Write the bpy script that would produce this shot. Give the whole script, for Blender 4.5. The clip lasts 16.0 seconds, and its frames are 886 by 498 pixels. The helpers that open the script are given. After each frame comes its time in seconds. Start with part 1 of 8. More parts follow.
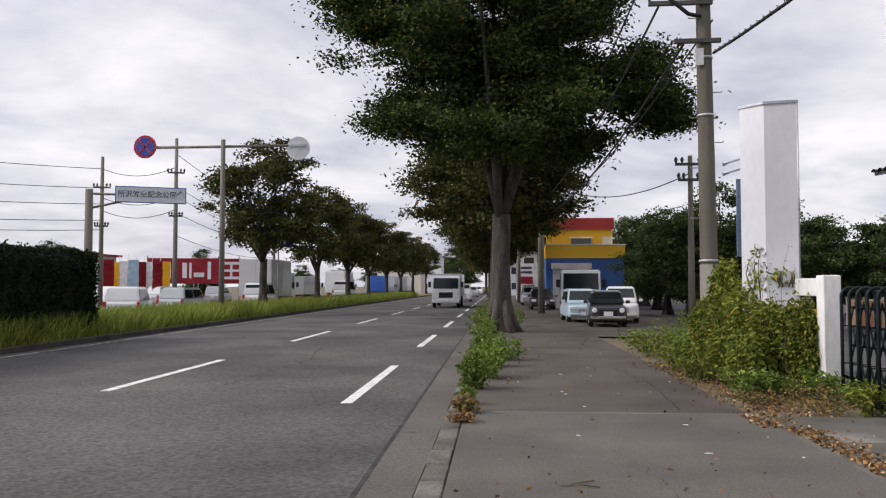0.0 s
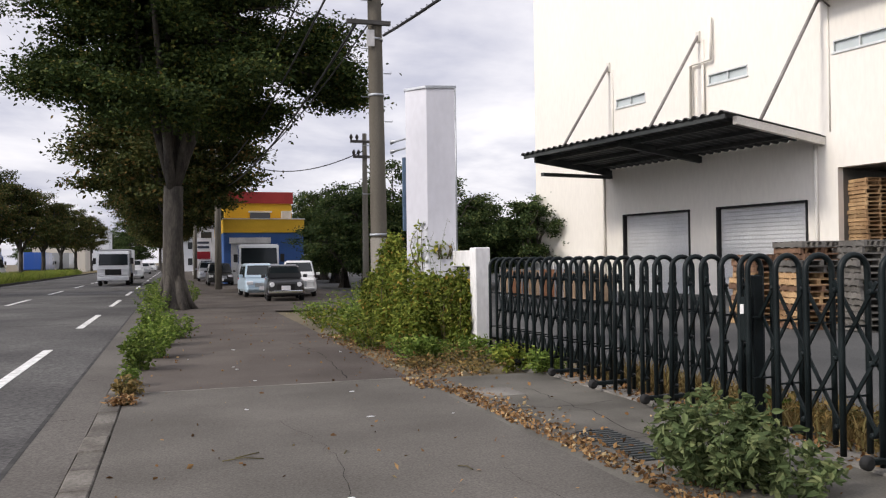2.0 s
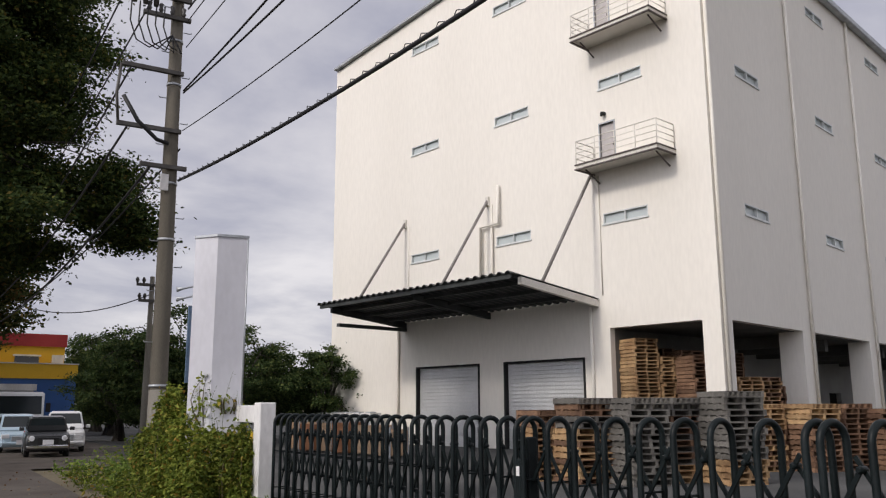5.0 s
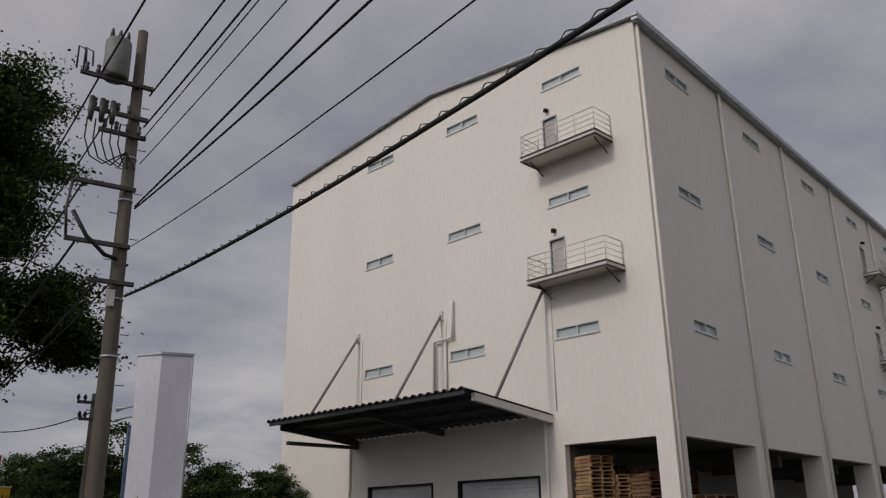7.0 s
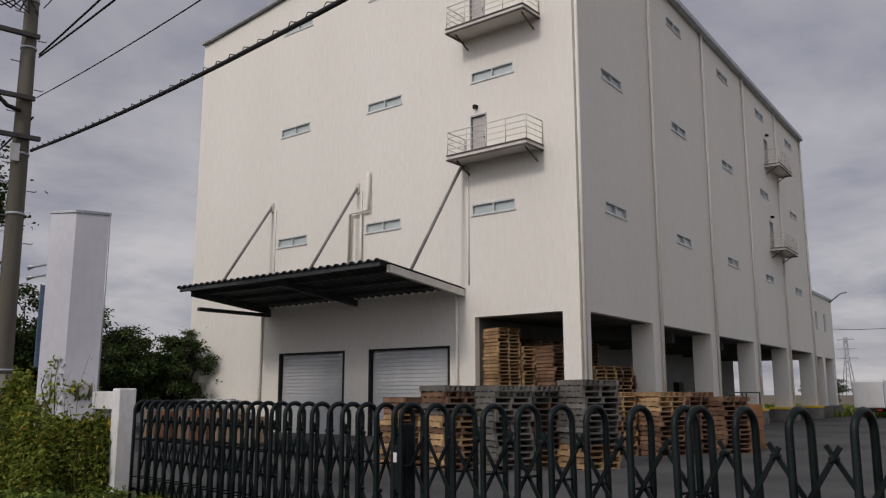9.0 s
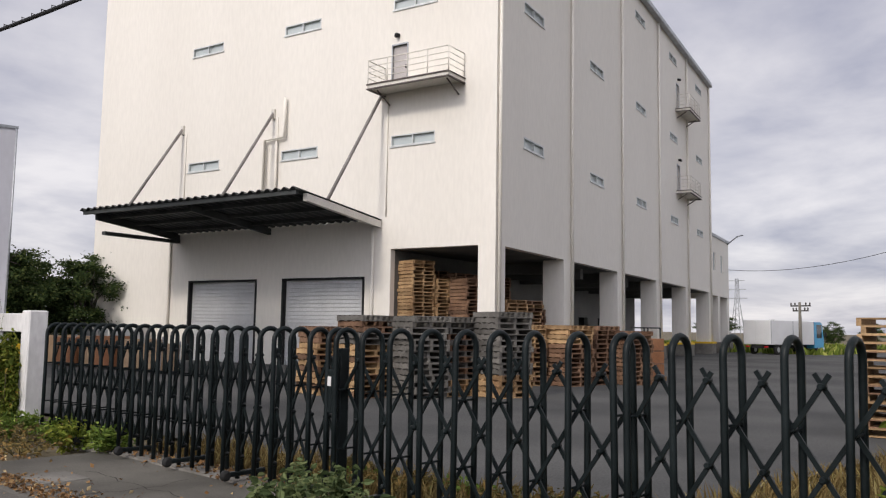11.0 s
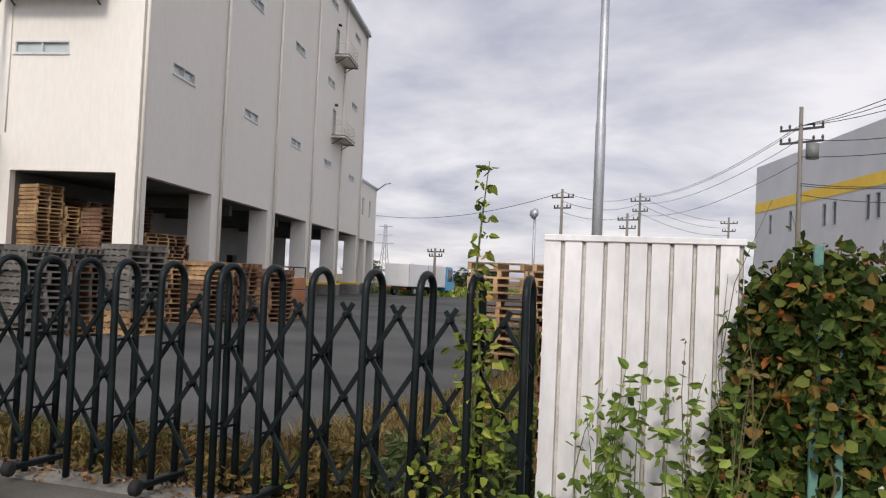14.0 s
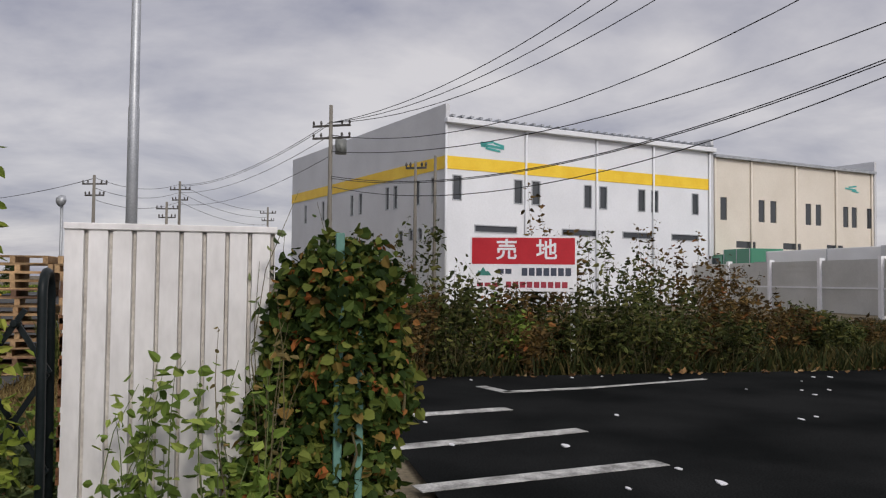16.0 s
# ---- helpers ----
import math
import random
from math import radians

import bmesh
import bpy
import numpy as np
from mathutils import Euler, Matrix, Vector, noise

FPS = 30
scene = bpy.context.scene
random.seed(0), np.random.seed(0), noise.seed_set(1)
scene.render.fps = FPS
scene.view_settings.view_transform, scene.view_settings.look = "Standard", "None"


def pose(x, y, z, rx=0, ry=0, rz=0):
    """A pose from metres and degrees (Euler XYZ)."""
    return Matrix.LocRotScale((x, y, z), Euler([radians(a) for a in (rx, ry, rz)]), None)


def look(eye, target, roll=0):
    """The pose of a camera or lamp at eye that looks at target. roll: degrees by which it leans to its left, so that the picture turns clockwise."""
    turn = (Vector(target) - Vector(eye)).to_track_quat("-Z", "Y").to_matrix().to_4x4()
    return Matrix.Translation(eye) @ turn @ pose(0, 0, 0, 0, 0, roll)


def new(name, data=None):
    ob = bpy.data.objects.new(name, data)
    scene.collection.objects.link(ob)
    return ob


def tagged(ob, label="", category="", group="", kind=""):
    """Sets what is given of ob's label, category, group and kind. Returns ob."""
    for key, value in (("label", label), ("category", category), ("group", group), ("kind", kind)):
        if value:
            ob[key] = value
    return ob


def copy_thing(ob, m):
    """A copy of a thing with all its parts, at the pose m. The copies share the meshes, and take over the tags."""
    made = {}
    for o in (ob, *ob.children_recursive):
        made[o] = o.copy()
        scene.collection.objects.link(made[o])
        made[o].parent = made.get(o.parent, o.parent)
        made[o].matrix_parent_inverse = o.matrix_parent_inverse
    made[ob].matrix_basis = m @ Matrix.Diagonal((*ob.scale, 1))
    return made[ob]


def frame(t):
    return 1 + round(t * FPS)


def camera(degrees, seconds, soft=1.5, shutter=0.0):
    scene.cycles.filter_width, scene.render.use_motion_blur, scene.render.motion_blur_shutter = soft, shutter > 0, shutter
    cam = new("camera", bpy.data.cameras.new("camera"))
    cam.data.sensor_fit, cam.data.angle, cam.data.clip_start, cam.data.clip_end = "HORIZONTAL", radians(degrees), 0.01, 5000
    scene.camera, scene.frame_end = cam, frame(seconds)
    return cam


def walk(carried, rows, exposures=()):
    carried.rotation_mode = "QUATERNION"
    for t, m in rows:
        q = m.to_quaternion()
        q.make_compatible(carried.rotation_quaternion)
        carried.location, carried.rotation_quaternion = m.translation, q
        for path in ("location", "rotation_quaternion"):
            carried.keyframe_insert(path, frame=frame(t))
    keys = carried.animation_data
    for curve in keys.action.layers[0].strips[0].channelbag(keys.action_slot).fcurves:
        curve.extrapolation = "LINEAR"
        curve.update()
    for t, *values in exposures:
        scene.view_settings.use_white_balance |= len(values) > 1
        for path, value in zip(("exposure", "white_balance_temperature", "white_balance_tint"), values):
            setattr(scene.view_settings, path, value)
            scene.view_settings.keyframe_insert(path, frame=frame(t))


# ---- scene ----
# camera: a hand-held turn on the pavement, eye at 1.5 m; x across the road, y along it
cam = camera(56.46, 16.0, soft=1.2)
PATH = [
    (0.0, -0.001, 0.000, 1.500, 92.596, -0.010, 3.797),
    (0.5, -0.028, -0.013, 1.482, 92.067, 0.297, 2.701),
    (1.0, 0.002, -0.027, 1.482, 91.250, -0.277, -4.656),
    (1.5, 0.062, -0.024, 1.470, 90.999, -0.135, -12.105),
    (2.0, 0.123, -0.055, 1.488, 90.694, 0.715, -18.063),
    (2.5, 0.154, -0.066, 1.481, 90.303, 0.752, -22.848),
    (3.0, 0.190, -0.077, 1.483, 90.025, 1.000, -26.117),
    (3.5, 0.212, -0.092, 1.487, 91.319, 0.533, -29.239),
    (3.7, 0.216, -0.094, 1.493, 93.420, 0.500, -29.830),
    (5.8, 0.226, -0.099, 1.613, 103.210, -0.030, -32.080),
    (6.0, 0.230, -0.101, 1.617, 104.176, -0.021, -31.510),
    (6.5, 0.277, -0.158, 1.620, 107.062, -0.191, -31.687),
    (7.0, 0.290, -0.206, 1.636, 108.688, 0.839, -35.054),
    (7.5, 0.265, -0.116, 1.613, 106.046, 0.787, -36.995),
    (8.0, 0.222, -0.044, 1.603, 103.303, 0.775, -39.925),
    (8.5, 0.162, -0.019, 1.587, 100.716, 0.139, -41.509),
    (8.7, 0.140, -0.006, 1.579, 100.400, 0.120, -41.560),
    (10.8, -0.020, 0.212, 1.512, 95.760, -0.900, -45.910),
    (11.0, -0.038, 0.215, 1.511, 95.456, -0.900, -47.960),
    (11.5, -0.071, 0.186, 1.511, 94.776, -0.926, -50.390),
    (12.0, -0.068, 0.180, 1.508, 94.242, -1.075, -52.422),
    (12.5, -0.062, 0.176, 1.501, 93.391, -0.775, -54.975),
    (13.0, -0.035, 0.146, 1.496, 92.234, -1.676, -58.766),
    (13.5, 0.064, 0.031, 1.482, 92.092, -2.896, -64.025),
    (14.0, 0.212, -0.048, 1.466, 92.001, -2.519, -71.629),
    (14.5, 0.240, -0.077, 1.465, 91.542, -1.907, -78.673),
    (15.0, 0.243, -0.051, 1.469, 91.587, -0.609, -86.285),
    (15.5, 0.238, -0.055, 1.469, 92.023, -0.939, -95.464),
    (16.0, 0.246, -0.093, 1.463, 92.117, -0.577, -102.624),
]
EXPOSURES = [(t, e, 6720, 12.5) for t, e in ((0.0, 0.28), (1.0, 0.36), (2.0, 0.38), (3.5, 0.4), (4.8, 0.0), (6.0, -0.42), (6.5, -0.75), (7.0, -0.96), (8.0, -1.08), (8.5, -0.95), (9.6, -0.35), (11.0, 0.03), (12.5, 0.12), (13.5, 0.28), (14.2, -0.06), (14.5, -0.3), (15.5, -0.5), (16.0, -0.36))]
walk(cam, [(t, pose(x, y, z, rx, ry, rz)) for t, x, y, z, rx, ry, rz in PATH], EXPOSURES)


# world: thin high cloud over a clear sky, hazy sun from behind the road side
SUN_TO = Vector((-0.817, -0.139, 0.559)).normalized()
world = bpy.data.worlds.new("sky")
scene.world = world
world.use_nodes = True
wn, wl = world.node_tree.nodes, world.node_tree.links
wn.clear()
w_out = wn.new("ShaderNodeOutputWorld")
w_bg = wn.new("ShaderNodeBackground")
w_sky = wn.new("ShaderNodeTexSky")
w_sky.sky_type, w_sky.sun_disc = "NISHITA", False
w_sky.sun_elevation = math.asin(SUN_TO.z)
w_sky.sun_rotation = math.atan2(SUN_TO.x, SUN_TO.y)
w_tc = wn.new("ShaderNodeTexCoord")
w_sep = wn.new("ShaderNodeSeparateXYZ")
wl.new(w_tc.outputs["Generated"], w_sep.inputs[0])


def wmath(op, a, b=None, clamp=False):
    n = wn.new("ShaderNodeMath")
    n.operation, n.use_clamp = op, clamp
    for i, v in enumerate((a, b)):
        if v is None:
            continue
        if isinstance(v, (int, float)):
            n.inputs[i].default_value = v
        else:
            wl.new(v, n.inputs[i])
    return n.outputs[0]


# cloud layer: direction projected on a flat ceiling
w_up = wmath("ADD", wmath("MAXIMUM", w_sep.outputs[2], 0.0), 0.16)
w_comb = wn.new("ShaderNodeCombineXYZ")
wl.new(wmath("DIVIDE", w_sep.outputs[0], w_up), w_comb.inputs[0])
wl.new(wmath("DIVIDE", w_sep.outputs[1], w_up), w_comb.inputs[1])
w_n1 = wn.new("ShaderNodeTexNoise")
w_n1.inputs["Scale"].default_value, w_n1.inputs["Detail"].default_value = 1.15, 7
w_n1.inputs["Roughness"].default_value, w_n1.inputs["Distortion"].default_value = 0.55, 0.25
wl.new(w_comb.outputs[0], w_n1.inputs["Vector"])
w_ramp = wn.new("ShaderNodeValToRGB")
w_ramp.color_ramp.elements[0].position, w_ramp.color_ramp.elements[0].color = 0.33, (0.40, 0.42, 0.53, 1)
w_ramp.color_ramp.elements[1].position, w_ramp.color_ramp.elements[1].color = 0.66, (0.86, 0.86, 0.90, 1)
wl.new(w_n1.outputs[0], w_ramp.inputs[0])
# the cloud brightens evenly towards the hazy sun
w_dot = wn.new("ShaderNodeVectorMath")
w_dot.operation = "DOT_PRODUCT"
w_dot.inputs[1].default_value = SUN_TO
wl.new(w_tc.outputs["Generated"], w_dot.inputs[0])
w_glow = wmath("ADD", wmath("MULTIPLY", wmath("POWER", wmath("MAXIMUM", w_dot.outputs["Value"], 0.0), 5.0), 2.5), 1.0)
w_cl = wn.new("ShaderNodeVectorMath")
w_cl.operation = "SCALE"
wl.new(w_ramp.outputs[0], w_cl.inputs[0])
wl.new(w_glow, w_cl.inputs["Scale"])
w_sc = wn.new("ShaderNodeVectorMath")
w_sc.operation = "SCALE"
w_sc.inputs["Scale"].default_value = 0.1
wl.new(w_sky.outputs[0], w_sc.inputs[0])
w_mix = wn.new("ShaderNodeMix")
w_mix.data_type = "RGBA"
w_mix.inputs["Factor"].default_value = 0.9
wl.new(w_sc.outputs[0], w_mix.inputs["A"])
wl.new(w_cl.outputs[0], w_mix.inputs["B"])
wl.new(w_mix.outputs["Result"], w_bg.inputs[0])
w_bg.inputs[1].default_value = 1.0
wl.new(w_bg.outputs[0], w_out.inputs[0])

sun = new("sun", bpy.data.lights.new("sun", "SUN"))
sun.data.energy, sun.data.angle, sun.data.color = 1.7, radians(8), (1.0, 0.95, 0.86)
sun.matrix_world = look(SUN_TO * 50, (0, 0, 0))


# ---- materials ----
def node_mat(name):
    m = bpy.data.materials.new(name)
    m.use_nodes = True
    return m, m.node_tree.nodes, m.node_tree.links, m.node_tree.nodes["Principled BSDF"]


def surf(name, a, b, scale=1.0, rough=0.8, bump=0.2, fine=40.0, metal=0.0, spread=(0.35, 0.65), tint=0.15, rnd=0.0, stretch=(1, 1, 1), spec=0.35, dist=0.004):
    """Two colours mixed by a broad noise, darkened and roughened by a fine one; rnd varies it from object to object."""
    m, n, l, p = node_mat(name)
    geo = n.new("ShaderNodeNewGeometry")
    mp = n.new("ShaderNodeMapping")
    mp.inputs["Scale"].default_value = stretch
    l.new(geo.outputs["Position"], mp.inputs[0])
    n1, n2 = n.new("ShaderNodeTexNoise"), n.new("ShaderNodeTexNoise")
    n1.inputs["Scale"].default_value, n1.inputs["Detail"].default_value = scale, 5
    n2.inputs["Scale"].default_value, n2.inputs["Detail"].default_value = fine, 3
    l.new(mp.outputs[0], n1.inputs["Vector"])
    l.new(mp.outputs[0], n2.inputs["Vector"])
    rp = n.new("ShaderNodeValToRGB")
    rp.color_ramp.elements[0].position, rp.color_ramp.elements[0].color = spread[0], (*a, 1)
    rp.color_ramp.elements[1].position, rp.color_ramp.elements[1].color = spread[1], (*b, 1)
    l.new(n1.outputs[0], rp.inputs[0])
    mr = n.new("ShaderNodeMapRange")
    mr.inputs["From Min"].default_value, mr.inputs["From Max"].default_value = 0.3, 0.7
    mr.inputs["To Min"].default_value, mr.inputs["To Max"].default_value = 1 - tint, 1 + tint
    l.new(n2.outputs[0], mr.inputs[0])
    sc = n.new("ShaderNodeVectorMath")
    sc.operation = "SCALE"
    l.new(rp.outputs[0], sc.inputs[0])
    l.new(mr.outputs[0], sc.inputs["Scale"])
    col = sc.outputs[0]
    if rnd:
        oi = n.new("ShaderNodeObjectInfo")
        m2 = n.new("ShaderNodeMapRange")
        m2.inputs["To Min"].default_value, m2.inputs["To Max"].default_value = 1 - rnd, 1 + rnd
        l.new(oi.outputs["Random"], m2.inputs[0])
        s2 = n.new("ShaderNodeVectorMath")
        s2.operation = "SCALE"
        l.new(col, s2.inputs[0])
        l.new(m2.outputs[0], s2.inputs["Scale"])
        col = s2.outputs[0]
    l.new(col, p.inputs["Base Color"])
    p.inputs["Roughness"].default_value, p.inputs["Metallic"].default_value = rough, metal
    p.inputs["Specular IOR Level"].default_value = spec
    if bump:
        bp = n.new("ShaderNodeBump")
        bp.inputs["Strength"].default_value, bp.inputs["Distance"].default_value = bump, dist
        l.new(n2.outputs[0], bp.inputs["Height"])
        l.new(bp.outputs[0], p.inputs["Normal"])
    return m


def leaf_mat(name, cols, rough=0.7, trans=0.25):
    """Leaves: each one picks its shade by itself."""
    m, n, l, p = node_mat(name)
    geo = n.new("ShaderNodeNewGeometry")
    rp = n.new("ShaderNodeValToRGB")
    e = rp.color_ramp.elements
    while len(e) < len(cols):
        e.new(0.5)
    for i, (pos, c) in enumerate(cols):
        e[i].position, e[i].color = pos, (*c, 1)
    l.new(geo.outputs["Random Per Island"], rp.inputs[0])
    nz = n.new("ShaderNodeTexNoise")
    nz.inputs["Scale"].default_value = 0.7
    l.new(geo.outputs["Position"], nz.inputs["Vector"])
    mr = n.new("ShaderNodeMapRange")
    mr.inputs["From Min"].default_value, mr.inputs["From Max"].default_value = 0.3, 0.7
    mr.inputs["To Min"].default_value, mr.inputs["To Max"].default_value = 0.7, 1.3
    l.new(nz.outputs[0], mr.inputs[0])
    sc = n.new("ShaderNodeVectorMath")
    sc.operation = "SCALE"
    l.new(rp.outputs[0], sc.inputs[0])
    l.new(mr.outputs[0], sc.inputs["Scale"])
    l.new(sc.outputs[0], p.inputs["Base Color"])
    p.inputs["Roughness"].default_value = rough
    p.inputs["Specular IOR Level"].default_value = 0.12
    tr = n.new("ShaderNodeBsdfTranslucent")
    l.new(sc.outputs[0], tr.inputs[0])
    mx = n.new("ShaderNodeMixShader")
    mx.inputs[0].default_value = trans
    l.new(p.outputs[0], mx.inputs[1])
    l.new(tr.outputs[0], mx.inputs[2])
    l.new(mx.outputs[0], n["Material Output"].inputs[0])
    return m


def glass_mat(name, tint, rough=0.08):
    """Opaque glossy glass; dark tints show a dark room, the pale one mirrored sky."""
    m, n, l, p = node_mat(name)
    p.inputs["Base Color"].default_value = (*tint, 1)
    p.inputs["Roughness"].default_value = rough
    p.inputs["Specular IOR Level"].default_value = 0.8
    return m


M_ROAD = surf("asphalt_road", (0.060, 0.058, 0.057), (0.115, 0.112, 0.107), 0.30, 0.9, 0.7, 24, tint=0.42, spec=0.2)
M_ROAD_WORN = surf("asphalt_shoulder", (0.095, 0.087, 0.078), (0.13, 0.12, 0.108), 0.5, 0.9, 0.6, 45, tint=0.28, spec=0.2)
M_PAVE = surf("asphalt_pavement", (0.068, 0.057, 0.050), (0.110, 0.095, 0.083), 0.6, 0.92, 0.6, 60, tint=0.28, spec=0.2)
M_PAVE_NEW = surf("asphalt_crossing", (0.09, 0.083, 0.073), (0.128, 0.118, 0.105), 0.7, 0.92, 0.6, 60, tint=0.26, spec=0.2)
M_YARD = surf("asphalt_yard", (0.058, 0.059, 0.059), (0.098, 0.098, 0.096), 0.25, 0.92, 0.4, 40, tint=0.25, spec=0.15)
M_LOT = surf("asphalt_lot", (0.009, 0.010, 0.010), (0.019, 0.020, 0.020), 0.6, 0.95, 0.6, 60, tint=0.35, spec=0.0)
M_GROUND = surf("bare_ground", (0.10, 0.085, 0.055), (0.17, 0.14, 0.09), 0.4, 0.95, 0.6, 20, tint=0.3)
M_DRYGRASS = surf("dry_grass_soil", (0.10, 0.085, 0.035), (0.22, 0.17, 0.075), 1.2, 0.95, 0.8, 30, tint=0.35)
M_CONC = surf("concrete", (0.12, 0.113, 0.10), (0.22, 0.208, 0.185), 1.5, 0.85, 0.35, 60, tint=0.15, rnd=0.08)
M_APRON = surf("concrete_apron", (0.07, 0.065, 0.055), (0.135, 0.126, 0.108), 0.9, 0.88, 0.4, 60, tint=0.18)
M_POLE = surf("pole_concrete", (0.13, 0.12, 0.10), (0.22, 0.205, 0.175), 0.7, 0.85, 0.3, 50, stretch=(3, 3, 0.4))
M_LINE = surf("road_paint", (0.50, 0.50, 0.48), (0.80, 0.80, 0.78), 6, 0.75, 0.2, 60, tint=0.15)
M_WALL = surf("white_cladding", (0.76, 0.725, 0.66), (0.79, 0.755, 0.69), 0.25, 0.6, 0.06, 8, tint=0.03, stretch=(1, 1, 0.25))
M_WALL_TRIM = surf("trim_cream", (0.72, 0.68, 0.60), (0.78, 0.75, 0.68), 0.8, 0.5, 0.05, 20, tint=0.05)
# white wall greyed so its colour carries the shade behind the columns
M_INNER_SHADE = surf("inner_wall_shaded", (0.27, 0.27, 0.26), (0.34, 0.34, 0.325), 0.5, 0.8, 0.05, 20, tint=0.05)
M_WPAINT = surf("white_paint_worn", (0.56, 0.55, 0.54), (0.72, 0.71, 0.70), 1.3, 0.55, 0.15, 18, tint=0.08, stretch=(1, 1, 0.4))
M_PILLAR = surf("white_metal_sign", (0.52, 0.52, 0.56), (0.66, 0.66, 0.70), 0.6, 0.45, 0.04, 12, tint=0.04, stretch=(1, 1, 0.5))
M_DARKSTEEL = surf("canopy_steel_dark", (0.035, 0.04, 0.04), (0.06, 0.065, 0.065), 1.0, 0.6, 0.1, 30)
M_STEEL = surf("painted_steel_cream", (0.62, 0.59, 0.53), (0.70, 0.67, 0.61), 1.2, 0.5, 0.08, 30)
M_GREYSTEEL = surf("galvanised_steel", (0.33, 0.35, 0.37), (0.45, 0.47, 0.49), 2.0, 0.45, 0.05, 40, metal=0.5)
M_BLACK = surf("gate_black_paint", (0.005, 0.008, 0.0085), (0.012, 0.017, 0.018), 3.0, 0.40, 0.06, 40, spec=0.16)
M_SHUT = surf("shutter_metal", (0.52, 0.53, 0.54), (0.60, 0.61, 0.62), 0.8, 0.45, 0.05, 20, metal=0.15)
# concrete coloured darker to hold the shade of the open ground floor
M_SOFFIT_SHADE = surf("soffit_concrete_shaded", (0.10, 0.10, 0.095), (0.15, 0.15, 0.14), 0.6, 0.9, 0.1, 20)
M_DARK = surf("dark_gap", (0.012, 0.012, 0.012), (0.022, 0.022, 0.022), 2, 0.8, 0.1, 30)
# pale base colour paints the sky's reflection into the panes
M_GLASS_SKY = glass_mat("window_glass_sky", (0.46, 0.51, 0.51), 0.15)
M_GLASS_D = glass_mat("dark_window_glass", (0.03, 0.035, 0.04), 0.05)
M_FRAME = surf("window_frame", (0.55, 0.57, 0.56), (0.64, 0.66, 0.65), 3, 0.4, 0.03, 40, metal=0.3)
M_DOORGREY = surf("grey_door", (0.40, 0.37, 0.36), (0.46, 0.43, 0.42), 2, 0.5, 0.04, 30)
M_BARK = surf("zelkova_bark", (0.034, 0.030, 0.026), (0.078, 0.069, 0.058), 2.5, 0.9, 0.9, 14, tint=0.3, stretch=(2, 2, 0.5), dist=0.02)
M_PALLET = surf("pallet_wood", (0.25, 0.15, 0.075), (0.43, 0.285, 0.15), 1.4, 0.8, 0.3, 25, tint=0.25, rnd=0.32)
M_PALLET_GREY = surf("pallet_wood_grey", (0.10, 0.094, 0.085), (0.175, 0.165, 0.148), 1.4, 0.85, 0.3, 25, tint=0.22, rnd=0.2)
M_PALLET_BROWN = surf("pallet_wood_brown", (0.11, 0.06, 0.037), (0.22, 0.13, 0.08), 1.4, 0.85, 0.3, 25, tint=0.25, rnd=0.35)
M_YELLOW = surf("yellow_paint", (0.78, 0.50, 0.03), (0.84, 0.58, 0.05), 1.0, 0.5, 0.03, 20, tint=0.06)
M_WIRE = surf("cable_black", (0.012, 0.012, 0.013), (0.02, 0.02, 0.021), 4, 0.55, 0.0, 20)
L_ZELK = leaf_mat("zelkova_leaves", [(0.0, (0.018, 0.034, 0.011)), (0.6, (0.042, 0.066, 0.018)), (0.93, (0.085, 0.105, 0.024)), (1.0, (0.15, 0.11, 0.03))], trans=0.15)
L_ZELK_AUT = leaf_mat("zelkova_leaves_turning", [(0.0, (0.022, 0.034, 0.011)), (0.5, (0.055, 0.070, 0.02)), (0.85, (0.10, 0.098, 0.028)), (1.0, (0.17, 0.10, 0.035))], trans=0.2)
L_DARK = leaf_mat("evergreen_leaves", [(0.0, (0.022, 0.04, 0.014)), (0.7, (0.052, 0.082, 0.026)), (1.0, (0.11, 0.13, 0.04))], trans=0.1)
L_IVY = leaf_mat("ivy_leaves", [(0.0, (0.05, 0.075, 0.013)), (0.55, (0.155, 0.20, 0.03)), (0.92, (0.29, 0.31, 0.06)), (1.0, (0.34, 0.20, 0.045))], trans=0.3)
L_WEED = leaf_mat("weed_leaves", [(0.0, (0.06, 0.10, 0.02)), (0.6, (0.14, 0.21, 0.04)), (1.0, (0.28, 0.34, 0.08))], trans=0.3)
L_BUSH = leaf_mat("bush_leaves", [(0.0, (0.05, 0.075, 0.03)), (0.6, (0.12, 0.16, 0.065)), (1.0, (0.22, 0.25, 0.11))], trans=0.25)
L_DRY = leaf_mat("dry_plants", [(0.0, (0.09, 0.075, 0.03)), (0.5, (0.16, 0.12, 0.045)), (1.0, (0.26, 0.17, 0.06))], trans=0.2)
L_FALLEN = leaf_mat("fallen_leaves", [(0.0, (0.09, 0.05, 0.025)), (0.5, (0.21, 0.115, 0.05)), (0.85, (0.31, 0.185, 0.08)), (1.0, (0.40, 0.32, 0.18))], trans=0.05)
L_SCRUBG = leaf_mat("scrub_leaves", [(0.0, (0.018, 0.026, 0.008)), (0.6, (0.055, 0.068, 0.018)), (1.0, (0.14, 0.135, 0.04))], trans=0.15)
L_SCRUBB = leaf_mat("scrub_brown_leaves", [(0.0, (0.035, 0.025, 0.010)), (0.55, (0.10, 0.062, 0.022)), (0.9, (0.17, 0.11, 0.035)), (1.0, (0.26, 0.09, 0.03))], trans=0.15)
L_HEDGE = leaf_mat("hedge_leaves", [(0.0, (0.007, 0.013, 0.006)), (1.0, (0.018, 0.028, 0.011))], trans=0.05)


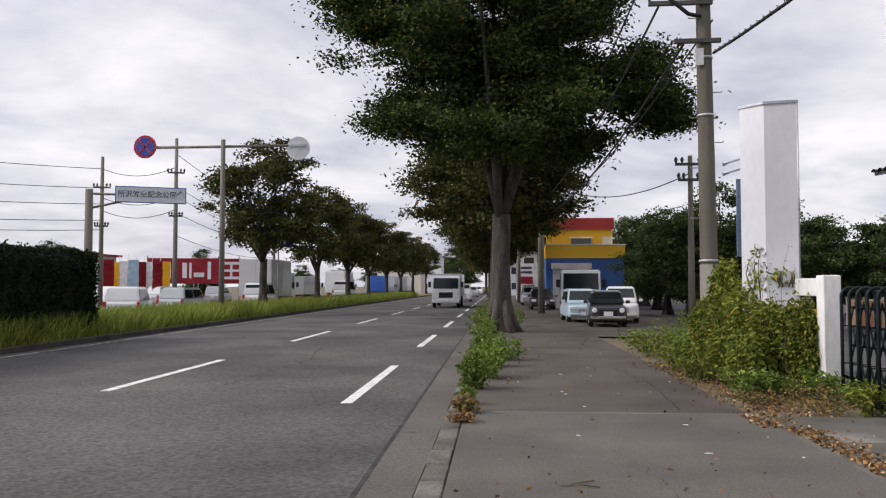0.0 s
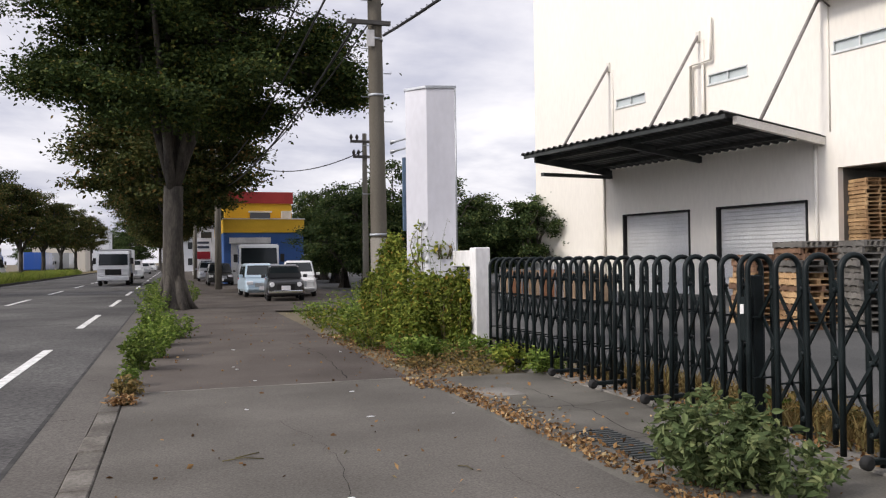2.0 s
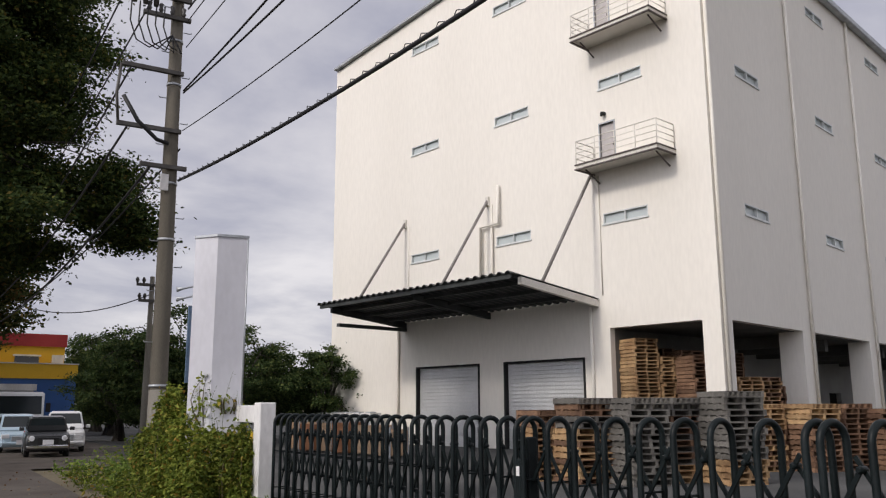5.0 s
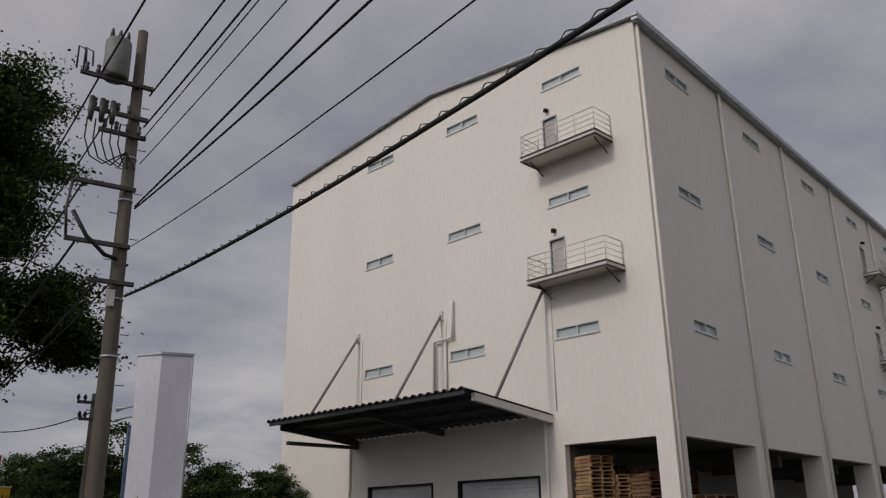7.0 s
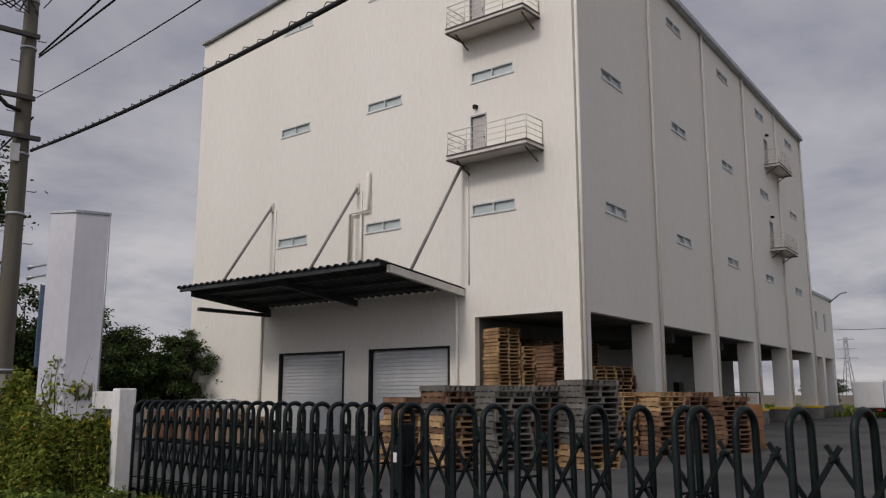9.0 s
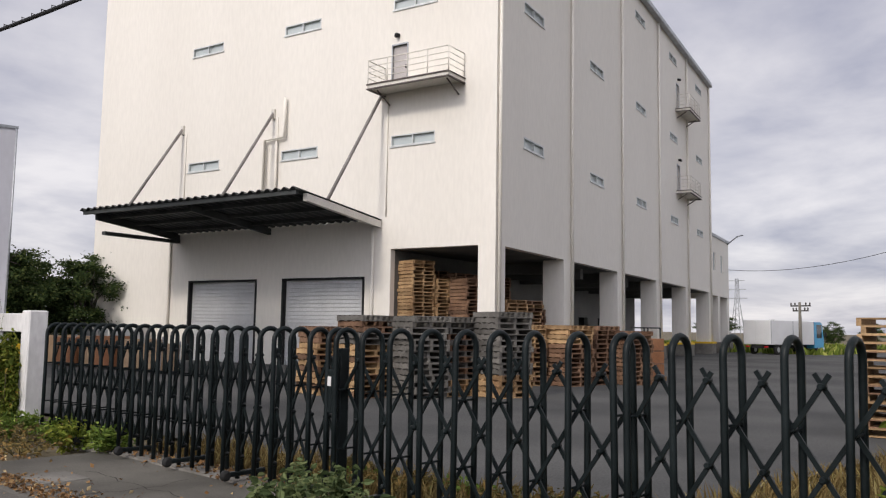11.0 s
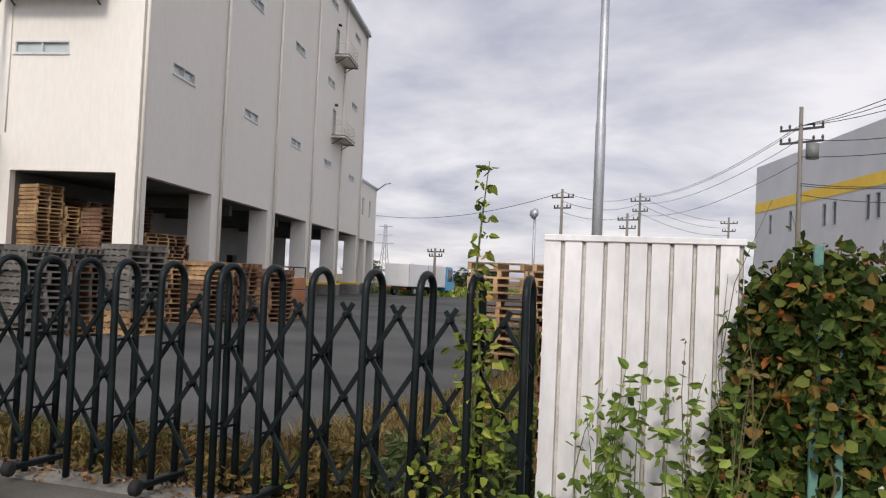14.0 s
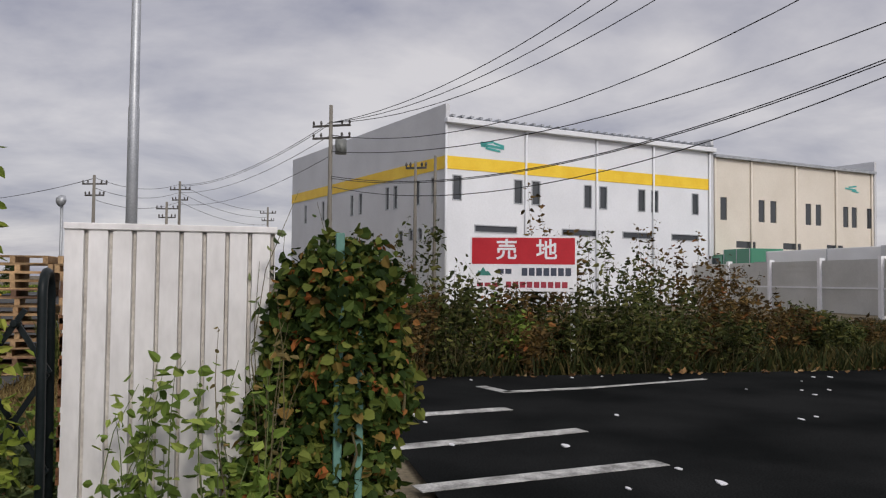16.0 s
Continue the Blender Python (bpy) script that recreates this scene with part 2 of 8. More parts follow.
# ---- building blocks ----
def add_box(bm, x0, y0, z0, x1, y1, z1, m=None, bevel=0.0):
    r = bmesh.ops.create_cube(bm, size=1.0)
    vs = r["verts"]
    t = Matrix.Translation(((x0 + x1) / 2, (y0 + y1) / 2, (z0 + z1) / 2)) @ Matrix.Diagonal((abs(x1 - x0), abs(y1 - y0), abs(z1 - z0), 1))
    bmesh.ops.transform(bm, matrix=t, verts=vs)
    if bevel:
        es = list({e for v in vs for e in v.link_edges})
        r2 = bmesh.ops.bevel(bm, geom=es, offset=bevel, segments=1, affect="EDGES", profile=0.5)
        vs = list({v for f in r2["faces"] for v in f.verts} | {v for v in vs if v.is_valid})
    if m is not None:
        bmesh.ops.transform(bm, matrix=m, verts=vs)
    return vs


def add_tube(bm, pts, radii, seg=10, caps=True):
    """A round tube along points, with a radius for each."""
    pts = [Vector(p) for p in pts]
    if isinstance(radii, (int, float)):
        radii = [radii] * len(pts)
    rings, side = [], None
    for i, p in enumerate(pts):
        d = (pts[min(i + 1, len(pts) - 1)] - pts[max(i - 1, 0)]).normalized()
        if side is None:
            side = d.orthogonal().normalized()
        side = (side - d * side.dot(d)).normalized()
        up = d.cross(side)
        rings.append([bm.verts.new(p + (side * math.cos(k * math.tau / seg) + up * math.sin(k * math.tau / seg)) * radii[i]) for k in range(seg)])
    for a, b in zip(rings, rings[1:]):
        for k in range(seg):
            f = bm.faces.new((a[k], a[(k + 1) % seg], b[(k + 1) % seg], b[k]))
            f.smooth = True
    if caps:
        bm.faces.new(rings[0][::-1])
        bm.faces.new(rings[-1])


def add_prism(bm, outline, z0, z1, m=None):
    """An upright prism on an outline of (x, y)."""
    lo = [bm.verts.new((x, y, z0)) for x, y in outline]
    hi = [bm.verts.new((x, y, z1)) for x, y in outline]
    k = len(lo)
    bm.faces.new(lo[::-1])
    bm.faces.new(hi)
    for i in range(k):
        bm.faces.new((lo[i], lo[(i + 1) % k], hi[(i + 1) % k], hi[i]))
    if m is not None:
        bmesh.ops.transform(bm, matrix=m, verts=lo + hi)
    return lo + hi


def mesh_of(name, bm, material):
    bmesh.ops.recalc_face_normals(bm, faces=bm.faces)
    me = bpy.data.meshes.new(name)
    bm.to_mesh(me)
    bm.free()
    for m in material if isinstance(material, (list, tuple)) else [material]:
        me.materials.append(m)
    return me


def part(name, bm, material, parent, label=""):
    """Links a bmesh as one mesh object under a thing or a part, in the parent's own axes."""
    ob = new(name, mesh_of(name, bm, material))
    ob.parent = parent
    return tagged(ob, label)


def shared(name, me, parent, m=None):
    ob = new(name, me)
    ob.parent = parent
    if m is not None:
        ob.matrix_basis = m
    return ob


def thing(name, label, category, m=None, group="", kind=""):
    ob = new(name)
    ob.empty_display_size = 0.2
    if m is not None:
        ob.matrix_basis = m
    return tagged(ob, label, category, group, kind)


def solid(name, bm, material, label, category, kind="", group=""):
    return tagged(new(name, mesh_of(name, bm, material)), label, category, group, kind)


def box_part(name, dims, material, parent, label="", bevel=0.0, m=None):
    bm = bmesh.new()
    add_box(bm, *dims, m=m, bevel=bevel)
    return part(name, bm, material, parent, label)


def mesh_arrays(name, verts, faces, material):
    me = bpy.data.meshes.new(name)
    me.from_pydata(verts.tolist() if hasattr(verts, "tolist") else verts, [], faces.tolist() if hasattr(faces, "tolist") else faces)
    me.materials.append(material)
    me.update()
    return me


def leaf_cloud(name, centres, size, material, rng, jitter=0.35, droop=0.3, aspect=0.55, ovate=False):
    """One mesh of folded leaves, a leaf at each centre; ovate ones have a rounded outline."""
    k = len(centres)
    s = size * (1 + jitter * (rng.random(k) * 2 - 1))
    d = rng.normal(size=(k, 3))
    d[:, 2] = d[:, 2] * 0.5 - droop
    d /= np.linalg.norm(d, axis=1)[:, None]
    o = np.cross(d, rng.normal(size=(k, 3)))
    o /= np.linalg.norm(o, axis=1)[:, None]
    nrm = np.cross(d, o)
    a = centres
    tip = a + d * s[:, None]
    if ovate:
        low, high = a + d * (s * 0.22)[:, None] + nrm * (s * 0.09)[:, None], a + d * (s * 0.6)[:, None] + nrm * (s * 0.07)[:, None]
        wl_, wh = o * (s * aspect * 0.47)[:, None], o * (s * aspect * 0.40)[:, None]
        v = np.stack([a, low + wl_, high + wh, tip - nrm * (s * 0.08)[:, None], high - wh, low - wl_], 1).reshape(-1, 3)
        i = np.arange(k)[:, None] * 6
        return mesh_arrays(name, v, np.concatenate([i + [0, 1, 2, 3], i + [0, 3, 4, 5]], 0), material)
    mid = a + d * (s * 0.45)[:, None] + nrm * (s * 0.08)[:, None]
    l, r = mid + o * (s * aspect / 2)[:, None], mid - o * (s * aspect / 2)[:, None]
    v = np.stack([a, l, tip, r], 1).reshape(-1, 3)
    i = np.arange(k)[:, None] * 4
    f = np.concatenate([i + [0, 1, 2], i + [0, 2, 3]], 0)
    return mesh_arrays(name, v, f, material)


# ---- ground, road, pavement ----
def smooth01(v):
    v = min(max(v, 0.0), 1.0)
    return v * v * (3 - 2 * v)


def ground_z(x, y):
    """The yard behind the gate falls a little away from the street."""
    return -0.22 * smooth01((x - 5.2) / 8.0) * smooth01((y + 0.6) / 2.2)


def sheet(bm, xs, ys, lift, zf=ground_z):
    g = [[bm.verts.new((x, y, zf(x, y) + lift)) for y in ys] for x in xs]
    for a, b in zip(g, g[1:]):
        for i in range(len(ys) - 1):
            bm.faces.new((a[i], b[i], b[i + 1], a[i + 1]))


def span(a, b, k):
    return [a + (b - a) * i / k for i in range(k + 1)]


bm = bmesh.new()
sheet(bm, [-2500, -400, -60, 0, 5.2, 6, 7, 8, 9, 10, 11, 12, 13.2, 40, 400, 2500], [-2500, -400, -50, -2, -0.6, 0, 0.6, 1.2, 1.8, 40, 400, 2500], -0.05)
solid("ground", bm, M_GROUND, "bare earth with dry grass reaching to the horizon", "ground", "structure")

bm = bmesh.new()
add_box(bm, -11.0, -60, -0.3, -1.05, 420, -0.02)
solid("road", bm, M_ROAD, "grey worn asphalt carriageway", "road", "structure")
bm = bmesh.new()
add_box(bm, -1.05, -60, -0.3, -0.62, 420, -0.014)
solid("road_gutter", bm, M_ROAD_WORN, "pale asphalt gutter strip beside the kerb", "road", "structure")
bm = bmesh.new()
add_box(bm, -1.075, -60, -0.02, -1.03, 420, -0.0125)
solid("tar_seam", bm, surf("tar", (0.02, 0.02, 0.02), (0.05, 0.048, 0.045), 3, 0.9, 0.4, 30), "dark tar seam between road and gutter", "road marking", "structure")
bm = bmesh.new()
add_box(bm, -24, -60, -0.3, -14.6, 420, -0.02)
solid("road_opposite", bm, M_ROAD, "grey asphalt opposite carriageway beyond the median", "road", "structure")

for lane, first, label in ((-1.97, 10.7, "worn white dashed edge line"), (-5.69, 11.7, "worn white dashed lane line")):
    for i in range(-3, 18):
        y0 = first + i * (10.05 if lane > -3 else 10.9)
        bm = bmesh.new()
        add_box(bm, lane - 0.075, y0, -0.02, lane + 0.075, y0 + 5.1, -0.013)
        solid("lane_dash", bm, M_LINE, label, "road marking", "structure")
bm = bmesh.new()
add_box(bm, -10.6, -60, -0.02, -10.5, 420, -0.013)
solid("edge_line", bm, surf("worn_road_paint", (0.10, 0.10, 0.098), (0.5, 0.5, 0.49), 5, 0.8, 0.3, 50, tint=0.3), "white line along the median kerb", "road marking", "structure")

# pavement: older asphalt beyond the crossing, smoother asphalt in front
bm = bmesh.new()
sheet(bm, [-0.40, 1.0, 2.95], [9.95, 20, 34], 0.0, lambda x, y: 0.0)
solid("pavement", bm, M_PAVE, "brown-grey asphalt pavement", "pavement", "structure")
bm = bmesh.new()
sheet(bm, [-0.40, 1.0, 2.95], [-30, 0, 9.95], 0.004, lambda x, y: 0.0)
solid("pavement_crossing", bm, M_PAVE_NEW, "smooth lighter asphalt pavement in front of the gate", "pavement", "structure")
bm = bmesh.new()
add_box(bm, -0.40, 9.93, -0.01, 2.95, 9.97, 0.0075)
solid("pavement_seam", bm, M_CONC, "pale worn seam across the pavement", "pavement", "structure")
bm = bmesh.new()
sheet(bm, [-0.40, 3.2, 7.5], [34, 60, 260], 0.0, lambda x, y: 0.0)
solid("pavement_far", bm, M_PAVE, "asphalt pavement and forecourt far along the street", "pavement", "structure")
bm = bmesh.new()
sheet(bm, [2.95, 6.5], [25.0, 29, 34], 0.0, lambda x, y: 0.0)
solid("forecourt", bm, M_PAVE, "asphalt forecourt where the cars stand", "pavement", "structure")
bm = bmesh.new()
sheet(bm, [2.95, 5.2], [1.0, 5, 9.8], 0.003, lambda x, y: 0.0)
solid("gate_apron", bm, M_APRON, "grey concrete apron in front of the gate", "pavement", "structure")
bm = bmesh.new()
add_box(bm, 4.62, 0.8, -0.05, 4.88, 11.9, 0.022)
solid("gate_sill", bm, M_CONC, "dark concrete strip under the folding gate", "gate sill", "structure")

bm = bmesh.new()
sheet(bm, [5.9, 7, 8, 9, 10, 11, 12, 13.2, 40, 130], [3.6, 12, 40, 120], 0.0)
sheet(bm, [17.5, 40, 130], [1.8, 3.6], 0.0)
solid("yard", bm, M_YARD, "grey asphalt yard behind the gate", "yard", "structure")
bm = bmesh.new()
sheet(bm, [4.95, 7, 9, 11, 12.4], [-30, -8, -3, -1.3], 0.0, lambda x, y: 0.0)
solid("parking_lot", bm, M_LOT, "black asphalt of an unused parking lot", "parking lot", "structure")


# ---- the white warehouse ----
CORNER = Vector((24.149, 19.437, 0))
YARD_Z = -0.22


def frame_at(origin, along_deg):
    """Axes of a facade: x along it, y outwards to the viewer's side, z up."""
    a = radians(along_deg)
    u = Vector((math.sin(a), math.cos(a), 0))
    return u


FU, SU = frame_at(CORNER, -9.7), frame_at(CORNER, 76.7)
FN, SN = Vector((-FU.y, FU.x, 0)), Vector((SU.y, -SU.x, 0))  # outward normals
MF = Matrix(((FU.x, FN.x, 0, CORNER.x), (FU.y, FN.y, 0, CORNER.y), (0, 0, 1, 0), (0, 0, 0, 1)))
MS = Matrix(((SU.x, SN.x, 0, CORNER.x), (SU.y, SN.y, 0, CORNER.y), (0, 0, 1, 0), (0, 0, 0, 1)))
FW, SW, EAVE, RIDGE, SOFFIT = 24.1, 40.7, 21.75, 22.95, 4.67
TH = 0.3


def wall_with_holes(bm, x0, x1, z0, z1, holes, m, top=None):
    """A wall of thickness TH in a facade's axes, one skin, with openings cut right through (x0, z0, x1, z1)."""
    xs = sorted({x0, x1, *[h[0] for h in holes], *[h[2] for h in holes]})
    if top is not None:
        xs = sorted({*xs, FW / 2})
    zs = sorted({z0, z1, *[h[1] for h in holes], *[h[3] for h in holes]})
    xs = [x for x in xs if x0 <= x <= x1]
    zs = [z for z in zs if z0 <= z <= z1]
    made = {}

    def v(i, k, y):
        if (i, k, y) not in made:
            z = zs[k]
            if top is not None and k == len(zs) - 1:
                z = top(xs[i])
            made[i, k, y] = bm.verts.new(m @ Vector((xs[i], -TH * y, z)))
        return made[i, k, y]

    def solid_cell(i, k):
        if not (0 <= i < len(xs) - 1 and 0 <= k < len(zs) - 1):
            return False
        cx, cz = (xs[i] + xs[i + 1]) / 2, (zs[k] + zs[k + 1]) / 2
        return not any(h[0] < cx < h[2] and h[1] < cz < h[3] for h in holes)

    for i in range(len(xs) - 1):
        for k in range(len(zs) - 1):
            if not solid_cell(i, k):
                continue
            for y in (0, 1):
                bm.faces.new((v(i, k, y), v(i + 1, k, y), v(i + 1, k + 1, y), v(i, k + 1, y)))
            for (di, dk), (a, b) in (((-1, 0), ((i, k), (i, k + 1))), ((1, 0), ((i + 1, k), (i + 1, k + 1))), ((0, -1), ((i, k), (i + 1, k))), ((0, 1), ((i, k + 1), (i + 1, k + 1)))):
                if not solid_cell(i + di, k + dk):
                    bm.faces.new((v(*a, 0), v(*b, 0), v(*b, 1), v(*a, 1)))


house = thing("warehouse", "tall white windowed warehouse with an open ground floor of columns", "building")
f_wins = [(x, z, x + 2.15, z + 0.46) for x in (2.8, 8.93, 15.1) for z in (8.9, 14.7, 20.38)]
f_doors = [(4.22, 11.3, 4.95, 13.17), (4.25, 17.0, 4.97, 18.9)]
f_shut = [(6.15, YARD_Z, 10.75, 3.57), (12.3, YARD_Z, 16.85, 3.57)]
roof_line = lambda x: EAVE + (RIDGE - EAVE) * (1 - abs(x - FW / 2) / (FW / 2))
bm = bmesh.new()
holes = f_wins + f_doors + f_shut + [(0.0, YARD_Z, 4.85, SOFFIT)]
wall_with_holes(bm, 0, FW, YARD_Z, EAVE, holes, MF, roof_line)
part("front_wall", bm, M_WALL, house, "white panel wall with a low gable")
SBX = 29.4
s_wins = [(2.62 + 8.34 * i, z, 4.77 + 8.34 * i, z + 0.46) for i in range(5) for z in (8.88, 14.62, 20.2)]
s_doors = [(SBX + 0.2, 11.2, SBX + 1.0, 13.1), (SBX + 0.2, 17.0, SBX + 1.0, 18.9)]
bm = bmesh.new()
side_holes = s_wins + s_doors
wall_with_holes(bm, 0.0, SW, SOFFIT, EAVE, side_holes, MS)
part("side_wall", bm, M_WALL, house, "white panel wall over open columns")
# far walls and the storage floors that close the block
F_END = MF @ Vector((FW, 0, 0))
S_END = MS @ Vector((SW, 0, 0))
BACK = F_END + (S_END - CORNER)
bm = bmesh.new()
for a, b in ((F_END, BACK), (BACK, S_END)):
    d = (b - a).normalized()
    n = Vector((-d.y, d.x, 0)) * 0.3
    add_prism(bm, [(p.x, p.y) for p in (a, b, b + n, a + n)], YARD_Z if a == F_END else SOFFIT, EAVE)
part("rear_wall", bm, M_WALL, house, "plain white wall")
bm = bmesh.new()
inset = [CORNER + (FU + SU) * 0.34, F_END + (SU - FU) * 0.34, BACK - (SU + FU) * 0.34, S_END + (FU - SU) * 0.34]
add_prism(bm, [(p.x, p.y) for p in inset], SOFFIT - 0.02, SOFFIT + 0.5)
part("soffit", bm, M_SOFFIT_SHADE, house, "concrete slab over the open ground floor")
# gable roof with eaves
bm = bmesh.new()
ov = 0.35
ra, rb = MF @ Vector((FW / 2, 0.25, 0)), MF @ Vector((FW / 2, 0.25, 0)) + (S_END - CORNER) + SU * 0.3
for e0, e1 in ((CORNER - FU * ov - SU * 0.25, S_END - FU * ov), (F_END + FU * ov - SU * 0.25, BACK + FU * ov)):
    pts = [(e0, EAVE + 0.02), (e1, EAVE + 0.02), (rb, RIDGE + 0.06), (ra, RIDGE + 0.06)]
    lo = [bm.verts.new((p.x, p.y, z)) for p, z in pts]
    hi = [bm.verts.new((p.x, p.y, z + 0.14)) for p, z in pts]
    bm.faces.new(lo)
    bm.faces.new(hi[::-1])
    for i in range(4):
        bm.faces.new((lo[i], lo[(i + 1) % 4], hi[(i + 1) % 4], hi[i]))
part("roof", bm, M_GREYSTEEL, house, "low grey metal gable roof")
bm = bmesh.new()
add_box(bm, -0.2, 0.02, EAVE - 0.16, SW + 0.2, 0.36, EAVE + 0.06, m=MS, bevel=0.04)
part("gutter", bm, M_GREYSTEEL, house, "dark grey eaves gutter")
# inner ground floor wall with dark doors
bm = bmesh.new()
wall_with_holes(bm, 4.86, SW, YARD_Z, SOFFIT - 0.03, [(10 + 4.2 * i, YARD_Z, 12 + 4.2 * i, 2.4) for i in range(6)], Matrix.Translation(-SN * 6.2) @ MS)
part("inner_wall", bm, M_INNER_SHADE, house, "white wall set back behind the columns, greyed for shade")
# near-black wall stands for the shade deep inside the store
bm = bmesh.new()
add_box(bm, 4.86, -9.0, YARD_Z, SW, -8.8, SOFFIT - 0.03, m=MS)
add_box(bm, SW, -9.0, YARD_Z, 50.0, -8.8, SOFFIT - 0.1, m=MS)
part("store_wall", bm, M_DARK, house, "interior wall coloured near black for shade")
# partition and beams take the dark colour that paints the recess's shade
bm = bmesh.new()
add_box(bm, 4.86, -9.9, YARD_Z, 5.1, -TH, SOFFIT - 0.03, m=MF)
part("partition", bm, M_SOFFIT_SHADE, house, "concrete partition beside the pallet store, coloured dark for shade")
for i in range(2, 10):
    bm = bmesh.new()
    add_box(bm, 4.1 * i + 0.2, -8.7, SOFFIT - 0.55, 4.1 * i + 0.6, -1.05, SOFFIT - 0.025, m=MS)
    part("floor_beam", bm, M_SOFFIT_SHADE, house, "concrete beam under the slab, coloured dark for shade")
# columns of the open ground floor
bm = bmesh.new()
add_box(bm, 0.0, -0.78, YARD_Z, 0.74, 0.012, SOFFIT, m=MF)
part("column", bm, M_WALL, house, "square white corner column")
for i in range(1, 6):
    x = 8.2 * i
    bm = bmesh.new()
    add_box(bm, x - 0.95, -1.0, YARD_Z + 0.0, x + 0.02, 0.012, SOFFIT, m=MS)
    col = part("column", bm, M_WALL, house, "square white column")
    bm = bmesh.new()
    add_box(bm, x - 1.25, -1.3, YARD_Z, x + 0.35, 0.3, YARD_Z + 0.95, m=MS, bevel=0.03)
    part("kerb_block", bm, M_CONC, col, "concrete guard round the column foot")
    bm = bmesh.new()
    add_box(bm, x - 1.27, -1.32, YARD_Z + 0.82, x + 0.37, 0.32, YARD_Z + 0.96, m=MS)
    part("yellow_band", bm, M_YELLOW, col, "yellow painted edge")
# vertical joints and downpipes on the side wall
for i in range(0, 6):
    x = 8.15 * i + (0.16 if i == 0 else 0)
    bm = bmesh.new()
    add_tube(bm, [MS @ Vector((x, 0.1, YARD_Z)), MS @ Vector((x, 0.1, EAVE - 0.1))], 0.075, 8)
    part("downpipe", bm, M_WALL_TRIM, house, "cream downpipe down the wall joint")
for x in (18.2, 5.72):
    bm = bmesh.new()
    add_tube(bm, [MF @ Vector((x, 0.09, YARD_Z)), MF @ Vector((x, 0.09, 5.75))], 0.07, 8)
    part("downpipe", bm, M_WALL_TRIM, house, "cream downpipe under the canopy")


def strip_window(m, x0, z0, x1, z1, n):
    """A low strip window in its opening: frame, panes, sill."""
    bm = bmesh.new()
    w = 0.05
    add_box(bm, x0, -0.16, z0, x1, 0.012, z0 + w, m=m)
    add_box(bm, x0, -0.16, z1 - w, x1, 0.012, z1, m=m)
    for i in range(n + 1):
        c = x0 + (x1 - x0 - w) * i / n
        add_box(bm, c, -0.155, z0 + w, c + w, 0.009, z1 - w, m=m)
    win = part("window", bm, M_FRAME, house, "low strip window in a grey frame")
    for i in range(n):
        a, b = x0 + (x1 - x0 - w) * i / n + w, x0 + (x1 - x0 - w) * (i + 1) / n
        bm = bmesh.new()
        add_box(bm, a, -0.14, z0 + w, b, -0.12 + 0.02 * (i % 2), z1 - w, m=m)
        part("pane", bm, M_GLASS_SKY, win)
    bm = bmesh.new()
    add_box(bm, x0 - 0.04, 0.0, z0 - 0.05, x1 + 0.04, 0.05, z0 - 0.002, m=m)
    part("sill", bm, M_FRAME, win)


for w in f_wins:
    strip_window(MF, *w, 2)
for w in s_wins:
    strip_window(MS, *w, 2)


M_EDGE = surf("balcony_edge_paint", (0.075, 0.06, 0.055), (0.12, 0.10, 0.09), 2, 0.6, 0.05, 30)


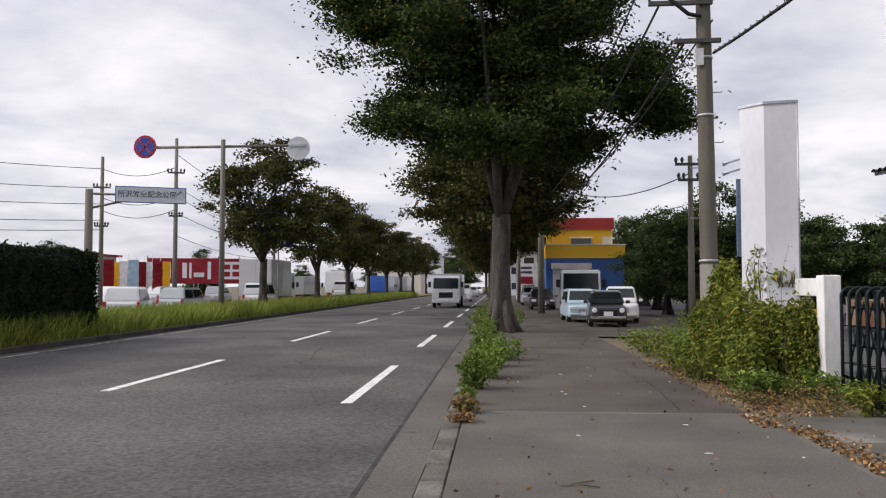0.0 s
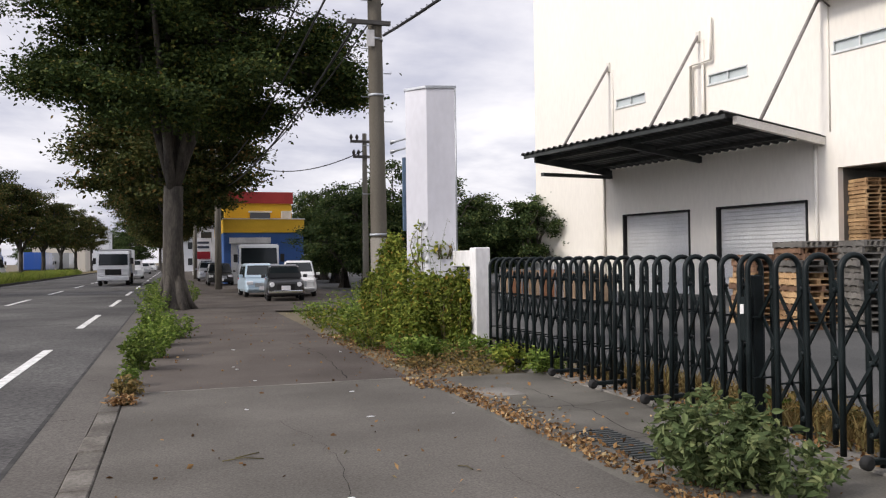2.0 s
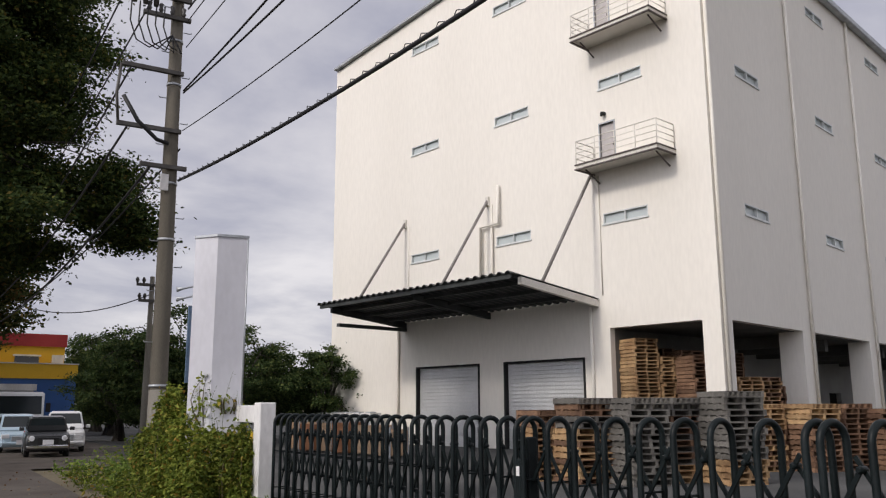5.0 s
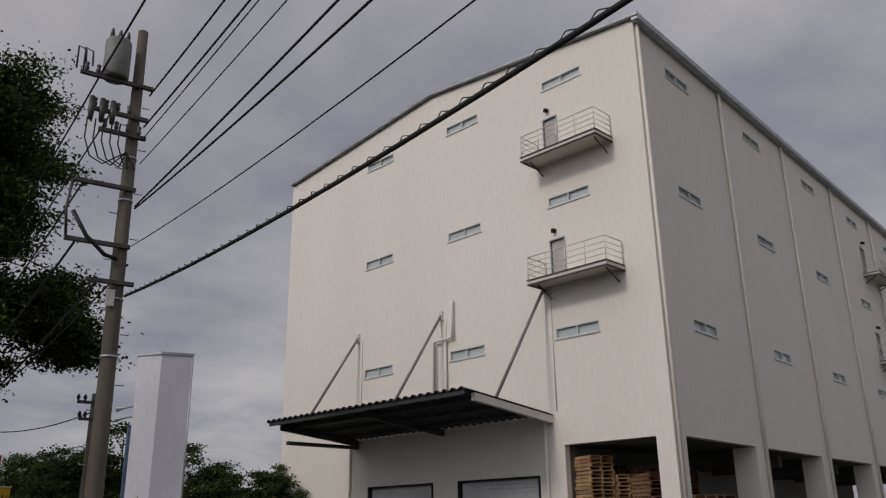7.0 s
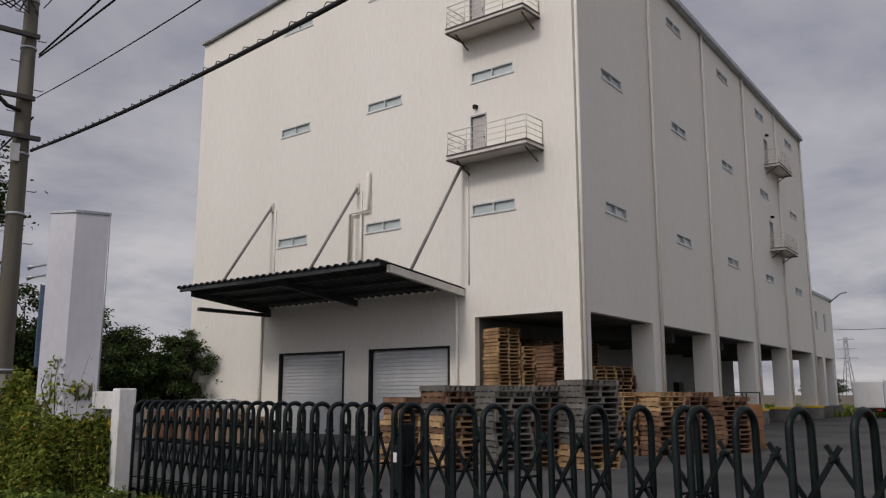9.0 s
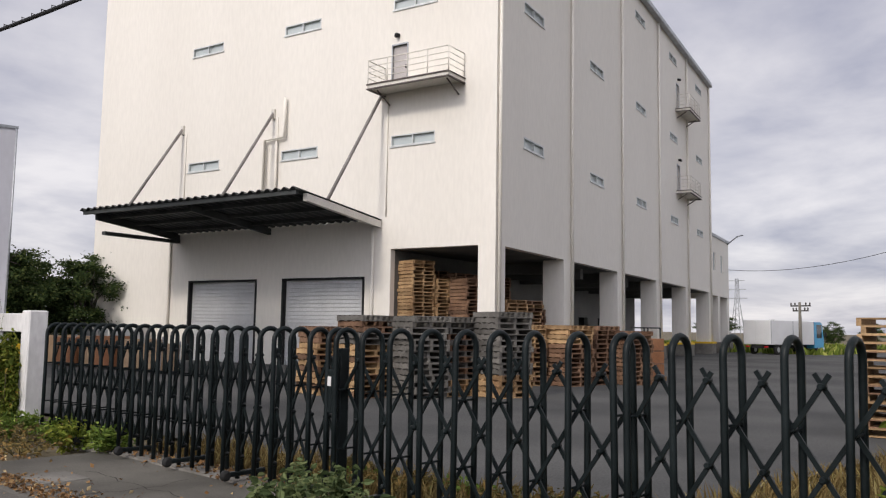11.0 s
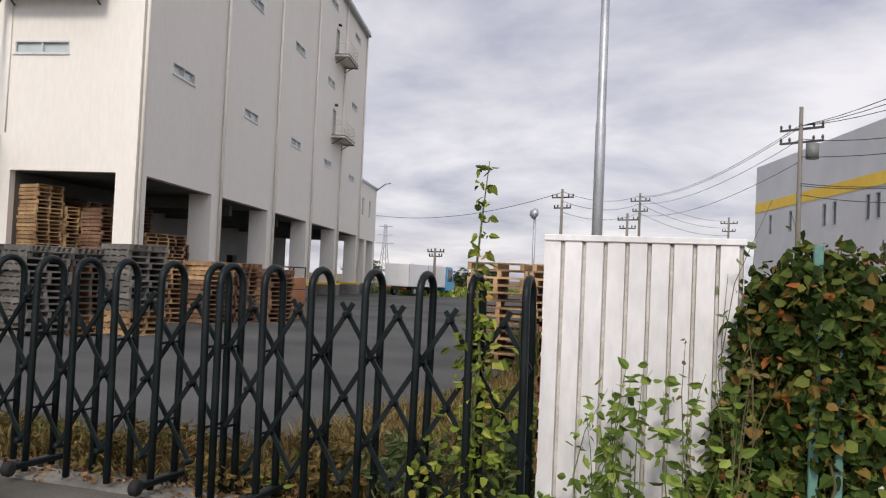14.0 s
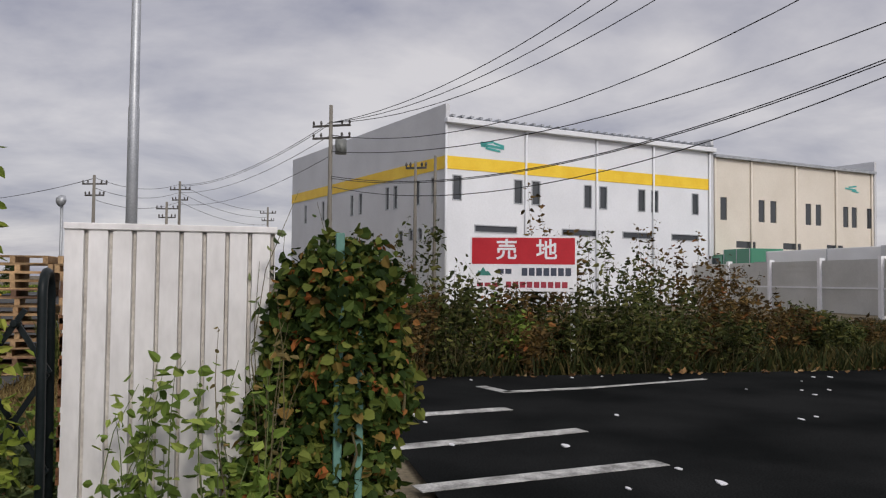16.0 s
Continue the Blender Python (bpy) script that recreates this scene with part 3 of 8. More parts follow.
def balcony(m, x0, x1, z, door, depth=1.2):
    """A steel escape balcony with its rails, and the door behind it."""
    bm = bmesh.new()
    add_box(bm, x0, 0.002, z - 0.12, x1, depth, z - 0.04, m=m)
    floor = part("balcony", bm, M_STEEL, house, "cream steel escape balcony")
    bm = bmesh.new()
    for q0, q1 in ((z - 0.24, z - 0.19), (z - 0.05, z + 0.0)):
        add_box(bm, x0 - 0.04, depth - 0.02, q0, x1 + 0.04, depth + 0.07, q1, m=m)
        add_box(bm, x0 - 0.05, 0.002, q0, x0 + 0.03, depth - 0.02, q1, m=m)
        add_box(bm, x1 - 0.03, 0.002, q0, x1 + 0.05, depth - 0.02, q1, m=m)
    part("edge_flange", bm, M_EDGE, floor, "dark brown-grey steel channel flanges")
    bm = bmesh.new()
    add_box(bm, x0 - 0.01, depth - 0.02, z - 0.19, x1 + 0.01, depth + 0.03, z - 0.05, m=m)
    add_box(bm, x0 - 0.02, 0.002, z - 0.19, x0 + 0.01, depth - 0.02, z - 0.05, m=m)
    add_box(bm, x1 - 0.01, 0.002, z - 0.19, x1 + 0.02, depth - 0.02, z - 0.05, m=m)
    part("edge_beam", bm, M_STEEL, floor, "cream steel channel edge")
    for xb in (x0 + 0.25, x1 - 0.25):
        bm = bmesh.new()
        add_tube(bm, [m @ Vector((xb, 0.02, z - 0.62)), m @ Vector((xb, depth * 0.75, z - 0.2))], 0.035, 6)
        part("bracket", bm, M_EDGE, floor, "dark steel bracket")
    bm = bmesh.new()
    k = 4
    posts = [(x0 + (x1 - x0) * i / k, depth) for i in range(k + 1)] + [(x0, 0.04), (x1, 0.04)]
    for x, y in posts:
        add_tube(bm, [m @ Vector((x, y, z)), m @ Vector((x, y, z + 0.98))], 0.022, 6)
    for h in (0.25, 0.49, 0.73, 0.98):
        add_tube(bm, [m @ Vector(p) for p in ((x0, 0.04, z + h), (x0, depth, z + h), (x1, depth, z + h), (x1, 0.04, z + h))], 0.018 if h < 0.9 else 0.024, 6)
    part("railing", bm, M_STEEL, floor, "thin cream pipe railing")
    bm = bmesh.new()
    add_box(bm, door[0], -0.14, door[1], door[2], -0.09, door[3], m=m)
    d = part("door", bm, M_DOORGREY, house, "grey steel door to the balcony")
    bm = bmesh.new()
    add_box(bm, door[0] - 0.05, -0.1, door[3], door[2] + 0.05, 0.03, door[3] + 0.06, m=m)
    add_box(bm, door[0] - 0.05, -0.1, door[1], door[0], 0.03, door[3], m=m)
    add_box(bm, door[2], -0.1, door[1], door[2] + 0.05, 0.03, door[3], m=m)
    part("door_frame", bm, M_GREYSTEEL, d)
    bm = bmesh.new()
    add_box(bm, door[0] + 0.08, -0.09, (door[1] + door[3]) / 2 - 0.05, door[0] + 0.13, -0.04, (door[1] + door[3]) / 2 + 0.07, m=m)
    part("handle", bm, M_DARK, d)
    bm = bmesh.new()
    xm = (door[0] + door[2]) / 2 + 0.1
    add_tube(bm, [m @ Vector((xm, 0.0, door[3] + 0.42)), m @ Vector((xm, 0.16, door[3] + 0.40)), m @ Vector((xm, 0.2, door[3] + 0.3))], [0.09, 0.09, 0.06], 10)
    part("wall_lamp", bm, M_DARK, house, "small dark wall lamp over the door")


balcony(MF, 1.45, 5.3, 11.28, f_doors[0])
balcony(MF, 1.5, 5.35, 16.85, f_doors[1])
balcony(MS, SBX, SBX + 3.4, 11.25, s_doors[0], 0.95)
balcony(MS, SBX, SBX + 3.4, 17.05, s_doors[1], 0.95)

# loading doors
for a, z0, b, z1 in f_shut:
    bm = bmesh.new()
    add_box(bm, a + 0.1, -0.215, z0, b - 0.1, -0.2, z1 - 0.08, m=MF)
    sh = part("shutter", bm, M_SHUT, house, "grey ribbed roller shutter, closed")
    rows = 22
    step = (z1 - 0.08 - z0) / rows
    bm = bmesh.new()
    add_box(bm, a + 0.1, -0.199, 0.0, b - 0.1, -0.165, step - 0.018, bevel=0.008)
    slat = mesh_of("slat", bm, M_SHUT)
    for i in range(rows):
        shared("slat", slat, sh, MF @ Matrix.Translation((0, 0, z0 + step * i)))
    bm = bmesh.new()
    add_box(bm, a, -0.26, z0, a + 0.1, 0.03, z1, m=MF)
    add_box(bm, b - 0.1, -0.26, z0, b, 0.03, z1, m=MF)
    add_box(bm, a + 0.1, -0.26, z1 - 0.08, b - 0.1, 0.03, z1, m=MF)
    part("shutter_frame", bm, M_DARK, sh, "dark steel frame")

# canopy over the loading doors
CX0, CX1, CD, CZF, CZB = 5.3, 18.2, 5.1, 6.47, 5.92
canopy = part("canopy", bmesh.new(), M_DARKSTEEL, house, "dark corrugated metal canopy hung on steel stays")
bm = bmesh.new()
k = 120
prev = None
for i in range(k + 1):
    x = CX0 + (CX1 - CX0) * i / k
    dz = 0.05 * (1 if (i // 2) % 2 else -1)
    cur = [bm.verts.new(MF @ Vector((x, y, CZB + (CZF - CZB) * y / CD + dz + e))) for y in (0.02, CD) for e in (0.0, 0.012)]
    if prev:
        for q in ((0, 2), (1, 3)):
            bm.faces.new((prev[q[0]], prev[q[1]], cur[q[1]], cur[q[0]]))
        bm.faces.new((prev[2], prev[3], cur[3], cur[2]))
    prev = cur
part("roof_sheet", bm, M_DARKSTEEL, canopy, "dark corrugated roof sheet")
tilt = lambda y: CZB + (CZF - CZB) * y / CD
for x in (CX0 + 0.12, 11.6, CX1 - 0.5):
    bm = bmesh.new()
    vs = add_box(bm, x - 0.09, 0.02, -0.36, x + 0.09, CD - 0.5, -0.08)
    for v in vs:
        v.co.z += tilt(v.co.y)
    bmesh.ops.transform(bm, matrix=MF, verts=vs)
    part("beam", bm, M_STEEL if x < 6 else M_DARKSTEEL, canopy, "steel cantilever beam")
for y in (1.2, 2.6, 4.0, 4.95):
    bm = bmesh.new()
    add_box(bm, CX0 + 0.2, y - 0.05, tilt(y) - 0.2, CX1 - 0.1, y + 0.05, tilt(y) - 0.055, m=MF)
    part("purlin", bm, M_DARKSTEEL, canopy)
bm = bmesh.new()
add_box(bm, CX1 - 0.62, 0.02, tilt(0) - 0.5, CX1 - 0.38, CD - 0.9, tilt(0) - 0.34, m=MF)
part("lower_beam", bm, M_DARKSTEEL, canopy)
M_STAY = surf("stay_grey_paint", (0.17, 0.155, 0.145), (0.25, 0.23, 0.215), 1.5, 0.5, 0.08, 30)
for x, z in ((17.74, 11.1), (11.6, 11.15), (5.4, 11.2)):
    # thin cream tube down the wall beside each stay
    bm = bmesh.new()
    add_tube(bm, [MF @ Vector((x - 0.28, 0.03, z - 0.2)), MF @ Vector((x - 0.28, 0.03, CZB + 0.1))], 0.028, 6)
    part("wall_tube", bm, M_WALL_TRIM, house, "thin cream tube down the wall")
    bm = bmesh.new()
    add_tube(bm, [MF @ Vector((x, 0.06, z)), MF @ Vector((x, 3.35, 6.28))], 0.07, 8)
    stay = part("stay", bm, M_STAY, canopy, "grey steel stay rod")
    bm = bmesh.new()
    add_box(bm, x - 0.1, 0.002, z - 0.25, x + 0.1, 0.1, z + 0.2, m=MF)
    part("anchor_plate", bm, M_STEEL, stay)
# pipes on the wall
bm = bmesh.new()
add_tube(bm, [MF @ Vector(p) for p in ((10.8, 0.16, 11.75), (10.8, 0.16, 9.95), (12.0, 0.16, 9.9), (12.0, 0.16, 6.0))], 0.085, 8)
part("duct", bm, M_WALL_TRIM, house, "cream pipe bent across the wall")
bm = bmesh.new()
add_tube(bm, [MF @ Vector(p) for p in ((11.28, 0.12, 9.8), (11.28, 0.12, 6.0))], 0.06, 8)
part("duct", bm, M_WALL_TRIM, house, "cream pipe up the wall")

# lower annex at the far end
annex = thing("annex", "lower white annex at the far end of the warehouse", "building")
bm = bmesh.new()
AX1 = 49.1
an_w = [(42.1, 6.6, 43.1, 8.1), (45.4, 6.6, 46.4, 8.1)]
wall_with_holes(bm, SW + 0.32, AX1, SOFFIT - 0.15, 9.4, an_w, MS)
part("wall", bm, M_WALL, annex)
bm = bmesh.new()
add_box(bm, SW + 0.32, -20, 9.4, AX1 + 0.1, 0.1, 9.62, m=MS)
part("roof", bm, M_GREYSTEEL, annex)
bm = bmesh.new()
add_box(bm, AX1 - 0.3, -20, SOFFIT - 0.15, AX1, -TH, 9.4, m=MS)
part("end_wall", bm, M_WALL, annex)
for a, z0, b, z1 in an_w:
    bm = bmesh.new()
    add_box(bm, a, -0.16, z0, b, -0.1, z1, m=MS)
    part("window", bm, M_GLASS_SKY, annex)
for x in (44.9, 49.1):
    bm = bmesh.new()
    add_box(bm, x - 0.9, -1.0, YARD_Z, x, -0.01, SOFFIT - 0.15, m=MS)
    part("column", bm, M_WALL, annex, "square white column")
    bm = bmesh.new()
    add_box(bm, x - 1.15, -1.3, YARD_Z, x + 0.3, 0.25, YARD_Z + 0.9, m=MS, bevel=0.03)
    part("kerb_block", bm, M_CONC, annex)
bm = bmesh.new()
add_tube(bm, [MS @ Vector((AX1 - 0.6, 0.0, 9.3)), MS @ Vector((AX1 - 0.6, 0.9, 10.0)), MS @ Vector((AX1 - 0.6, 1.4, 10.1))], 0.06, 6)
part("flood_lamp", bm, M_GREYSTEEL, annex, "small flood lamp on an arm")


# ---- folding gate, wall post, sign pillar, sheet panel ----
GX, GTOP = 4.75, 1.46


def arch_mesh():
    """An upside-down U of steel tube, standing across the gate's run."""
    bm = bmesh.new()
    r = 0.115
    pts = [(-r, 0, 0.03), (-r, 0, 0.7), (-r, 0, GTOP - r)]
    pts += [(-r * math.cos(a), 0, GTOP - r + r * math.sin(a)) for a in [math.pi * i / 10 for i in range(1, 10)]]
    pts += [(r, 0, GTOP - r), (r, 0, 0.7), (r, 0, 0.03)]
    add_tube(bm, pts, 0.0235, 8)
    return mesh_of("post", bm, M_BLACK)


def foot_mesh():
    bm = bmesh.new()
    add_box(bm, -0.22, -0.03, 0.055, 0.2, 0.03, 0.1, bevel=0.008)
    return mesh_of("foot", bm, M_BLACK)


def wheel_mesh():
    bm = bmesh.new()
    add_tube(bm, [(-0.25, -0.035, 0.07), (-0.25, -0.02, 0.07), (-0.25, 0.02, 0.07), (-0.25, 0.035, 0.07)], [0.03, 0.05, 0.05, 0.03], 12)
    return mesh_of("wheel", bm, M_DARK)


def tie_mesh():
    bm = bmesh.new()
    add_tube(bm, [(-0.115, 0, 0), (0.115, 0, 0)], 0.009, 6)
    return mesh_of("tie_rod", bm, M_BLACK)


def knob_mesh():
    bm = bmesh.new()
    add_tube(bm, [(-0.045, 0, 0), (-0.03, 0, 0), (0.03, 0, 0), (0.045, 0, 0)], [0.014, 0.022, 0.022, 0.014], 8)
    return mesh_of("pivot", bm, M_BLACK)


ARCH, FOOT, WHEEL, TIE, KNOB = arch_mesh(), foot_mesh(), wheel_mesh(), tie_mesh(), knob_mesh()


def bar_mesh(dy, z0, z1):
    bm = bmesh.new()
    h = Vector((0, dy, z1 - z0))
    m = h.to_track_quat("X", "Z").to_matrix().to_4x4()
    add_box(bm, 0, -0.007, -0.014, h.length, 0.007, 0.014, m=m)
    return mesh_of("lattice_bar", bm, M_BLACK)


def gate_leaf(ys, label, feet_every, lean=0.0):
    leaf = thing("folding_gate", label, "gate", pose(GX, 0, 0.022), "leaves of the folding gate")
    top, step = 1.2, 0.25
    wob = random.Random(7)
    for i, y in enumerate(ys):
        p = shared("post", ARCH, leaf, pose(wob.uniform(-0.008, 0.008), y, 0, wob.uniform(-0.7, 0.7), wob.uniform(-0.5, 0.5), wob.uniform(-5, 5)))
        if i % feet_every == 1:
            f = shared("foot", FOOT, p)
            shared("wheel", WHEEL, f)
        for z in (0.45, 0.95):
            shared("tie_rod", TIE, p, pose(0, 0, z))
    n = len(ys)
    mids = [(a + b) / 2 for a, b in zip(ys, ys[1:])]
    bars = {}

    def bar(y0, z0, y1, z1, x):
        key = (round(y1 - y0, 2), round(z0, 2), round(z1, 2))
        if key not in bars:
            bars[key] = bar_mesh(key[0], z0, z1)
        shared("lattice_bar", bars[key], leaf, pose(x, y0, z0))

    grid = []
    for i in range(n):
        grid.append(ys[i])
        if i < n - 1:
            grid.append(mids[i])
    k = len(grid)
    for j in range(k):
        for s, x in ((1, 0.016), (-1, -0.016)):
            # bars start at the crossings between two posts at the top, run over two spans
            if j % 2 == 1:
                e = j + 4 * s
                e = min(max(e, 0), k - 1)
                z1 = top - step * abs(e - j)
                if e != j:
                    run = grid[e] - grid[j]
                    bar(grid[j] - run * 0.07, top + (top - z1) * 0.07, grid[e], z1, x)
        if j % 2 == 1:
            for z in (top, top - 2 * step, top - 4 * step):
                shared("pivot", KNOB, leaf, pose(0, grid[j], z))
    for s in (1, -1):
        a = 0 if s == 1 else k - 1
        if k > 6:
            bar(grid[a], top - step, grid[a + 3 * s], top - 4 * step, 0.016 * s)
    return leaf


first = [11.5 - 0.262 * i for i in range(22)] + [5.76]
gate_leaf(first, "black steel folding gate leaf, pushed close together", 4)
gate_leaf([5.64, 5.31, 4.97, 4.65, 4.31, 3.97, 3.64, 3.30, 2.94], "black steel folding gate leaf, half drawn out, with casters", 3)
gate_leaf([2.85, 2.55, 2.22, 1.89, 1.57, 1.24, 0.93], "black steel folding gate leaf drawn out beside the white panel", 3)
# closing stile with its lock plate where the first two leaves meet
stile = thing("gate_lock", "black lock stile with a white tag between two gate leaves", "gate lock", pose(GX, 5.7, 0.022))
box_part("stile", (-0.05, -0.035, 0.03, 0.05, 0.035, 1.30), M_BLACK, stile, bevel=0.01)
box_part("lock_plate", (-0.14, -0.03, 0.75, -0.051, 0.03, 1.12), M_BLACK, stile, bevel=0.01)
box_part("tag", (-0.146, -0.022, 0.98, -0.141, 0.022, 1.06), M_WPAINT, stile, "small white tag")

# white end post of the wall
bm = bmesh.new()
add_box(bm, 4.53, 11.86, -0.05, 4.78, 12.12, 1.66, bevel=0.015)
post = solid("gate_post", bm, M_WPAINT, "square white painted concrete gate post", "post")
bm = bmesh.new()
add_box(bm, 4.565, 12.12, 1.36, 4.745, 13.05, 1.62, bevel=0.01)
solid("lintel_beam", bm, M_WPAINT, "white painted beam between the post and the sign pillar", "beam")
# tall white sign pillar, one corner cut off
bm = bmesh.new()
outline = [(4.17, 13.15), (4.64, 13.05), (4.70, 13.95), (4.12, 14.05), (3.90, 13.5)]
add_prism(bm, outline, -0.05, 4.36)
pillar = solid("sign_pillar", bm, M_PILLAR, "tall blank white sheet-metal sign pillar with angled faces", "sign")
bm = bmesh.new()
for z0, z1 in ((4.36, 4.40),):
    add_prism(bm, [(x + (0.02 if x > 4.3 else -0.02), y - 0.02 * (y < 13.5)) for x, y in outline], z0, z1)
ob = part("cap", bm, M_GREYSTEEL, pillar, "thin grey metal cap")
bm = bmesh.new()
add_tube(bm, [(4.645, 13.045, 1.6), (4.645, 13.045, 4.36)], 0.014, 6)
part("edge_strip", bm, M_GREYSTEEL, pillar, "grey edge strip")
bm = bmesh.new()
add_box(bm, 4.0, 14.06, 2.0, 4.3, 14.12, 3.3)
part("blue_panel", bm, surf("pillar_blue", (0.06, 0.10, 0.16), (0.09, 0.14, 0.21), 1.5, 0.5, 0.05, 20), pillar, "faded blue sheet on the back of the pillar")
for z in (3.45, 3.62):
    bm = bmesh.new()
    add_tube(bm, [(4.2, 14.0, z + 0.05), (3.95, 14.3, z), (3.85, 14.35, z - 0.02)], [0.018, 0.018, 0.05], 8)
    part("lamp_arm", bm, M_GREYSTEEL, pillar, "small grey lamp on an arm")
# ribbed white sheet panel at the gate's end
panel = thing("sheet_panel", "white ribbed metal sheet panel, rusty at one edge", "fence panel", pose(GX, 0, 0))
bm = bmesh.new()
prof = []
y = 0.87
rib = 0.1165
for i in range(9):
    a = 0.87 - rib * i
    prof += [(0.0, a), (0.0, a - rib + 0.026), (0.034, a - rib + 0.022), (0.034, a - rib + 0.006), (0.0, a - rib + 0.002)]
for (x0, ya), (x1, yb) in zip(prof, prof[1:]):
    vs = [bm.verts.new(p) for p in ((x0, ya, 0.02), (x1, yb, 0.02), (x1, yb, 1.70), (x0, ya, 1.70))]
    bm.faces.new(vs)
bmesh.ops.remove_doubles(bm, verts=bm.verts, dist=0.0005)
r = bmesh.ops.solidify(bm, geom=bm.faces[:], thickness=0.004)
part("sheet", bm, M_WPAINT, panel)
# strips paint the shade of the rib grooves, with yellowish grime in it
M_GROOVE_SHADE = surf("groove_shade_grime", (0.40, 0.37, 0.33), (0.56, 0.53, 0.48), 5, 0.9, 0.1, 40)
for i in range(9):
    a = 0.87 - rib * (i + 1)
    box_part("groove_shade_line", (0.022, a + 0.0065, 0.02, 0.0285, a + 0.0215, 1.69), M_GROOVE_SHADE, panel)
box_part("top_rail", (-0.012, -0.19, 1.70, 0.04, 0.875, 1.735), M_WPAINT, panel, bevel=0.004)
for y in (0.82, 0.33, -0.14):
    bm = bmesh.new()
    add_tube(bm, [(0.06, y, -0.3), (0.06, y, 1.7)], 0.025, 8)
    part("stake", bm, M_GREYSTEEL, panel)
M_RUST = surf("rust", (0.10, 0.045, 0.02), (0.26, 0.12, 0.05), 14, 0.9, 0.4, 80, tint=0.3)
bm = bmesh.new()
rr = random.Random(3)
for i in range(26):
    z = rr.uniform(0.4, 1.25)
    add_box(bm, -0.004, 0.872 - 0.006, z, 0.004, 0.872 + rr.uniform(0.004, 0.012), z + rr.uniform(0.02, 0.06))
part("rusty_edge", bm, M_RUST, panel, "ragged rusty sheet edge")


# ---- utility poles and wires ----
def wire(name, a, b, sag, r, label, group="", spiral=False):
    bm = bmesh.new()
    a, b = Vector(a), Vector(b)
    pts = [a.lerp(b, i / 28) - Vector((0, 0, sag * 4 * (i / 28) * (1 - i / 28))) for i in range(29)]
    add_tube(bm, pts, r, 6)
    ob = solid(name, bm, M_WIRE, label, "wire", group=group)
    if spiral:
        bm = bmesh.new()
        q = []
        k = 900
        for i in range(k + 1):
            t = i / k
            p = a.lerp(b, t) - Vector((0, 0, sag * 4 * t * (1 - t) - 0.045))
            ang = t * 110 * math.tau
            q.append(p + Vector((math.cos(ang) * 0.026, 0, math.sin(ang) * 0.02 + 0.0)))
        add_tube(bm, q, 0.006, 4, caps=False)
        part("lashing", bm, M_WIRE, ob, "spiral lashing round the cable")
    return ob


M_XFMR = surf("transformer_grey", (0.16, 0.17, 0.16), (0.22, 0.23, 0.22), 2, 0.55, 0.1, 30)
M_INSUL = surf("insulator", (0.05, 0.045, 0.04), (0.09, 0.085, 0.08), 3, 0.35, 0.05, 30)
PA = Vector((4.34, 17.25, 0))
upole = thing("utility_pole", "tall grey concrete utility pole with transformer and crossarms", "utility pole", pose(PA.x, PA.y, 0, 0.0, -0.5, 0))
bm = bmesh.new()
add_tube(bm, [(0, 0, -0.1), (0, 0, 2.2), (0, 0, 6), (0, 0, 12.65)], [0.185, 0.175, 0.155, 0.11], 20)
shaft = part("shaft", bm, surf("pole_concrete_dark", (0.085, 0.075, 0.058), (0.15, 0.135, 0.11), 0.7, 0.9, 0.3, 50, stretch=(3, 3, 0.4)), upole)
bm = bmesh.new()
add_tube(bm, [(0, 0, -0.1), (0, 0, 1.95)], [0.192, 0.186], 20)
part("pole_wrap", bm, M_POLE, upole, "paler worn lower wrap")
for z in (2.0, 5.0, 6.2, 8.4, 9.4):
    bm = bmesh.new()
    rz = 0.2 - 0.0068 * z
    add_tube(bm, [(0, 0, z), (0, 0, z + 0.05)], rz + 0.012, 20)
    part("steel_band", bm, M_GREYSTEEL, upole)
for i in range(16):
    z = 2.9 + 0.52 * i
    bm = bmesh.new()
    s = 1 if i % 2 else -1
    r0 = 0.2 - 0.0068 * z
    add_tube(bm, [(s * r0, -0.05, z), (s * (r0 + 0.16), -0.05, z), (s * (r0 + 0.17), -0.05, z + 0.03)], 0.011, 6)
    part("step_bolt", bm, M_GREYSTEEL, upole)
for z, x0, x1 in ((11.15, -1.25, 0.3), (10.35, -1.0, 0.25), (9.9, -0.75, 0.25), (8.65, -1.1, 0.15), (7.35, -1.15, 0.15), (6.55, -0.65, 0.3)):
    bm = bmesh.new()
    add_box(bm, x0, -0.22, z - 0.045, x1, -0.13, z + 0.045, bevel=0.005)
    arm = part("crossarm", bm, M_INSUL, upole, "dark steel crossarm")
    if z > 9.5:
        for k in range(4):
            x = x0 + 0.12 + k * 0.24
            bm = bmesh.new()
            add_tube(bm, [(x, -0.17, z + 0.04), (x, -0.17, z + 0.12), (x, -0.17, z + 0.16), (x, -0.17, z + 0.24), (x, -0.17, z + 0.27)], [0.02, 0.055, 0.035, 0.055, 0.02], 10)
            part("insulator", bm, M_INSUL, arm)
bm = bmesh.new()
add_tube(bm, [(-1.12, -0.17, 8.65), (-1.18, -0.17, 8.0), (-1.12, -0.17, 7.35)], 0.03, 6)
part("brace", bm, M_INSUL, upole)
bm = bmesh.new()
add_tube(bm, [(-1.05, -0.2, 7.95), (-0.75, -0.22, 7.45), (-0.35, -0.22, 7.1), (-0.1, -0.2, 7.05)], 0.045, 8)
part("cable_loop", bm, M_WIRE, upole)
bm = bmesh.new()
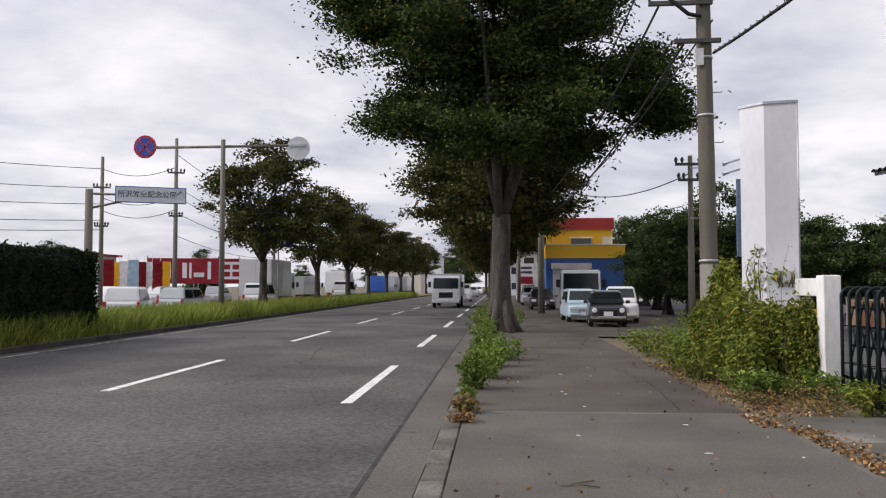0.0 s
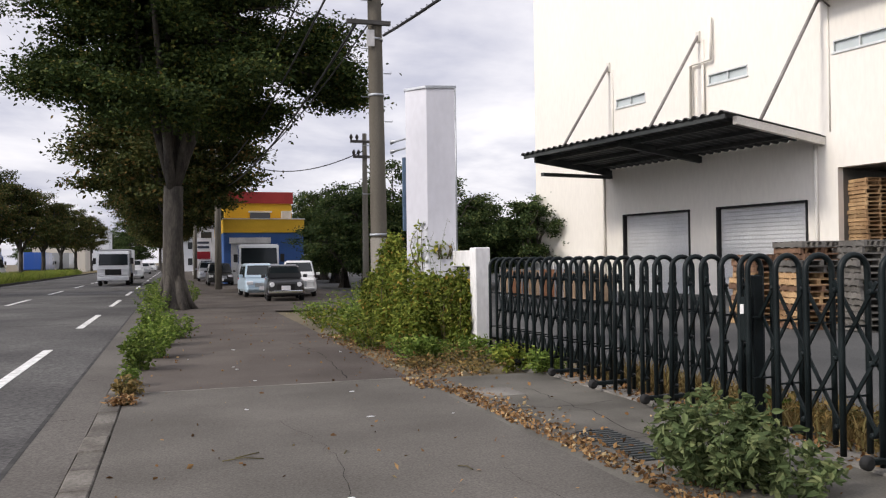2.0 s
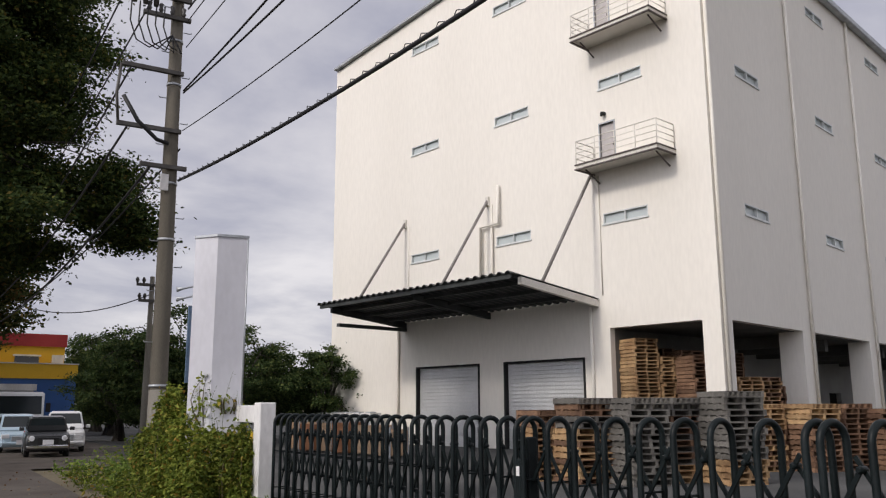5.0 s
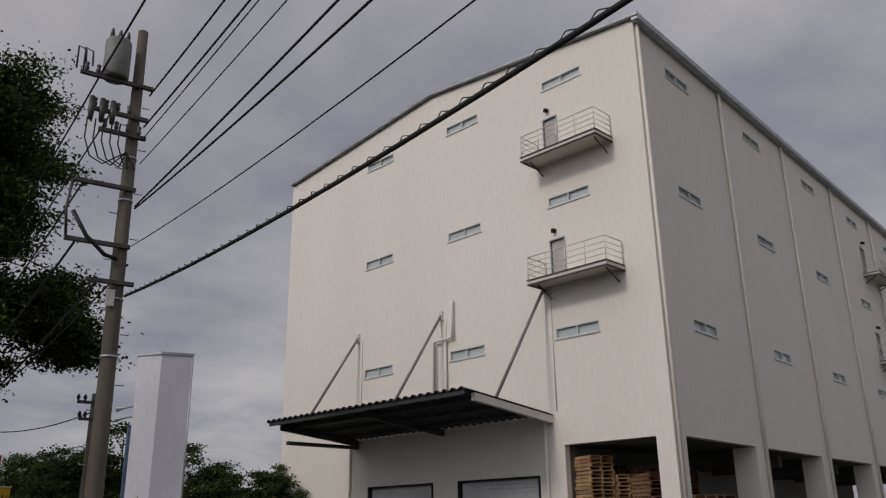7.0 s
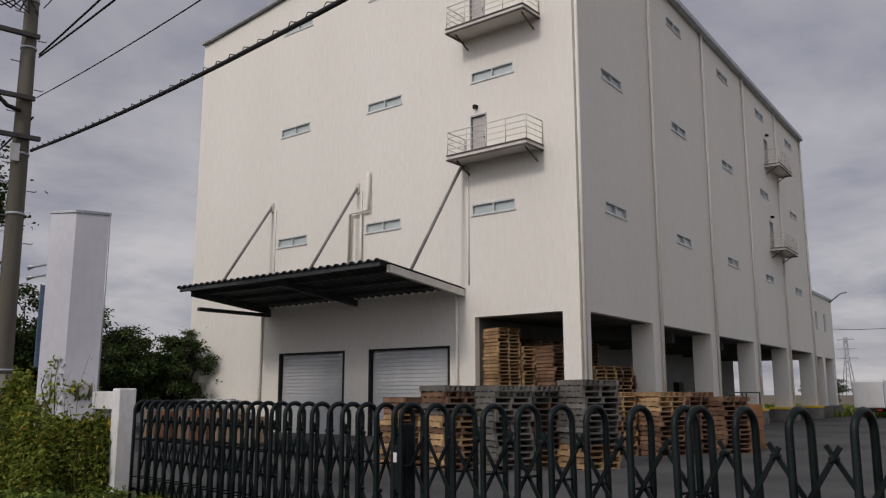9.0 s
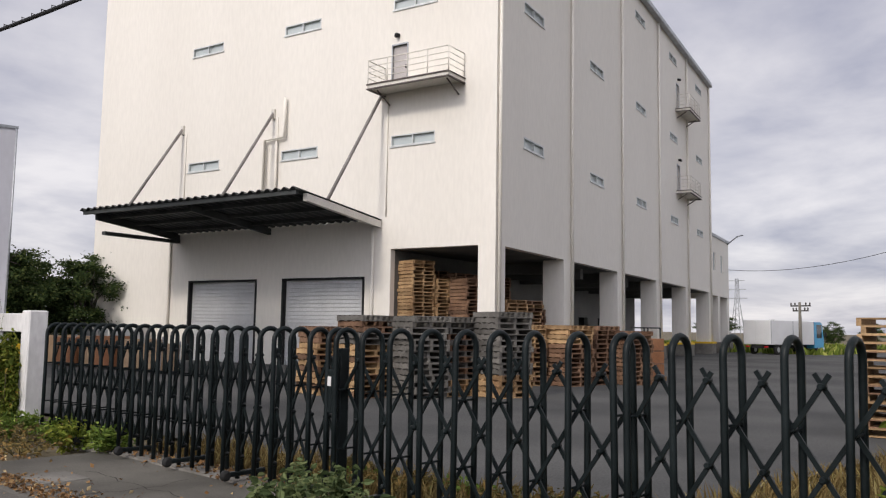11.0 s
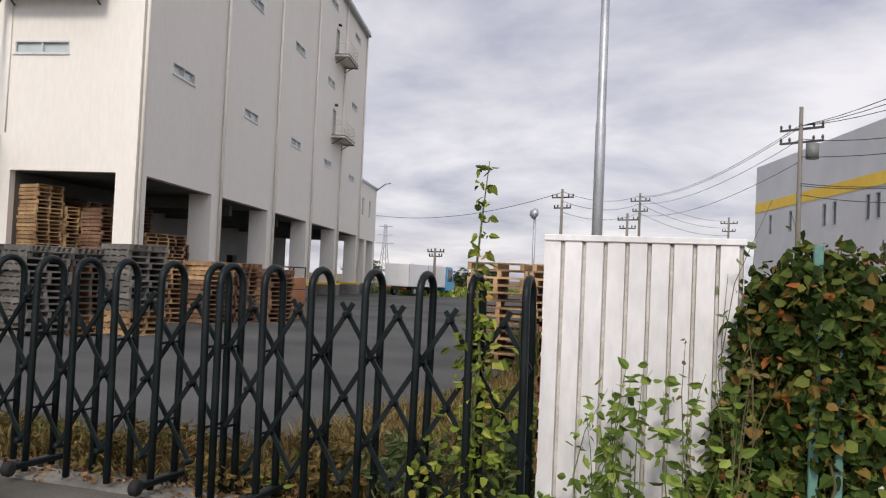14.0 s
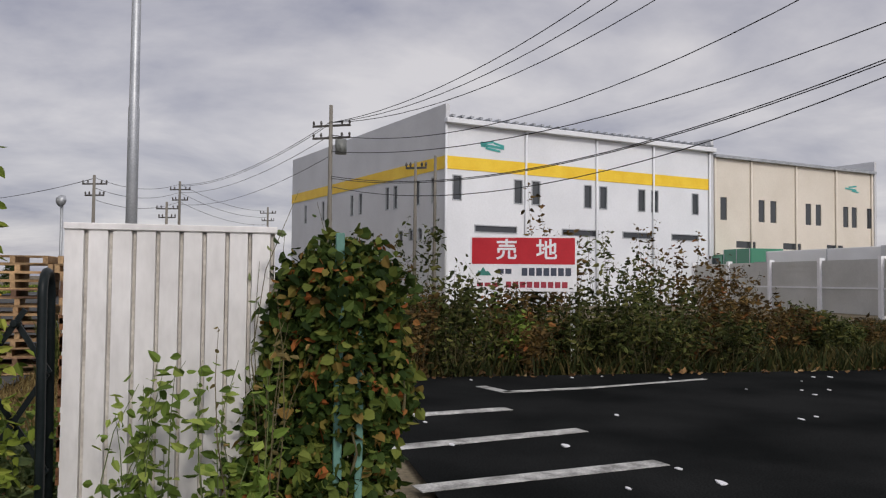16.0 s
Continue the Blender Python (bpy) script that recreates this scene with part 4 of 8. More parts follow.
add_tube(bm, [(-0.52, -0.12, 11.2), (-0.52, -0.12, 11.25), (-0.52, -0.12, 12.1), (-0.52, -0.12, 12.16), (-0.52, -0.12, 12.2)], [0.26, 0.28, 0.28, 0.25, 0.1], 18)
xf = part("transformer", bm, M_XFMR, upole, "grey cylindrical pole transformer")
for k in range(3):
    bm = bmesh.new()
    x = -0.7 + 0.17 * k
    add_tube(bm, [(x, -0.2, 12.1), (x, -0.22, 12.25), (x, -0.25, 12.38)], [0.035, 0.05, 0.02], 8)
    part("bushing", bm, M_INSUL, xf)
for k in range(3):
    bm = bmesh.new()
    x = -0.95 + 0.22 * k
    add_tube(bm, [(x, -0.2, 10.6), (x, -0.24, 10.3), (x, -0.22, 10.05)], [0.06, 0.07, 0.05], 10)
    part("cutout", bm, M_INSUL, upole, "dark porcelain cutout")
for k in range(2):
    bm = bmesh.new()
    x = -1.2 - 0.14 * k
    add_tube(bm, [(x, -0.17, 11.2), (x, -0.17, 11.75), (x + 0.16, -0.17, 11.7), (x + 0.18, -0.17, 11.35)], 0.02, 6)
    part("disconnector", bm, M_INSUL, upole)
for k in range(5):
    bm = bmesh.new()
    x = -1.0 + 0.17 * k
    add_tube(bm, [(x, -0.2, 10.1), (x - 0.02, -0.25, 9.6), (x + 0.12, -0.25, 9.2), (x + 0.4, -0.2, 9.1), (-0.12, -0.15, 9.5)], 0.016, 6)
    part("jumper", bm, M_WIRE, upole)
box_part("white_plate", (-0.215, -0.17, 6.05, -0.05, -0.12, 6.4), M_WPAINT, upole, "small pale plate")

PB = (4.25, -21.0)


def hung(name, h0, h1, sag, r, label, dx0=0.05, dx1=0.0, spiral=False):
    return wire(name, (PA.x + dx0, PA.y - 0.15, h0), (PB[0] + dx1, PB[1], h1), sag, r, label, "street wires", spiral)


hung("cable", 6.3, 6.6, 1.24, 0.03, "thick black telephone cable with spiral lashing", 0.1, 0, True)
hung("wire", 7.4, 7.2, 1.1, 0.011, "thin black overhead wire", 0.12, 0.1)
hung("wire", 8.25, 8.2, 0.85, 0.02, "twisted black overhead wire", 0.1, 0.2)
hung("wire", 8.3, 8.6, 0.5, 0.02, "twisted black overhead wire", 0.1, 0.0)
hung("wire", 9.3, 9.3, 0.45, 0.011, "thin black overhead wire", 0.1, 0.1)
hung("wire", 9.9, 9.9, 0.5, 0.012, "thin black overhead wire", 0.1, -0.1)
hung("wire", 10.2, 10.2, 0.7, 0.02, "black overhead power line", 0.1, -0.2)
hung("wire", 11.0, 11.0, 0.7, 0.02, "black overhead power line", 0.15, -0.2)
hung("wire", 11.3, 11.6, 0.3, 0.022, "black overhead power line", -0.9, -0.9)
# onward along the street
for dx, h, r in ((-0.9, 11.3, 0.02), (-0.6, 10.4, 0.018), (-1.0, 8.6, 0.02), (-1.0, 7.3, 0.025), (-0.5, 6.5, 0.03), (0.1, 7.0, 0.02)):
    wire("wire", (PA.x + dx, PA.y - 0.1, h), (2.4 + dx * 0.4, 46.0, h * 0.88 - 0.4), 0.8, r, "black overhead wire along the street", "street wires")


def plain_pole(x, y, h, label, arms=((0.93, 1.0), (0.85, 0.8)), r=0.16, yaw=0.0, xf=False):
    p = thing("utility_pole", label, "utility pole", pose(x, y, ground_z(x, y) - 0.05, 0, 0, yaw))
    bm = bmesh.new()
    add_tube(bm, [(0, 0, 0), (0, 0, h * 0.5), (0, 0, h)], [r, r * 0.82, r * 0.62], 12)
    part("shaft", bm, M_POLE, p)
    for f, w in arms:
        bm = bmesh.new()
        add_box(bm, -w, -0.12, h * f - 0.05, w, -0.04, h * f + 0.05)
        arm = part("crossarm", bm, M_INSUL, p)
        for s in (-0.95, -0.55, 0.55, 0.95):
            bm = bmesh.new()
            add_tube(bm, [(s * w, -0.08, h * f + 0.05), (s * w, -0.08, h * f + 0.16), (s * w, -0.08, h * f + 0.26)], [0.03, 0.07, 0.03], 8)
            part("insulator", bm, M_INSUL, arm)
    if xf:
        bm = bmesh.new()
        add_tube(bm, [(-0.5, -0.1, h * 0.76), (-0.5, -0.1, h * 0.83)], 0.28, 12)
        part("transformer", bm, M_XFMR, p)
    return p


plain_pole(PB[0], PB[1], 12.6, "concrete utility pole carrying street wires")
plain_pole(2.4, 46.0, 9.2, "dark utility pole beside the pavement", r=0.2)
plain_pole(1.9, 75.0, 9.0, "utility pole far along the pavement", r=0.18)
plain_pole(6.95, 30.2, 6.3, "thin green-grey utility pole beside trees", ((0.95, 0.55), (0.86, 0.45)), 0.13)
wire("wire", (6.95, 30.2, 5.6), (2.4, 46, 7.6), 1.0, 0.02, "black wire between poles", "street wires")
# poles behind the yard and the other warehouse
P2 = plain_pole(40.2, -3.4, 9.9, "concrete utility pole with a transformer before the yellow-banded warehouse", ((0.9, 1.0), (0.84, 1.0)), 0.14, 60, True)
FARP = [(60.0, 10.9, 8.6), (73.0, 6.5, 9.8), (68, 7.0, 7.6), (66.0, 22.6, 4.2), (92.0, -1.0, 9.2)]
for x, y, h in FARP:
    plain_pole(x, y, h, "thin utility pole far behind the yard", ((0.93, 0.9), (0.84, 0.7)), 0.15, 70)
for a, b in ((0, 1), (1, 4)):
    for dz in (0.0, -0.7, -1.5):
        wire("wire", (FARP[a][0], FARP[a][1], FARP[a][2] * 0.95 + dz), (FARP[b][0], FARP[b][1], FARP[b][2] * 0.95 + dz), 0.6, 0.016, "thin black overhead wire in the distance", "far wires")
for dz, dx in ((0.0, 0.4), (0.0, -0.4), (-0.6, 0), (-1.6, 0.1)):
    wire("wire", (73 + dx, 6.5, 9.2 + dz), (40.2 + dx, -3.4, 9.0 + dz), 0.8, 0.014, "thin black overhead wire in the distance", "far wires")
wire("wire", (60.0, 10.9, 8.1), (74.0, 34.0, 7.6), 1.2, 0.02, "thin black overhead wire in the distance", "far wires")
for h0, h1, s in ((9.00, 22.40, 3.90), (9.00, 21.00, 3.90), (9.00, 19.40, 3.90), (8.40, 15.60, 3.90), (7.60, 11.40, 2.50), (6.40, 11.40, 3.00), (6.30, 11.20, 2.90), (5.90, 11.60, 3.40)):
    wire("wire", (40.2, -3.4, h0), (PB[0], PB[1], h1), s, 0.017, "black overhead wire to the street pole", "street wires")
plain_pole(37.3, -7.05, 6.9, "short utility pole before the grey gable wall", ((0.96, 0.5),), 0.1, 60)
plain_pole(37.2, -7.95, 7.2, "bare pole before the grey gable wall", (), 0.1)
# tall lamp pole in the yard
lamp = thing("lamp_pole", "tall galvanised steel lamp pole", "lamp pole", pose(13.9, 1.86, -0.2))
bm = bmesh.new()
add_tube(bm, [(0, 0, 0), (0, 0, 4.3), (0, 0, 4.35), (0, 0, 10)], [0.09, 0.085, 0.075, 0.06], 14)
part("shaft", bm, M_GREYSTEEL, lamp)
bm = bmesh.new()
add_box(bm, -0.5, -0.15, 9.95, 0.5, 0.15, 10.1, bevel=0.03)
part("lamp_head", bm, M_GREYSTEEL, lamp)
# small flood light mast far in the yard
mast = thing("flood_light", "small flood light on a thin mast far in the yard", "lamp", pose(43.0, 9.2, -0.22))
bm = bmesh.new()
add_tube(bm, [(0, 0, 0), (0, 0, 5.2)], 0.07, 8)
part("mast", bm, M_GREYSTEEL, mast)
bm = bmesh.new()
add_tube(bm, [(-0.1, 0.25, 5.3), (-0.05, 0.1, 5.3), (0.02, -0.05, 5.25), (0.05, -0.15, 5.2)], [0.12, 0.28, 0.3, 0.1], 12)
part("lamp_head", bm, M_GREYSTEEL, mast)
# pylon on the horizon
pyl = thing("pylon", "hazy lattice power pylon on the horizon", "pylon", pose(640, 265, 0))
for sx, sy in ((-1, -1), (1, -1), (1, 1), (-1, 1)):
    bm = bmesh.new()
    add_tube(bm, [(sx * 4, sy * 4, 0), (sx * 1.4, sy * 1.4, 26), (sx * 0.8, sy * 0.8, 44)], 0.3, 4)
    part("leg", bm, M_GREYSTEEL, pyl)
for z, w in ((28, 8), (35, 7), (42, 6)):
    bm = bmesh.new()
    add_box(bm, -0.5, -w, z, 0.5, w, z + 0.7)
    part("arm", bm, M_GREYSTEEL, pyl)
for z in range(3, 42, 5):
    bm = bmesh.new()
    w = 4 - 2.6 * min(z, 26) / 26
    add_tube(bm, [(-w, -w, z), (w, w, z + 5)], 0.2, 4)
    add_tube(bm, [(-w, w, z), (w, -w, z + 5)], 0.2, 4)
    part("lattice", bm, M_GREYSTEEL, pyl)


# ---- trees ----
def branch_pts(rng, a, b, k=6, bow=0.12):
    a, b = np.array(a, float), np.array(b, float)
    t = np.linspace(0, 1, k)[:, None]
    p = a + (b - a) * t
    side = rng.normal(size=3) * np.linalg.norm(b - a) * bow
    side[2] = abs(side[2])
    return (p + side * np.sin(np.pi * t)).tolist()


def tree_meshes(seed, height, spread, fork, trunk_r, clumps, per, leaf, low, leaf_mat_, shape=0.6, boughs=()):
    """A vase-shaped street tree: trunk with root flare, limbs, branches and one crown of separate leaves."""
    rng = np.random.default_rng(seed)
    bm = bmesh.new()
    add_tube(bm, [(0, 0, -0.15), (0.0, 0, 0.12), (0.02, 0, 0.6), (0.0, 0.03, fork * 0.6), (0.03, 0, fork)], [trunk_r * 1.9, trunk_r * 1.45, trunk_r * 1.05, trunk_r * 0.92, trunk_r * 0.9], 18)
    for a in np.linspace(0, math.tau, 7)[:-1]:
        c, s = math.cos(a), math.sin(a)
        add_tube(bm, [(c * trunk_r * 2.2, s * trunk_r * 2.2, -0.12), (c * trunk_r * 1.3, s * trunk_r * 1.3, 0.25), (c * trunk_r * 0.6, s * trunk_r * 0.6, 1.2)], [trunk_r * 0.3, trunk_r * 0.42, trunk_r * 0.3], 8)
    cents = []
    while len(cents) < clumps:
        u = rng.uniform(-1, 1, 3)
        if np.linalg.norm(u) > 1:
            continue
        u *= (0.45 + 0.55 * rng.random()) / max(np.linalg.norm(u), 0.3) if rng.random() < 0.55 else 1
        z = (low + height) / 2 + u[2] * (height - low) / 2
        w = spread * (1.0 - shape * max(0.0, (z - low) / (height - low) - 0.35)) * (1 + 0.18 * math.sin(5 * math.atan2(u[1], u[0]) + seed))
        cents.append((u[0] * w, u[1] * w, z - 0.06 * (u[0] ** 2 + u[1] ** 2) * spread))
    for bx, by, bz, br, bn in boughs:
        for _ in range(bn):
            u = rng.normal(size=3) * (0.5, 0.5, 0.28)
            cents.append((bx + u[0] * br, by + u[1] * br, bz + u[2] * br))
    cents = np.array(cents)
    limbs = []
    for k in range(9):
        ang = math.tau * k / 9 + rng.uniform(-0.3, 0.3)
        r = spread * rng.uniform(0.3, 0.6)
        tip = (math.cos(ang) * r, math.sin(ang) * r, fork + (height - fork) * rng.uniform(0.45, 0.8))
        pts = branch_pts(rng, (0, 0, fork * rng.uniform(0.85, 1.0)), tip, 7, 0.08)
        add_tube(bm, pts, [trunk_r * f for f in (0.5, 0.42, 0.34, 0.27, 0.2, 0.14, 0.08)], 9)
        limbs += pts[2:]
    limbs = np.array(limbs)
    for c in cents[:: max(1, len(cents) // 110)]:
        i = np.argmin(np.linalg.norm(limbs - c, axis=1))
        add_tube(bm, branch_pts(rng, limbs[i], c, 5, 0.1), [trunk_r * f for f in (0.13, 0.1, 0.075, 0.05, 0.02)], 6)
    trunk = mesh_of("trunk", bm, M_BARK)
    out = []
    for c in cents:
        d = np.array([c[0], c[1], 0.0])
        d = d / (np.linalg.norm(d) + 1e-6)
        k = int(per * rng.uniform(0.6, 1.4))
        s = rng.normal(size=(k, 3)) * np.array([1, 1, 0.34]) * spread * 0.1
        s += d * (rng.random((k, 1)) ** 3) * spread * 0.22 - np.array([0, 0, 1.0]) * (rng.random((k, 1)) ** 2) * 0.35
        out.append(c + s)
    crown = leaf_cloud("crown", np.concatenate(out), leaf, leaf_mat_, rng)
    return trunk, crown


def plant_tree(name, meshes, m, label, group=""):
    t = thing(name, label, "tree", m, group)
    shared("trunk", meshes[0], t)
    shared("crown", meshes[1], t)
    return t


Z1 = tree_meshes(11, 17.4, 3.9, 3.9, 0.33, 360, 520, 0.14, 6.7, L_ZELK, 0.25, ((2.8, 0, 13.2, 1.3, 14), (2.5, 0, 15.4, 1.3, 14), (4.8, -0.5, 8.0, 0.7, 7), (4.2, -0.5, 9.1, 0.8, 6), (5.2, -0.3, 7.4, 0.4, 4), (0.3, -1.6, 6.5, 1.1, 10), (-1.4, -0.8, 6.4, 1.0, 9), (1.3, 0.6, 6.3, 1.1, 9), (2.6, 0.4, 6.4, 0.8, 6), (4.1, 0, 7.9, 1.2, 14), (5.1, 0.3, 7.1, 0.6, 6), (3.4, -0.6, 8.6, 1.3, 12), (-3.9, 0, 10.6, 1.4, 18), (-3.1, 0.4, 7.7, 1.2, 14), (-4.8, 0, 11.6, 0.8, 8), (-3.0, -1.0, 7.0, 1.0, 8), (1.5, -2, 7.2, 1.4, 10), (-1, 2, 7.0, 1.5, 10)))
Z2 = tree_meshes(23, 15.0, 4.9, 4.4, 0.34, 230, 230, 0.24, 4.6, L_ZELK_AUT, 0.35)
Z3 = tree_meshes(37, 9.9, 2.9, 3.0, 0.22, 120, 190, 0.19, 3.2, L_ZELK_AUT, 0.3)
Z4 = tree_meshes(41, 9.2, 2.7, 2.8, 0.2, 95, 190, 0.19, 3.4, L_ZELK_AUT, 0.45)
plant_tree("zelkova_tree", Z1, pose(0.1, 27.5, 0), "large dark green zelkova street tree with a smooth grey trunk", "street trees")
for i, (x, y, s) in enumerate(((-0.1, 40.5, 0.86), (0.0, 53.5, 0.84), (-0.2, 67, 0.85), (-0.4, 82, 0.85), (-0.6, 98, 0.8), (-0.9, 118, 0.85), (-1.4, 142, 0.9), (-2.4, 170, 0.9))):
    plant_tree("zelkova_tree", Z2, pose(x, y, 0, 0, 0, 47 * i) @ Matrix.Scale(s, 4), "dark green zelkova street tree in the pavement row", "street trees")
for i, (x, y, s) in enumerate(((-12.7, 44, 1.0), (-12.7, 57.5, 0.98), (-12.8, 70, 0.95), (-12.9, 82, 0.95), (-13.0, 96, 0.95), (-13.2, 112, 1.0), (-13.6, 132, 1.0), (-14, 160, 1.1))):
    plant_tree("zelkova_tree", Z4 if i % 2 else Z3, pose(x, y, 0, 0, 0, 61 * i) @ Matrix.Scale(s, 4), "rounded green zelkova tree on the median", "median trees")

E1 = tree_meshes(51, 6.6, 3.0, 1.6, 0.22, 120, 210, 0.17, 0.9, L_DARK, 0.3)
E2 = tree_meshes(57, 6.0, 2.4, 1.4, 0.2, 90, 210, 0.17, 0.8, L_DARK, 0.5)
for i, (az, d, s) in enumerate(((10.8, 62, 1.2), (11.4, 49, 0.85), (12.9, 46, 1.0), (14.4, 48, 1.1), (17.0, 56, 0.9), (18.9, 46, 0.92), (20.6, 47, 0.9), (22.4, 54, 0.55), (24.6, 47, 0.9), (26.6, 50, 1.0), (9.9, 74, 1.25), (9.3, 84, 1.3), (3.0, 260, 3.0), (-3.2, 280, 2.2), (-2.2, 250, 2.4), (-4.6, 290, 2.0), (-6.5, 230, 1.3), (-8.5, 210, 1.1), (-11.0, 190, 1.0), (-13.5, 170, 0.9))):
    a = radians(az)
    plant_tree("evergreen_tree", E1 if i % 2 else E2, pose(d * math.sin(a), d * math.cos(a), -0.1, 0, 0, 73 * i) @ Matrix.Scale(s, 4), "dense dark evergreen tree behind the wall", "background trees")
for i, (az, d, s) in enumerate(((-29.0, 75, 0.95), (-20.0, 90, 0.85), (-16.0, 100, 0.8), (-27.2, 80, 0.7), (69.4, 98, 0.55), (73, 120, 0.5), (75.2, 110, 0.55), (80.2, 75, 0.45), (79.0, 82, 0.5), (66.0, 110, 0.75))):
    a = radians(az)
    plant_tree("evergreen_tree", E1 if i % 2 else E2, pose(d * math.sin(a), d * math.cos(a), -0.2, 0, 0, 31 * i) @ Matrix.Scale(s, 4), "small round dark tree in the distance", "background trees")


# ---- pallets ----
def pallet_kind(mat, loose=True):
    """A slatted pallet; loose: each board a part of its own, else each deck one part."""
    base = thing("pallet", "", "pallet")
    rows = [(-0.55 + i * 0.2, 0.122, 0.142) for i in range(6)], [(-0.55 + i * 0.333, 0.0, 0.018) for i in range(4)]
    if loose:
        bm = bmesh.new()
        add_box(bm, -0.55, 0, 0, 0.55, 0.1, 0.02)
        board = mesh_of("board", bm, mat)
        for y, z0, z1 in rows[0] + rows[1]:
            shared("board", board, base, pose(0, y, z0 - (0.002 if z0 == 0 else 0)))
    else:
        for name, row in (("top_deck", rows[0]), ("bottom_deck", rows[1])):
            bm = bmesh.new()
            for y, z0, z1 in row:
                add_box(bm, -0.55, y, z0, 0.55, y + 0.1, z1)
            tagged(shared(name, mesh_of(name, bm, mat), base), kind="stuff")
    bm = bmesh.new()
    add_box(bm, -0.04, -0.55, 0.018, 0.04, 0.55, 0.122)
    bear = mesh_of("bearer", bm, mat)
    for x in (-0.51, 0.0, 0.51):
        shared("bearer", bear, base, pose(x, 0, 0))
    return base


PAL = {"light": pallet_kind(M_PALLET), "grey": pallet_kind(M_PALLET_GREY), "brown": pallet_kind(M_PALLET_BROWN), "light dim": pallet_kind(M_PALLET, False), "brown dim": pallet_kind(M_PALLET_BROWN, False)}
WORD = {"light": "pale yellow-brown wooden pallet in a stack", "grey": "weathered dark grey wooden pallet in a stack", "brown": "brown wooden pallet in a stack"}
prng = random.Random(5)
used = set()


def stack(x, y, z0, kinds, yaw, group):
    z = z0
    for k in kinds:
        m = pose(x + prng.uniform(-0.05, 0.05), y + prng.uniform(-0.05, 0.05), z, 0, 0, yaw + prng.uniform(-4, 4))
        if k in used:
            ob = copy_thing(PAL[k], m)
        else:
            ob = PAL[k]
            ob.matrix_basis = m
            used.add(k)
        tagged(ob, WORD[k.split()[0]], "pallet", group)
        z += 0.1435
    return z


YARD = "pallets stacked in the yard"
yz = YARD_Z + 0.003
stack(13.95, 16.9, yz, ["light", "brown", "light", "light", "brown"] * 2 + ["brown"] * 2, -10, YARD)
stack(14.15, 15.55, yz, ["brown", "light", "light"] * 3 + ["grey"] * 2 + ["brown", "brown", "grey"], -8, YARD)
stack(14.9, 14.5, yz, ["grey"] * 14, -12, YARD)
stack(16.25, 14.55, yz, ["light"] * 3 + ["grey", "brown"] * 4 + ["grey"] * 3, -9, YARD)
stack(16.85, 13.4, yz, ["light"] * 4 + ["grey"] * 11, -11, YARD)
stack(20.9, 15.75, yz, ["light", "brown"] * 4 + ["light"] * 5, -8, YARD)
stack(22.0, 14.75, yz, ["brown"] * 9 + ["light"] * 4, -11, YARD)
stack(23.4, 14.7, yz, ["brown"] * 13, -9, YARD)
stack(24.2, 13.9, yz, ["brown"] * 12, -14, YARD)
STORE = "pallets stacked under the warehouse"
stack(26.2, 20.4, yz, ["brown dim"] * 12 + ["light dim"] * 8, -11, STORE)
stack(27.4, 20.5, yz, ["light dim", "brown dim"] * 10, -11, STORE)
stack(24.35, 23.75, yz, ["light dim"] * 31, -10, STORE)
stack(25.47, 23.4, yz, ["brown dim"] * 8 + ["light dim"] * 18, -12, STORE)
stack(25.8, 22.15, yz, ["brown dim"] * 26, -10, STORE)
stack(26.65, 23.5, yz, ["brown dim"] * 28, -10, STORE)
stack(27.85, 23.3, yz, ["brown dim"] * 28, -10, STORE)
SIDE = "pallets stacked beside the dry grass"
stack(15.95, 3.95, yz + 0.01, ["light", "brown", "light", "light"] * 3 + ["light"] * 2, 96, SIDE)
stack(16.1, 2.72, yz + 0.01, ["light", "brown", "brown", "light"] * 3 + ["light"] * 2, 92, SIDE)
# stacks deep in the store, too dim to tell apart
bm = bmesh.new()
for sx, sy, n in ((26.2, 24.6, 29), (27.9, 24.8, 29), (25.3, 25.9, 29), (28.9, 21.4, 18), (29.3, 23.6, 28)):
    for i in range(n):
        z = yz + 0.1435 * i
        m = pose(sx + prng.uniform(-0.03, 0.03), sy + prng.uniform(-0.03, 0.03), z, 0, 0, -10)
        add_box(bm, -0.55, -0.55, 0.12, 0.55, 0.55, 0.142, m=m)
        for x in (-0.55, -0.04, 0.47):
            add_box(bm, x, -0.55, 0.0, x + 0.08, 0.55, 0.12, m=m)
solid("pallet_rows", bm, M_PALLET_BROWN, "dim rows of brown pallets deep in the store", "pallets", "stuff", STORE)


# ---- the second warehouse, sign, fence, parking marks ----
WC = Vector((44.87, -10.15, 0))
W2F, W2L = frame_at(WC, 164.3), frame_at(WC, 73.6)
N2F, N2L = Vector((W2F.y, -W2F.x, 0)), Vector((-W2L.y, W2L.x, 0))
if N2F.dot(WC) > 0:
    N2F = -N2F
if N2L.dot(WC) > 0:
    N2L = -N2L
M2F = Matrix(((W2F.x, N2F.x, 0, WC.x), (W2F.y, N2F.y, 0, WC.y), (0, 0, 1, 0), (0, 0, 0, 1)))
M2L = Matrix(((W2L.x, N2L.x, 0, WC.x), (W2L.y, N2L.y, 0, WC.y), (0, 0, 1, 0), (0, 0, 0, 1)))
M_WH2 = surf("white_siding", (0.66, 0.68, 0.71), (0.72, 0.74, 0.77), 0.4, 0.5, 0.08, 10, tint=0.03)
M_WH2G = surf("grey_siding", (0.52, 0.53, 0.55), (0.58, 0.59, 0.61), 0.4, 0.5, 0.08, 10, tint=0.04)
